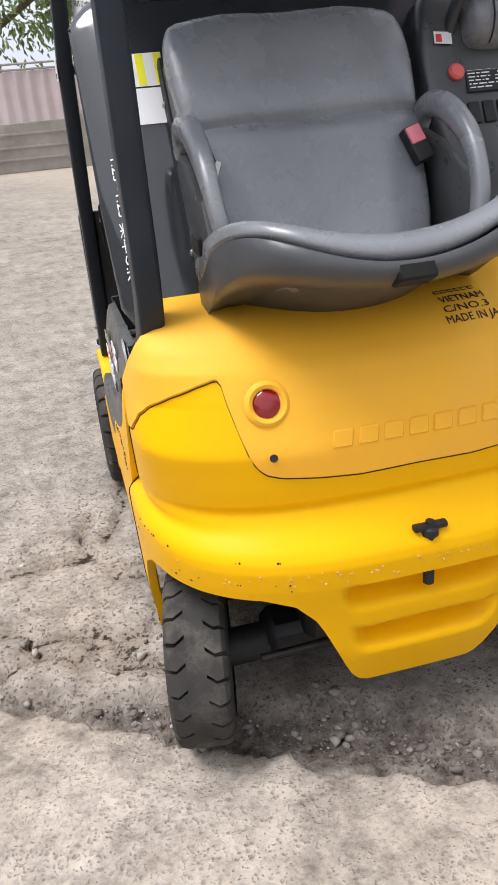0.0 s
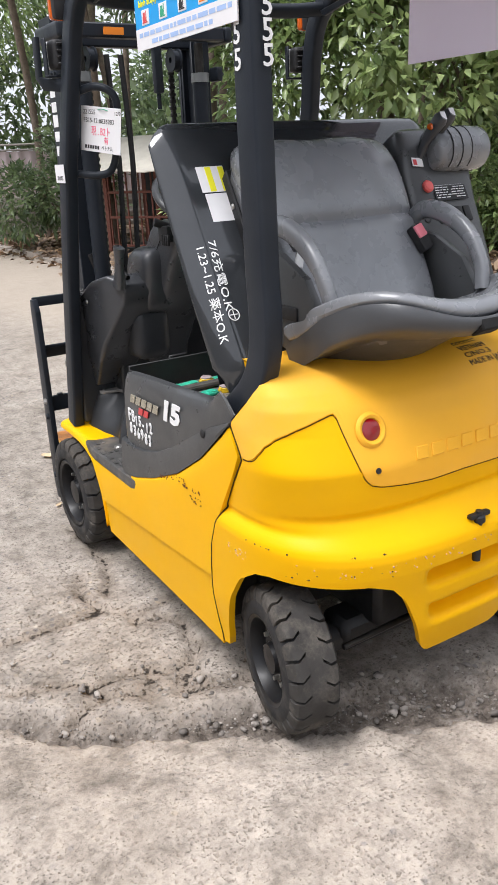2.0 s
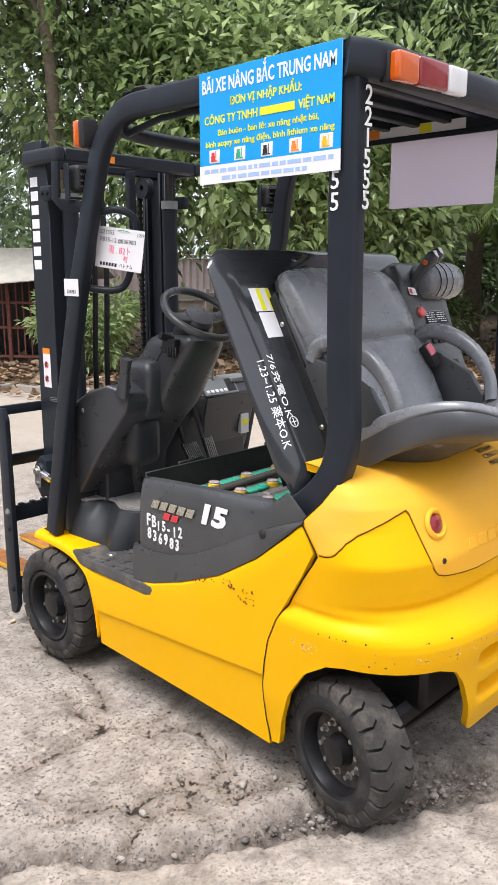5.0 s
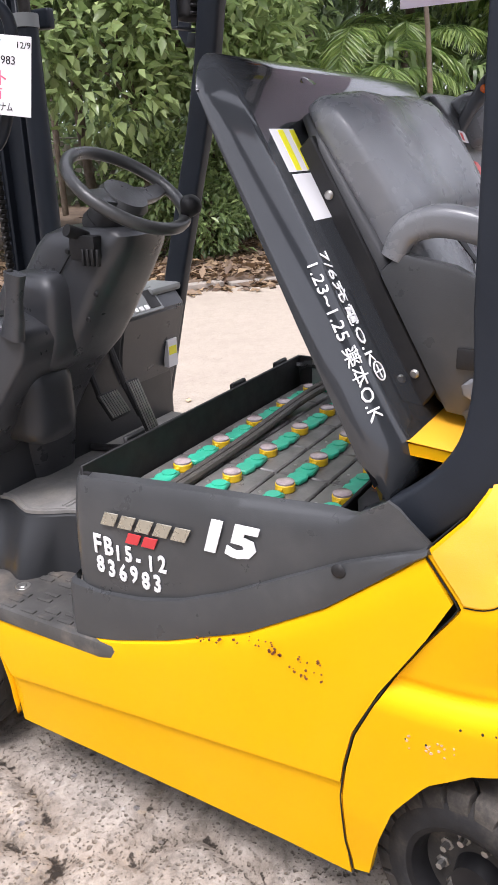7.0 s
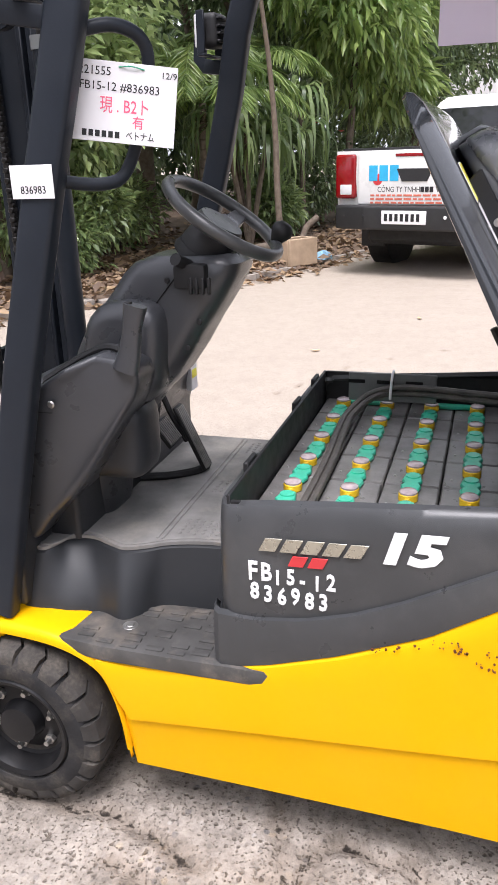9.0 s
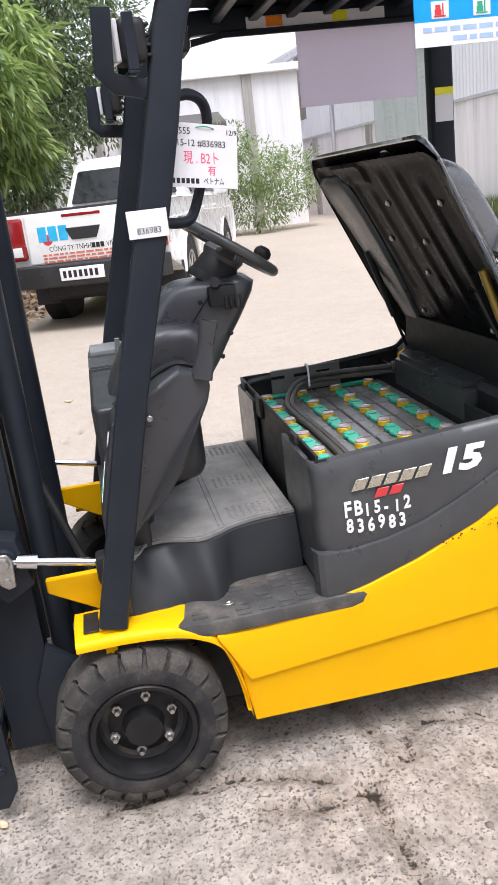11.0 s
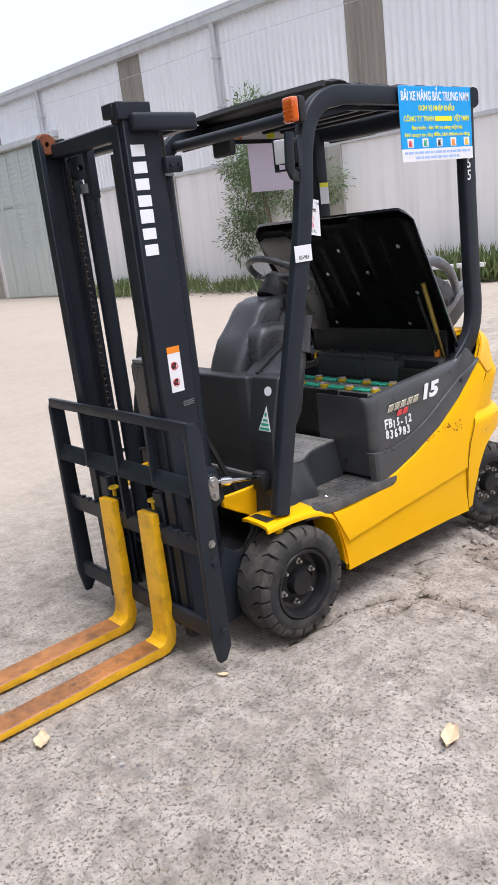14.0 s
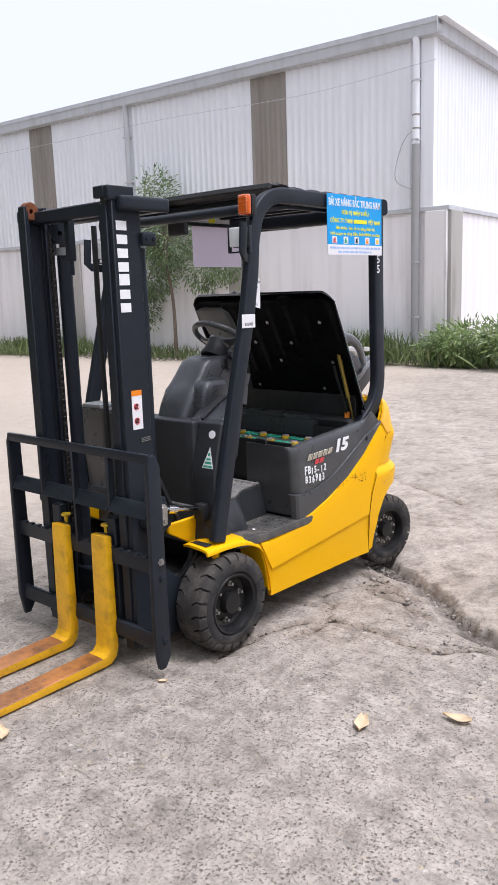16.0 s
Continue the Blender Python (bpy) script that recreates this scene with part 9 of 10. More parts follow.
# ---- mast ----
mast = new("mast")
mast.parent = truck
mast["label"] = "charcoal two-stage lifting mast with chains"
for sx in (-1, 1):
    bm = bmesh.new()
    pr = [(0.330, 0.935), (0.330, 1.078), (0.264, 1.078), (0.264, 1.060), (0.310, 1.060), (0.310, 0.955), (0.268, 0.955), (0.268, 0.935)]
    prism(bm, [(sx * x, y) for x, y in pr], 'z', 0.09, 1.985, 0.003)
    rail_ob = part("outer_rail", bm, FRAME, mast)
    bm = bmesh.new()
    pr = [(0.306, 0.966), (0.306, 1.088), (0.258, 1.088), (0.258, 1.072), (0.290, 1.072), (0.290, 0.982), (0.262, 0.982), (0.262, 0.966)]
    prism(bm, [(sx * x, y) for x, y in pr], 'z', 0.07, 2.005 if sx > 0 else 1.965, 0.003)
    part("inner_rail", bm, FRAME, mast)
    bm = bmesh.new()
    tube(bm, [(sx * 0.258, 0.893, 0.15), (sx * 0.258, 0.893, 1.80)], 0.033, 18)
    cyl = part("lift_cylinder", bm, FRAME, mast)
    bm = bmesh.new()
    tube(bm, [(sx * 0.258, 0.893, 1.80), (sx * 0.258, 0.893, 1.94)], 0.018, 14)
    part("piston_rod", bm, CHAIN, cyl)
    bm = bmesh.new()
    tube(bm, [(sx * 0.258, 0.893, 1.795), (sx * 0.258, 0.893, 1.83)], 0.037, 18)
    part("cylinder_collar", bm, GREYPAINT, cyl)
    # roller at the head
    bm = bmesh.new()
    lathe(bm, [(0.010, -0.02), (0.036, -0.02), (0.040, -0.015), (0.040, 0.015), (0.036, 0.02), (0.010, 0.02)], turn_to((1, 0, 0), (sx * 0.285, 1.045, 1.985)), 24, close=True)
    part("mast_roller", bm, RUST if sx > 0 else BLACK, mast)
    # chains with links
    bm = bmesh.new()
    z = 0.55
    k = 0
    while z < 1.88:
        w = 0.026 if k % 2 else 0.018
        box(bm, (sx * 0.185 - w / 2, 1.003, z), (sx * 0.185 + w / 2, 1.020, z + 0.0155), 0.003)
        z += 0.0135
        k += 1
    part("lift_chain", bm, CHAIN, mast, "greasy black leaf chain")
    bm = bmesh.new()
    lathe(bm, [(0.012, -0.018), (0.045, -0.018), (0.045, -0.013), (0.038, -0.010), (0.038, 0.010), (0.045, 0.013), (0.045, 0.018), (0.012, 0.018)], turn_to((1, 0, 0), (sx * 0.185, 0.973, 1.885)), 24, close=True)
    part("chain_pulley", bm, FRAME, mast)
    bm = bmesh.new()
    box(bm, (sx * 0.350 - 0.018, 0.795, 1.935), (sx * 0.350 + 0.018, 1.06, 1.993), 0.016, 4)
    part("head_bracket", bm, FRAME, mast)
    bm = bmesh.new()
    box(bm, (sx * 0.345 - 0.014, 0.875, 1.80), (sx * 0.345 + 0.014, 0.945, 1.855), 0.009, 3)
    for y in (0.892, 0.928):
        lathe(bm, [(0.0, 0.010), (0.008, 0.010), (0.010, 0.0)], turn_to((sx, 0, 0), (sx * 0.358, y, 1.827)), 6)
    part("stop_block", bm, FRAME, mast)
    # tilt cylinder
    bm = bmesh.new()
    prism(bm, [(0.915, 0.62), (0.99, 0.58), (1.04, 0.64), (1.03, 0.72), (0.99, 0.765), (0.94, 0.75)], 'x', sx * 0.333, sx * 0.405, 0.008, 2)
    lathe(bm, [(0.0, 0.020), (0.030, 0.020), (0.034, 0.014), (0.034, 0.0)], turn_to((sx, 0, 0), (sx * 0.400, 0.975, 0.702)), 20)
    clevis = part("tilt_clevis", bm, FRAME, mast)
    bm = bmesh.new()
    prism(bm, [(0.957, 0.635), (0.977, 0.630), (0.995, 0.645), (1.000, 0.710), (0.987, 0.728), (0.965, 0.726), (0.953, 0.710)], 'x', sx * 0.420, sx * 0.426, 0.002)
    lathe(bm, [(0.0, 0.010), (0.014, 0.010), (0.016, 0.006), (0.016, 0.0)], turn_to((sx, 0, 0), (sx * 0.426, 0.977, 0.702)), 18)
    lathe(bm, [(0.0, 0.009), (0.009, 0.009), (0.010, 0.0)], turn_to((sx, 0, 0), (sx * 0.426, 0.975, 0.654)), 6)
    part("pin_plate", bm, STEEL, clevis)
    bm = bmesh.new()
    tube(bm, [(sx * 0.412, 0.965, 0.702), (sx * 0.412, 0.735, 0.652)], 0.0105, 12)
    lathe(bm, [(0.0105, -0.02), (0.020, -0.02), (0.020, 0.03), (0.0105, 0.03)], turn_to((0, -0.23, -0.05), (sx * 0.412, 0.925, 0.693)), 14, close=True)
    part("tilt_rod", bm, CHROME, mast, "chrome tilt rod")
    # foot bracket on the axle
    bm = bmesh.new()
    prism(bm, [(0.78, 0.12), (0.96, 0.10), (0.98, 0.28), (0.93, 0.42), (0.82, 0.32)], 'x', sx * 0.335, sx * 0.375, 0.01, 2)
    part("mast_foot", bm, FRAME, mast)
for y0, y1, z0, z1, nm in ((0.799, 0.85, 1.939, 1.989, "rear_head_beam"), (0.90, 0.94, 0.18, 0.30, "foot_beam"), (0.98, 1.03, 1.93, 1.985, "inner_head_beam")):
    bm = bmesh.new()
    half = 0.331 if nm == "rear_head_beam" else 0.305
    box(bm, (-half, y0, z0), (half, y1, z1), 0.006)
    part(nm, bm, FRAME, mast)
bm = bmesh.new()
box(bm, (-0.31, 1.075, 1.985), (-0.245, 1.10, 2.03), 0.003)
box(bm, (-0.334, 0.962, 1.975), (-0.305, 1.095, 2.03), 0.003)
part("head_cap", bm, FRAME, mast)
bm = bmesh.new()
box(bm, (0.085, 0.95, 1.76), (0.12, 0.985, 1.95), 0.008, 2)
tube(bm, [(0.10, 0.967, 1.76), (0.10, 0.967, 1.70)], 0.009, 8)
part("chain_anchor", bm, FRAME, mast)
for x in (-0.12, -0.06):
    bm = bmesh.new()
    tube(bm, smooth_path([(x, 0.96, 1.90), (x + 0.01, 0.955, 1.5), (x, 0.96, 1.0), (x + 0.05, 0.94, 0.4)], 5), 0.012, 8)
    part("mast_hose", bm, BLACK, mast)
bm = bmesh.new()
tube(bm, smooth_path([(-0.29, 0.93, 1.15), (-0.24, 0.90, 0.95), (-0.28, 0.82, 0.70), (-0.33, 0.74, 0.45), (-0.34, 0.80, 0.36)], 5), 0.012, 8)
tube(bm, smooth_path([(-0.32, 0.90, 0.30), (-0.37, 0.84, 0.36), (-0.40, 0.78, 0.43), (-0.36, 0.70, 0.47)], 5), 0.010, 8)
part("hydraulic_hose", bm, BLACK, mast)
# maker's name as plain white blocks up the outer rail
for i in range(7):
    z = 1.535 + i * 0.054
    bm = bmesh.new()
    w = 0.037 if i != 2 else 0.045
    box(bm, (-0.3315, 1.008, z), (-0.3295, 1.062, z + w), 0.0006)
    part("white_badge_block", bm, WHITE, mast)
lm2 = facing((-0.3305, 1.036, 1.048), (0, -1, 0), (0, 0, 1))
bm = bmesh.new()
plate(bm, lm2, 0, 0, 0.055, 0.165, 0.001)
dec = part("warning_decal", bm, PAPER, mast, "white decal with orange head and red rings")
bm = bmesh.new()
plate(bm, lm2, 0, 0.142, 0.055, 0.165, 0.0016)
part("decal_head", bm, ORANGE, dec)
for z in (0.035, 0.095):
    bm = bmesh.new()
    lathe(bm, [(0.012, 0.001), (0.012, 0.0018), (0.015, 0.0018), (0.015, 0.001)], lm2 @ Matrix.Translation((0.024, z, 0)), 24, close=True)
    box(bm, (-0.0012, -0.013, 0.001), (0.0012, 0.013, 0.0017), 0, 1, lm2 @ Matrix.Translation((0.024, z, 0)) @ Matrix.Rotation(radians(45), 4, 'Z'))
    part("decal_ring", bm, RED, dec)
    bm = bmesh.new()
    box(bm, (0.012, z - 0.010, 0.001), (0.032, z + 0.012, 0.0014), 0.003, 1, lm2)
    part("decal_figure", bm, INK, dec)
bm = bmesh.new()
plate(bm, facing((-0.3305, 1.00, 0.985), (0, -1, 0.06), (0, 0, 1)), 0, 0, 0.062, 0.026, 0.0008)
small = part("serial_sticker", bm, INK, mast)
bm = bmesh.new()
for k in range(3):
    plate(bm, facing((-0.3305, 1.00, 0.985), (0, -1, 0.06), (0, 0, 1)), 0.006, 0.005 + 0.007 * k, 0.055, 0.0075 + 0.007 * k, 0.0013)
part("sticker_print", bm, GREYPAINT, small)

# ---- fork carriage with load backrest ----
car = new("fork_carriage")
car.parent = truck
car["label"] = "charcoal fork carriage with barred load backrest"
for sx in (-1, 1):
    bm = bmesh.new()
    prism(bm, [(1.055, 0.10), (1.085, 0.05), (1.115, 0.05), (1.135, 0.16), (1.128, 0.93), (1.118, 0.968), (1.085, 0.968), (1.062, 0.92)], 'x', sx * 0.488, sx * 0.512, 0.005, 2)
    part("side_plate", bm, FRAME, car)
    for z in (0.17, 0.45, 0.52):
        bm = bmesh.new()
        lathe(bm, [(0.0, 0.010), (0.011, 0.010), (0.013, 0.004), (0.016, 0.003), (0.016, 0.0)], turn_to((sx, 0, 0), (sx * 0.512, 1.085, z)), 6)
        part("side_bolt", bm, STEEL if z > 0.5 else FRAME, car)
bm = bmesh.new()
box(bm, (-0.505, 1.102, 0.935), (0.505, 1.124, 0.975), 0.006, 2)
part("top_bar", bm, FRAME, car)
bm = bmesh.new()
for k in range(4):
    x0 = -0.49 + 0.245 * k
    for v in box(bm, (x0 + 0.008, 1.095, 0.705), (x0 + 0.237, 1.104, 0.765), 0.002):
        v.co.y += 0.030 * (0.765 - v.co.z) / 0.06
box(bm, (-0.49, 1.092, 0.752), (0.49, 1.102, 0.766), 0.003)
part("middle_bar", bm, FRAME, car)
for x in (-0.245, 0.0, 0.245):
    bm = bmesh.new()
    box(bm, (x - 0.008, 1.090, 0.52 if abs(x) < 0.01 else 0.70), (x + 0.008, 1.126, 0.94), 0.003)
    part("upright_bar", bm, FRAME, car)
bm = bmesh.new()
box(bm, (-0.49, 1.090, 0.465), (0.49, 1.112, 0.535), 0.008, 2)
for k in range(17):
    x = -0.44 + 0.055 * k
    box(bm, (x - 0.012, 1.091, 0.530), (x + 0.012, 1.113, 0.541), 0.002)
part("upper_fork_bar", bm, FRAME, car)
bm = bmesh.new()
prism(bm, [(1.09, 0.13), (1.112, 0.13), (1.118, 0.155), (1.112, 0.205), (1.09, 0.205)], 'x', -0.49, 0.49, 0.005)
part("lower_fork_bar", bm, FRAME, car)
for x in (-0.20, 0.20):
    bm = bmesh.new()
    box(bm, (x - 0.03, 1.05, 0.10), (x + 0.03, 1.090, 0.66), 0.006)
    part("carriage_plate", bm, FRAME, car)


def fork(x):
    f = new("fork")
    f.parent = truck
    f["label"] = "yellow fork arm with rust-brown worn blade"
    bm = bmesh.new()
    pts = [(1.108, 0.585), (1.140, 0.585), (1.148, 0.30), (1.150, 0.10)] + [(1.185 - 0.035 * math.cos(a), 0.085 - 0.035 * math.sin(a)) for a in np.linspace(0.1, 1.45, 5)]
    top = pts + [(2.04, 0.032), (2.06, 0.018), (2.05, 0.008)]
    low = [(1.19, 0.006)] + [(1.175 - 0.065 * math.sin(a), 0.075 - 0.066 * math.cos(a)) for a in np.linspace(0.2, 1.45, 5)] + [(1.108, 0.30)]
    # shank
    prism(bm, [(1.108, 0.585), (1.140, 0.585), (1.150, 0.11), (1.155, 0.075), (1.172, 0.053), (1.20, 0.0495), (1.20, 0.004), (1.150, 0.010), (1.120, 0.035), (1.108, 0.08)], 'x', x - 0.052, x + 0.052, 0.004, 2)
    part("shank", bm, FORKYEL, f)
    bm = bmesh.new()
    rows = [[(x - w, y, z) for w, z in ((0.05, 0.006), (0.052, 0.010), (0.052, t - 0.004), (0.048, t), (-0.048, t), (-0.052, t - 0.004), (-0.052, 0.010), (-0.05, 0.006))] for y, t, k in ((1.199, 0.050, 1), (1.5, 0.044, 1), (1.9, 0.034, 1), (2.05, 0.026, 1))]
    rows += [[(x - w * 0.8, 2.09, z) for w, z in ((0.05, 0.008), (0.052, 0.010), (0.052, 0.018), (0.048, 0.02), (-0.048, 0.02), (-0.052, 0.018), (-0.052, 0.010), (-0.05, 0.008))]]
    loft(bm, rows)
    for fc in bm.faces:
        fc.material_index = 0 if fc.normal.z > 0.5 else 1
    part("blade", bm, [FORKTOP, FORKYEL], f, sharp=30)
    bm = bmesh.new()
    prism(bm, [(1.065, 0.50), (1.112, 0.50), (1.112, 0.585), (1.09, 0.585), (1.065, 0.56)], 'x', x - 0.045, x + 0.045, 0.004)
    part("top_hook", bm, FRAME, f)
    bm = bmesh.new()
    lathe(bm, [(0.0, 0.042), (0.020, 0.042), (0.023, 0.037), (0.020, 0.032), (0.009, 0.028), (0.008, 0.0)], Matrix.Translation((x + 0.012, 1.085, 0.583)), 18)
    part("locking_pin", bm, CAPYEL, f, "yellow locking pin")


fork(-0.175)
fork(0.115)

# ---- writing and stickers on the flanks ----
fm = facing((-0.5215, -0.141, 0.768), (0, -1, 0.02), (0, 0, 1))
lettering("number", "15", 0.088, fm, WHITE, bay_panel, "bold white number", depth=0.0012, bold=0.0042, width=0.122, shear=0.22)
am = facing((-0.5215, 0.092, 0.763), (0, -1, 0.03), (0, 0, 1))
bm = bmesh.new()
for i in range(5):
    for v in box(bm, (0.043 * i + 0.002, 0, 0), (0.043 * i + 0.037, 0.030, 0.0022), 0.001, 1):
        v.co.x += 0.55 * v.co.y
    
bmesh.ops.transform(bm, verts=bm.verts, matrix=am)
part("silver_badge", bm, SILVER, bay_panel, "slanted silver badge")
bm = bmesh.new()
for i in range(2):
    for v in box(bm, (0.076 + 0.040 * i, -0.030, 0), (0.076 + 0.040 * i + 0.032, -0.006, 0.0022), 0.001, 1):
        v.co.x += 0.5 * v.co.y
bmesh.ops.transform(bm, verts=bm.verts, matrix=am)
part("red_badge", bm, RED, bay_panel, "slanted red badge")
for k, s in enumerate(("FB15-12", "836983")):
    for j, ch in enumerate(s):
        step = (0.190 if k == 0 else 0.172) / len(s)
        at = (-0.5225, 0.114 - 0.004 * k - step * j, 0.696 - 0.046 * k - 0.0012 * j + 0.003 * math.sin(2.3 * j + k))
        lettering("painted_character", ch, (0.060, 0.056, 0.046, 0.048, 0.046, 0.046, 0.050)[j] if k == 0 else 0.052, facing(at, (0, -1, 0.02 * math.sin(3.1 * j)), (0, 0, 1)) @ Matrix.Diagonal((0.76, 1, 1, 1)), WHITE, bay_panel, depth=0.0012, bold=0.0014)
for k, s in enumerate("221555"):
    lettering("painted_digit", s, 0.062, facing((-0.470, -0.7005, 1.925 - 0.048 * k), (1, 0, 0), (0, 0, 1)), WHITE, truck, depth=0.0008, bold=0.0006)
for k, s in enumerate("55"):
    lettering("painted_digit", s, 0.062, facing((-0.4885, -0.615, 1.735 - 0.052 * k), (0, -1, 0), (0, 0, 1)), WHITE, truck, depth=0.0008, bold=0.0006)
bm = bmesh.new()
lathe(bm, [(0.0, 0.001), (0.020, 0.001), (0.0205, 0.0)], facing((-0.431, 0.6685, 0.981), (-1, 0, 0), (0, -0.245, 1)) @ Matrix.Diagonal((1, 0.9, 1, 1)), 24)
part("white_oval_sticker", bm, PAPER, corner)
tm = facing((-0.432, 0.698, 0.872), (-1, 0, 0), (0, -0.245, 1))
bm = bmesh.new()
for pts, h in (([(-0.034, -0.04), (0.034, -0.04), (0.0, 0.055)], 0.0012),):
    lo, hi = [tm @ Vector((x, y, 0)) for x, y in pts], [tm @ Vector((x, y, h)) for x, y in pts]
    loft(bm, [lo, hi])
tri_st = part("triangle_sticker", bm, PAPER, corner, "white triangular sticker with green bars")
bm = bmesh.new()
for y0, y1, w in ((-0.036, -0.027, 0.026), (-0.020, -0.010, 0.020), (-0.003, 0.006, 0.013), (0.016, 0.030, 0.006)):
    box(bm, (-w, y0, 0.0012), (w, y1, 0.002), 0, 1, tm)
part("green_bars", bm, LABELGREEN, tri_st)
# decals under the right roof rail
bm = bmesh.new()
box(bm, (0.4362, -0.45, 2.006), (0.4392, 0.02, 2.040), 0.0)
strip = part("roof_decal", bm, PAPER, truck)
for y0, y1, mt in ((-0.10, -0.045, ORANGE), (-0.32, -0.27, SIGNYEL)):
    bm = bmesh.new()
    box(bm, (0.4345, y0, 2.008), (0.4364, y1, 2.038), 0.0)
    part("decal_field", bm, mt, strip)
bm = bmesh.new()
box(bm, (0.4355, -0.684, 1.665), (0.4372, -0.618, 1.775), 0.0)
pil_lab = part("pillar_label", bm, PAPER, truck)
bm = bmesh.new()
box(bm, (0.4345, -0.684, 1.752), (0.436, -0.618, 1.775), 0.0)
part("label_head", bm, SIGNYEL, pil_lab)
bm = bmesh.new()
box(bm, (-0.20, 0.772, 1.945), (-0.12, 0.776, 1.970), 0.0)
part("head_beam_decal", bm, ORANGE, mast)

# ---- battery in its bay ----
bat = thing("traction_battery", "open-topped black traction battery with green links and yellow caps", "battery", at=(0.02, -0.09, 0.40))
bat_in = Matrix.Translation((-0.02, 0.09, -0.40))


def bpart(name, bm, material, parent=None, label=""):
    bmesh.ops.transform(bm, verts=bm.verts, matrix=bat_in)
    return part(name, bm, material, parent or bat, label)


BX0, BX1, BY0, BY1 = -0.485, 0.500, -0.385, 0.166
for lo, hi in (((BX0, BY0, 0.46), (BX1, BY0 + 0.008, 0.848)), ((BX0, BY1 - 0.008, 0.46), (BX1, BY1, 0.862)), ((BX0, BY0 + 0.008, 0.46), (BX0 + 0.008, BY1 - 0.008, 0.850)), ((BX1 - 0.008, BY0 + 0.008, 0.46), (BX1, BY1 - 0.008, 0.862)), ((BX0 + 0.008, BY0 + 0.008, 0.46), (BX1 - 0.008, BY1 - 0.008, 0.47))):
    bm = bmesh.new()
    box(bm, lo, hi, 0.002)
    tray = bpart("tray_wall", bm, BLACK, None)
for x in (-0.33, 0.12, 0.36):
    bm = bmesh.new()
    box(bm, (x, BY1, 0.80), (x + 0.07, BY1 + 0.012, 0.870), 0.003)
    bpart("tray_lug", bm, BLACK, tray)
COLS, ROWS = (0.089, -0.044, -0.176, -0.308), [-0.398 + 0.165 * k for k in range(6)]
for j, y in enumerate(COLS):
    for i, x in enumerate(ROWS):
        bm = bmesh.new()
        box(bm, (x - 0.080, y - 0.064, 0.62), (x + 0.080, y + 0.064, 0.772), 0.004)
        cell = bpart("cell", bm, CELL, None)
        bm = bmesh.new()
        cx = x + 0.0
        lathe(bm, [(0.020, 0.0), (0.022, 0.002), (0.022, 0.016), (0.020, 0.018), (0.0, 0.018)], Matrix.Translation((cx, y, 0.772)), 14)
        box(bm, (cx - 0.027, y - 0.006, 0.775), (cx + 0.027, y + 0.006, 0.786), 0.002)
        cap = bpart("vent_cap", bm, CAPYEL, cell)
        bm = bmesh.new()
        lathe(bm, [(0.020, 0.0), (0.0205, 0.005), (0.016, 0.008), (0.0, 0.009)], Matrix.Translation((cx, y, 0.789)), 14)
        bpart("cap_lid", bm, CAPTOP, cap)
        bm = bmesh.new()
        lathe(bm, [(0.0, 0.002), (0.003, 0.002), (0.004, 0.0)], Matrix.Translation((x - 0.03, y + 0.045, 0.772)), 8)
        bpart("cell_stud", bm, STEEL, cell)
        if i < 5:
            bm = bmesh.new()
            pts = [(cx + 0.030, y - 0.017), (cx + 0.060, y - 0.024), (cx + 0.075, y - 0.016), (cx + 0.090, y - 0.024), (cx + 0.132, y - 0.017), (cx + 0.132, y + 0.017), (cx + 0.090, y + 0.024), (cx + 0.075, y + 0.016), (cx + 0.060, y + 0.024), (cx + 0.030, y + 0.017)]
            prism(bm, pts, 'z', 0.773, 0.784, 0.003)
            lathe(bm, [(0.017, 0.0), (0.017, 0.003), (0.0, 0.0035)], Matrix.Translation((cx + 0.112, y, 0.7838)), 14)
            bpart("cell_link", bm, GREEN, None)
for ya, yb, x in ((0.089, -0.044, 0.455), (-0.176, -0.308, 0.455)):
    bm = bmesh.new()
    box(bm, (x - 0.018, yb, 0.774), (x + 0.012, ya, 0.785), 0.003)
    bpart("cell_link", bm, GREEN, None)
for d in (0.0, 0.018):
    bm = bmesh.new()
    tube(bm, smooth_path([(-0.47, 0.048 - d, 0.782), (-0.30, 0.042 - d, 0.785), (-0.05, 0.045 - d, 0.787), (0.15, 0.055 - d, 0.790), (0.27, 0.050 - d, 0.80), (0.35, 0.00 - d, 0.835 - d * 0.3), (0.385, -0.08, 0.850 - d), (0.385, -0.18, 0.850 - d), (0.37, -0.29, 0.848 - d), (0.35, -0.38, 0.85 - d)], 6), 0.0098, 8)
    bpart("power_cable", bm, CABLE, None, "dusty grey battery cable")
bm = bmesh.new()
tube(bm, [(0.345, -0.37, 0.845), (0.335, -0.44, 0.85)], 0.022, 12)
for k in range(5):
    lathe(bm, [(0.019, -0.003), (0.025, 0.0), (0.019, 0.003)], turn_to((-0.01, -0.07, 0), (0.344 - 0.0015 * k, -0.375 - 0.012 * k, 0.8455)), 12, close=True)
bpart("cable_gland", bm, CABLE, None)
bm = bmesh.new()
box(bm, (0.400, -0.19, 0.80), (0.408, 0.07, 0.888), 0.003)
plate_ob = bpart("lifting_plate", bm, surface("galvanised_plate", (0.20, 0.20, 0.20), 0.45, metal=0.5, vary=0.2), None, "grey steel plate on the battery tray")
bm = bmesh.new()
tube(bm, smooth_path([(0.36, -0.06, 0.82), (0.37, -0.062, 0.875), (0.395, -0.064, 0.897), (0.412, -0.064, 0.885)], 4), 0.004, 6)
bpart("wire_hook", bm, WHITE, plate_ob)
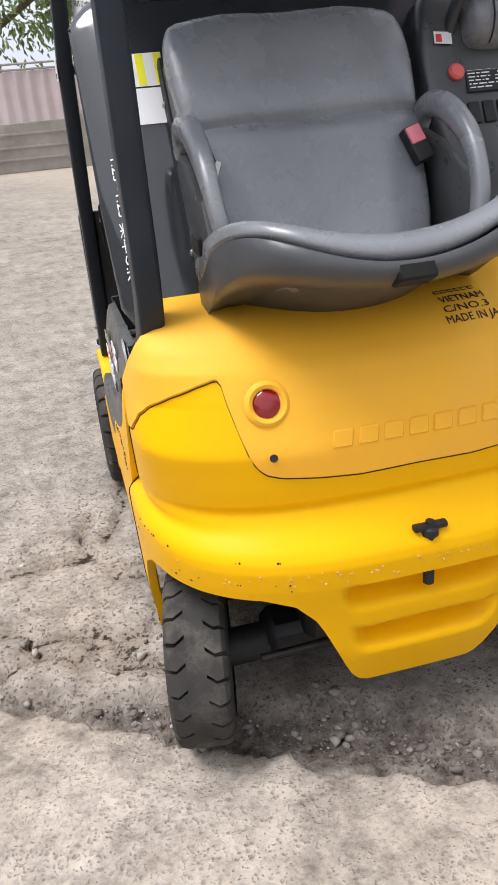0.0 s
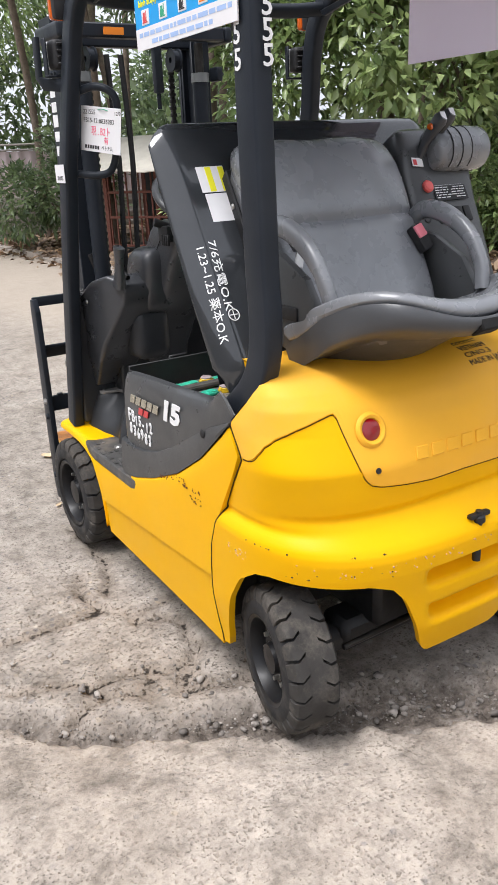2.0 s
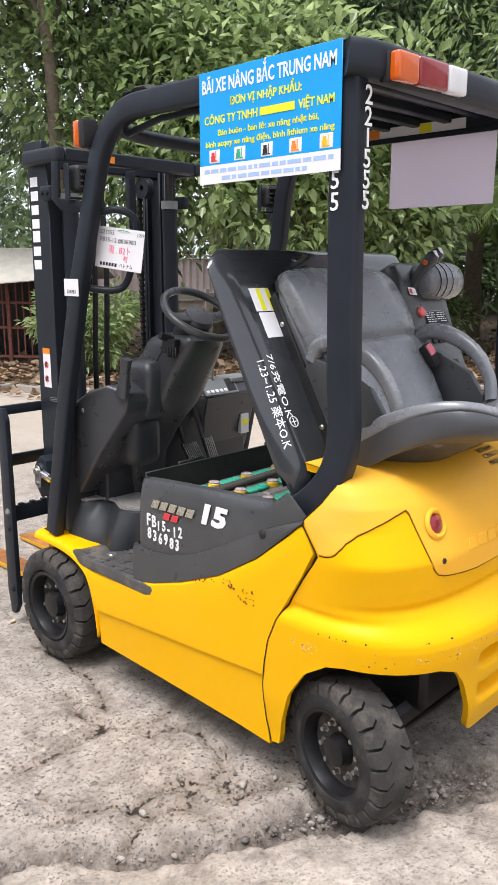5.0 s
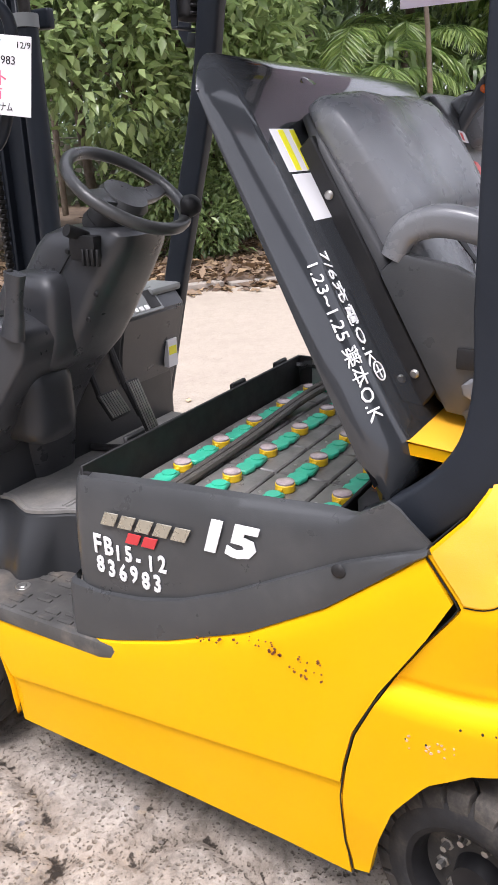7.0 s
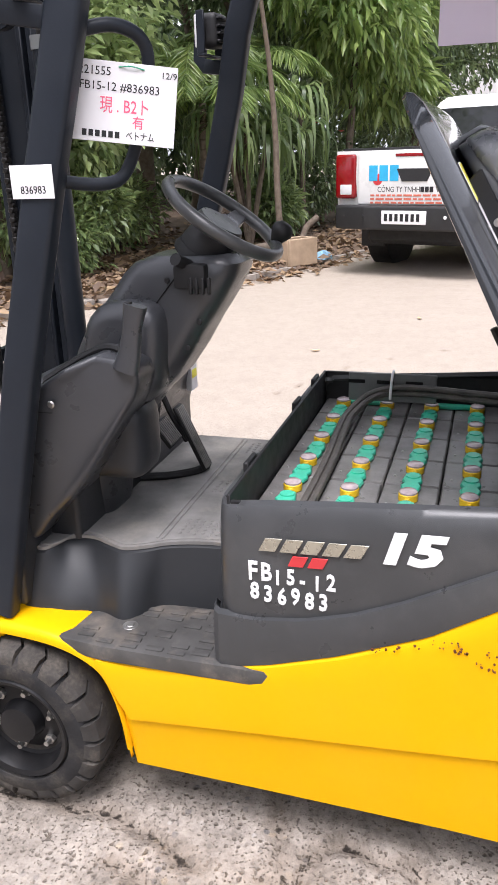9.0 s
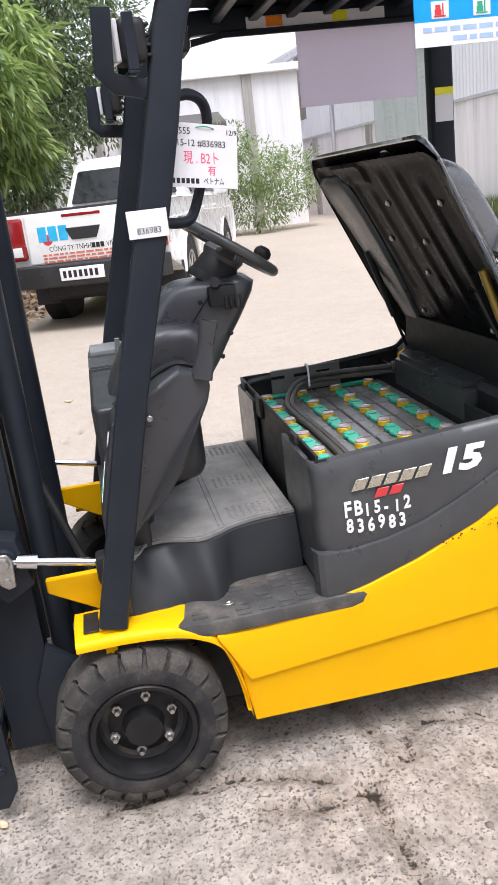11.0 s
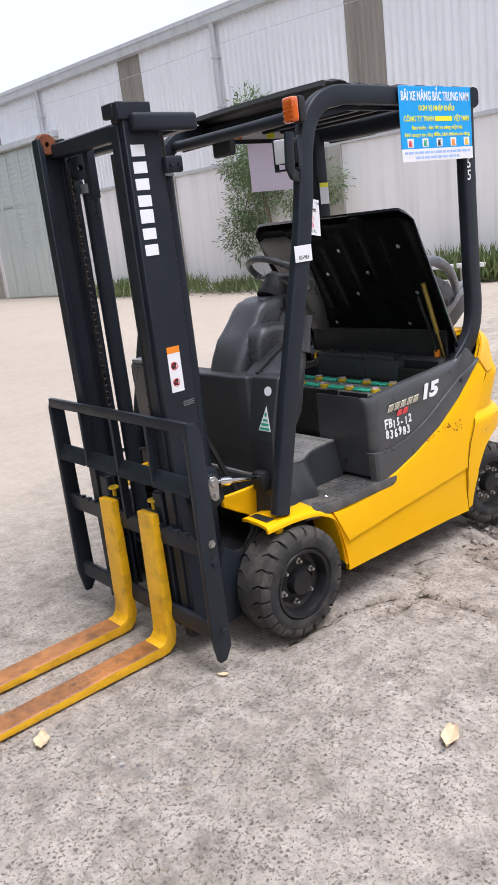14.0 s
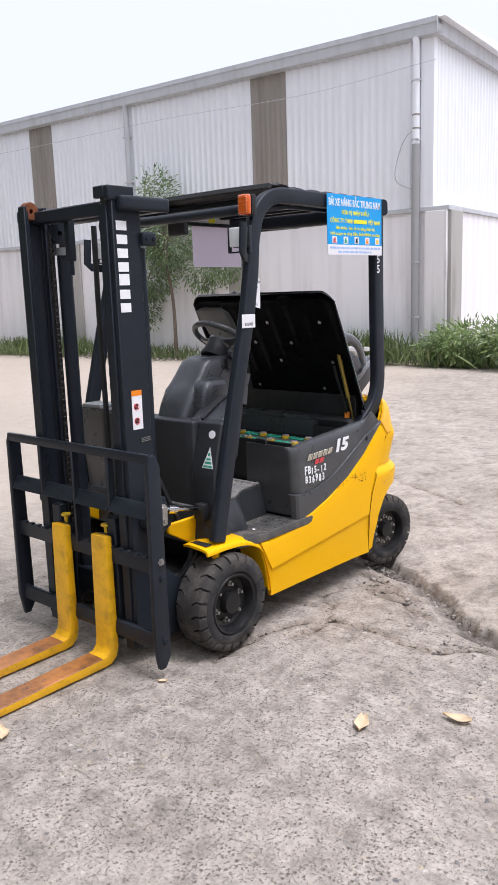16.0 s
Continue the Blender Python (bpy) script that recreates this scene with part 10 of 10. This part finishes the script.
for k in range(3):
    bm = bmesh.new()
    box(bm, (0.3975, -0.15 + 0.085 * k, 0.855), (0.4005, -0.10 + 0.085 * k, 0.866), 0.001)
    bpart("plate_slot", bm, GAP, plate_ob)

# ---- things hung on the forklift ----
sign = thing("advertising_board", "blue advertising board with white and yellow lettering tied to the guard", "sign", at=(-0.4925, -0.40, 1.77))
sgm = Matrix.Translation((0.4925, 0.40, -1.77))
sf = facing((-0.4935, -0.146, 1.774), (0, -1, 0.004), (0, 0, 1))


def sign_part(name, bm, mt, label="", parent=None):
    bmesh.ops.transform(bm, verts=bm.verts, matrix=sgm)
    return part(name, bm, mt, parent or sign, label)


bm = bmesh.new()
plate(bm, sf, 0, 0, 0.505, 0.296, 0.003, 0, 0.001)
board = sign_part("board", bm, BLUE)
bm = bmesh.new()
plate(bm, sf, 0.0, 0.0, 0.505, 0.050, 0.0036)
sign_part("white_band", bm, PAPER)
slm = sgm @ sf


def sign_text(s, x, y, size, width, mt, bold=0.0):
    return lettering("sign_lettering", s, size, slm @ Matrix.Translation((x, y, 0.0035)), mt, sign, depth=0.0006, width=width, bold=bold)


sign_text("BÃI XE NÂNG BẮC TRUNG NAM", 0.012, 0.240, 0.050, 0.475, WHITE, 0.001)
sign_text("ĐƠN VỊ NHẬP KHẨU:", 0.125, 0.200, 0.028, 0.255, SIGNYEL, 0.0006)
sign_text("CÔNG TY TNHH", 0.022, 0.158, 0.030, 0.205, SIGNYEL, 0.0006)
sign_text("VIỆT NAM", 0.370, 0.158, 0.030, 0.115, SIGNYEL, 0.0006)
sign_text("Bán buôn - bán lẻ: xe nâng nhật bãi,", 0.075, 0.126, 0.022, 0.360, SIGNYEL, 0.0003)
sign_text("bình acquy xe nâng điện, bình lithium xe nâng", 0.025, 0.098, 0.022, 0.460, SIGNYEL, 0.0003)
bm = bmesh.new()
plate(bm, sf, 0.236, 0.158, 0.357, 0.178, 0.0042)
sign_part("yellow_name_bar", bm, SIGNYEL)
for k in range(5):
    x0 = 0.040 + 0.100 * k
    bm = bmesh.new()
    plate(bm, sf, x0, 0.055, x0 + 0.042, 0.090, 0.0042, 0, 0.001)
    tile = sign_part("picture_tile", bm, PAPER)
    bm = bmesh.new()
    plate(bm, sf, x0 + 0.008, 0.062, x0 + 0.024, 0.074, 0.0048)
    plate(bm, sf, x0 + 0.026, 0.060, x0 + 0.029, 0.086, 0.0048)
    plate(bm, sf, x0 + 0.010, 0.074, x0 + 0.022, 0.083, 0.0046)
    plate(bm, sf, x0 + 0.006, 0.059, x0 + 0.034, 0.0615, 0.0050)
    sign_part("tile_picture", bm, (RED, LABELGREEN, INK, ORANGE, CAPYEL)[k])
random.seed(3)
for y0, x0, x1, h in ((0.029, 0.02, 0.485, 0.010), (0.009, 0.09, 0.40, 0.010)):
    x = x0
    while x < x1:
        w = random.uniform(0.012, 0.045)
        bm = bmesh.new()
        plate(bm, sf, x, y0, min(x + w, x1), y0 + h, 0.0042)
        sign_part("blue_bar", bm, INK_BLUE)
        x += w + 0.007

sheet = thing("plastic_sheet", "pale lilac plastic sheet hung from the guard", "sheet", at=(0.45, -0.35, 1.75))
bm = bmesh.new()
rows = []
for k in range(13):
    y = -0.145 - 0.415 * k / 12
    dx = 0.004 * math.sin(k * 1.3) + (0.006 if k in (4, 5) else 0)
    rows.append([Vector((dx * 0.3 * i / 4, y + 0.35, (2.012 - 0.255 * i / 4) - 1.75 + (0.010 if k == 0 else 0) * 0)) for i in range(5)])
grid(bm, rows)
sh = part("sheet_face", bm, TARP, sheet, sharp=60)
thicken(sh, 0.003)

tag = thing("paper_tag", "white paper tag with black and pink handwriting on a handle", "tag", at=(-0.40, 0.34, 1.50))
tgm = Matrix.Translation((0.40, -0.34, -1.50))
tf = facing((-0.456, 0.450, 1.548), (0.061, -0.178, -0.024), (0.07, -0.10, 1)) @ Matrix.Diagonal((0.935, 0.865, 1, 1))
bm = bmesh.new()
plate(bm, tf, 0, 0, 0.205, 0.160, 0.002, 0, 0.0005)
bmesh.ops.transform(bm, verts=bm.verts, matrix=tgm)
part("card", bm, PAPER, tag)
tl = tgm @ tf
for s, x, y, size, mt, w in (("221555", 0.012, 0.132, 0.024, INK, 0.062), ("12/9", 0.172, 0.136, 0.018, INK, 0.028), ("FB15-12 #836983", 0.014, 0.103, 0.024, INK, 0.155), ("現 . B2ト", 0.055, 0.062, 0.036, PINK, 0.095), ("有", 0.120, 0.034, 0.028, PINK, 0.022), ("ベトナム", 0.108, 0.010, 0.020, INK, 0.056)):
    lettering("handwriting", s, size, tl @ Matrix.Translation((x, y, 0.0024)), mt, tag, depth=0.0003, width=w)
bm = bmesh.new()
for k in range(6):
    plate(bm, tf, 0.022 + 0.013 * k, 0.010, 0.031 + 0.013 * k, 0.023, 0.0028)
bmesh.ops.transform(bm, verts=bm.verts, matrix=tgm)
part("name_bars", bm, INK, tag)
bm = bmesh.new()
tube(bm, smooth_path([tgm @ tf @ Vector((0.09, 0.15, 0.003)), tgm @ tf @ Vector((0.115, 0.153, 0.006)), tgm @ tf @ Vector((0.14, 0.149, 0.003))], 4), 0.0012, 5)
part("tie", bm, LABELGREEN, tag)

tag2 = thing("pillar_tag", "small white paper tag taped to the front pillar", "tag", at=(-0.5228, 0.50, 1.45))
pf = facing((-0.5228, 0.546, 1.445), (0, -1, 0.0), (0, 0.0, 1)) @ Matrix.Diagonal((0.84, 0.9, 1, 1))
bm = bmesh.new()
plate(bm, pf, 0, 0, 0.105, 0.066, 0.0015, 0, 0.0005)
bmesh.ops.transform(bm, verts=bm.verts, matrix=Matrix.Translation((0.5228, -0.50, -1.45)))
part("card", bm, PAPER, tag2)
lettering("handwriting", "836983", 0.022, Matrix.Translation((0.5228, -0.50, -1.45)) @ pf @ Matrix.Translation((0.022, 0.010, 0.0018)), INK, tag2, depth=0.0003, width=0.062)
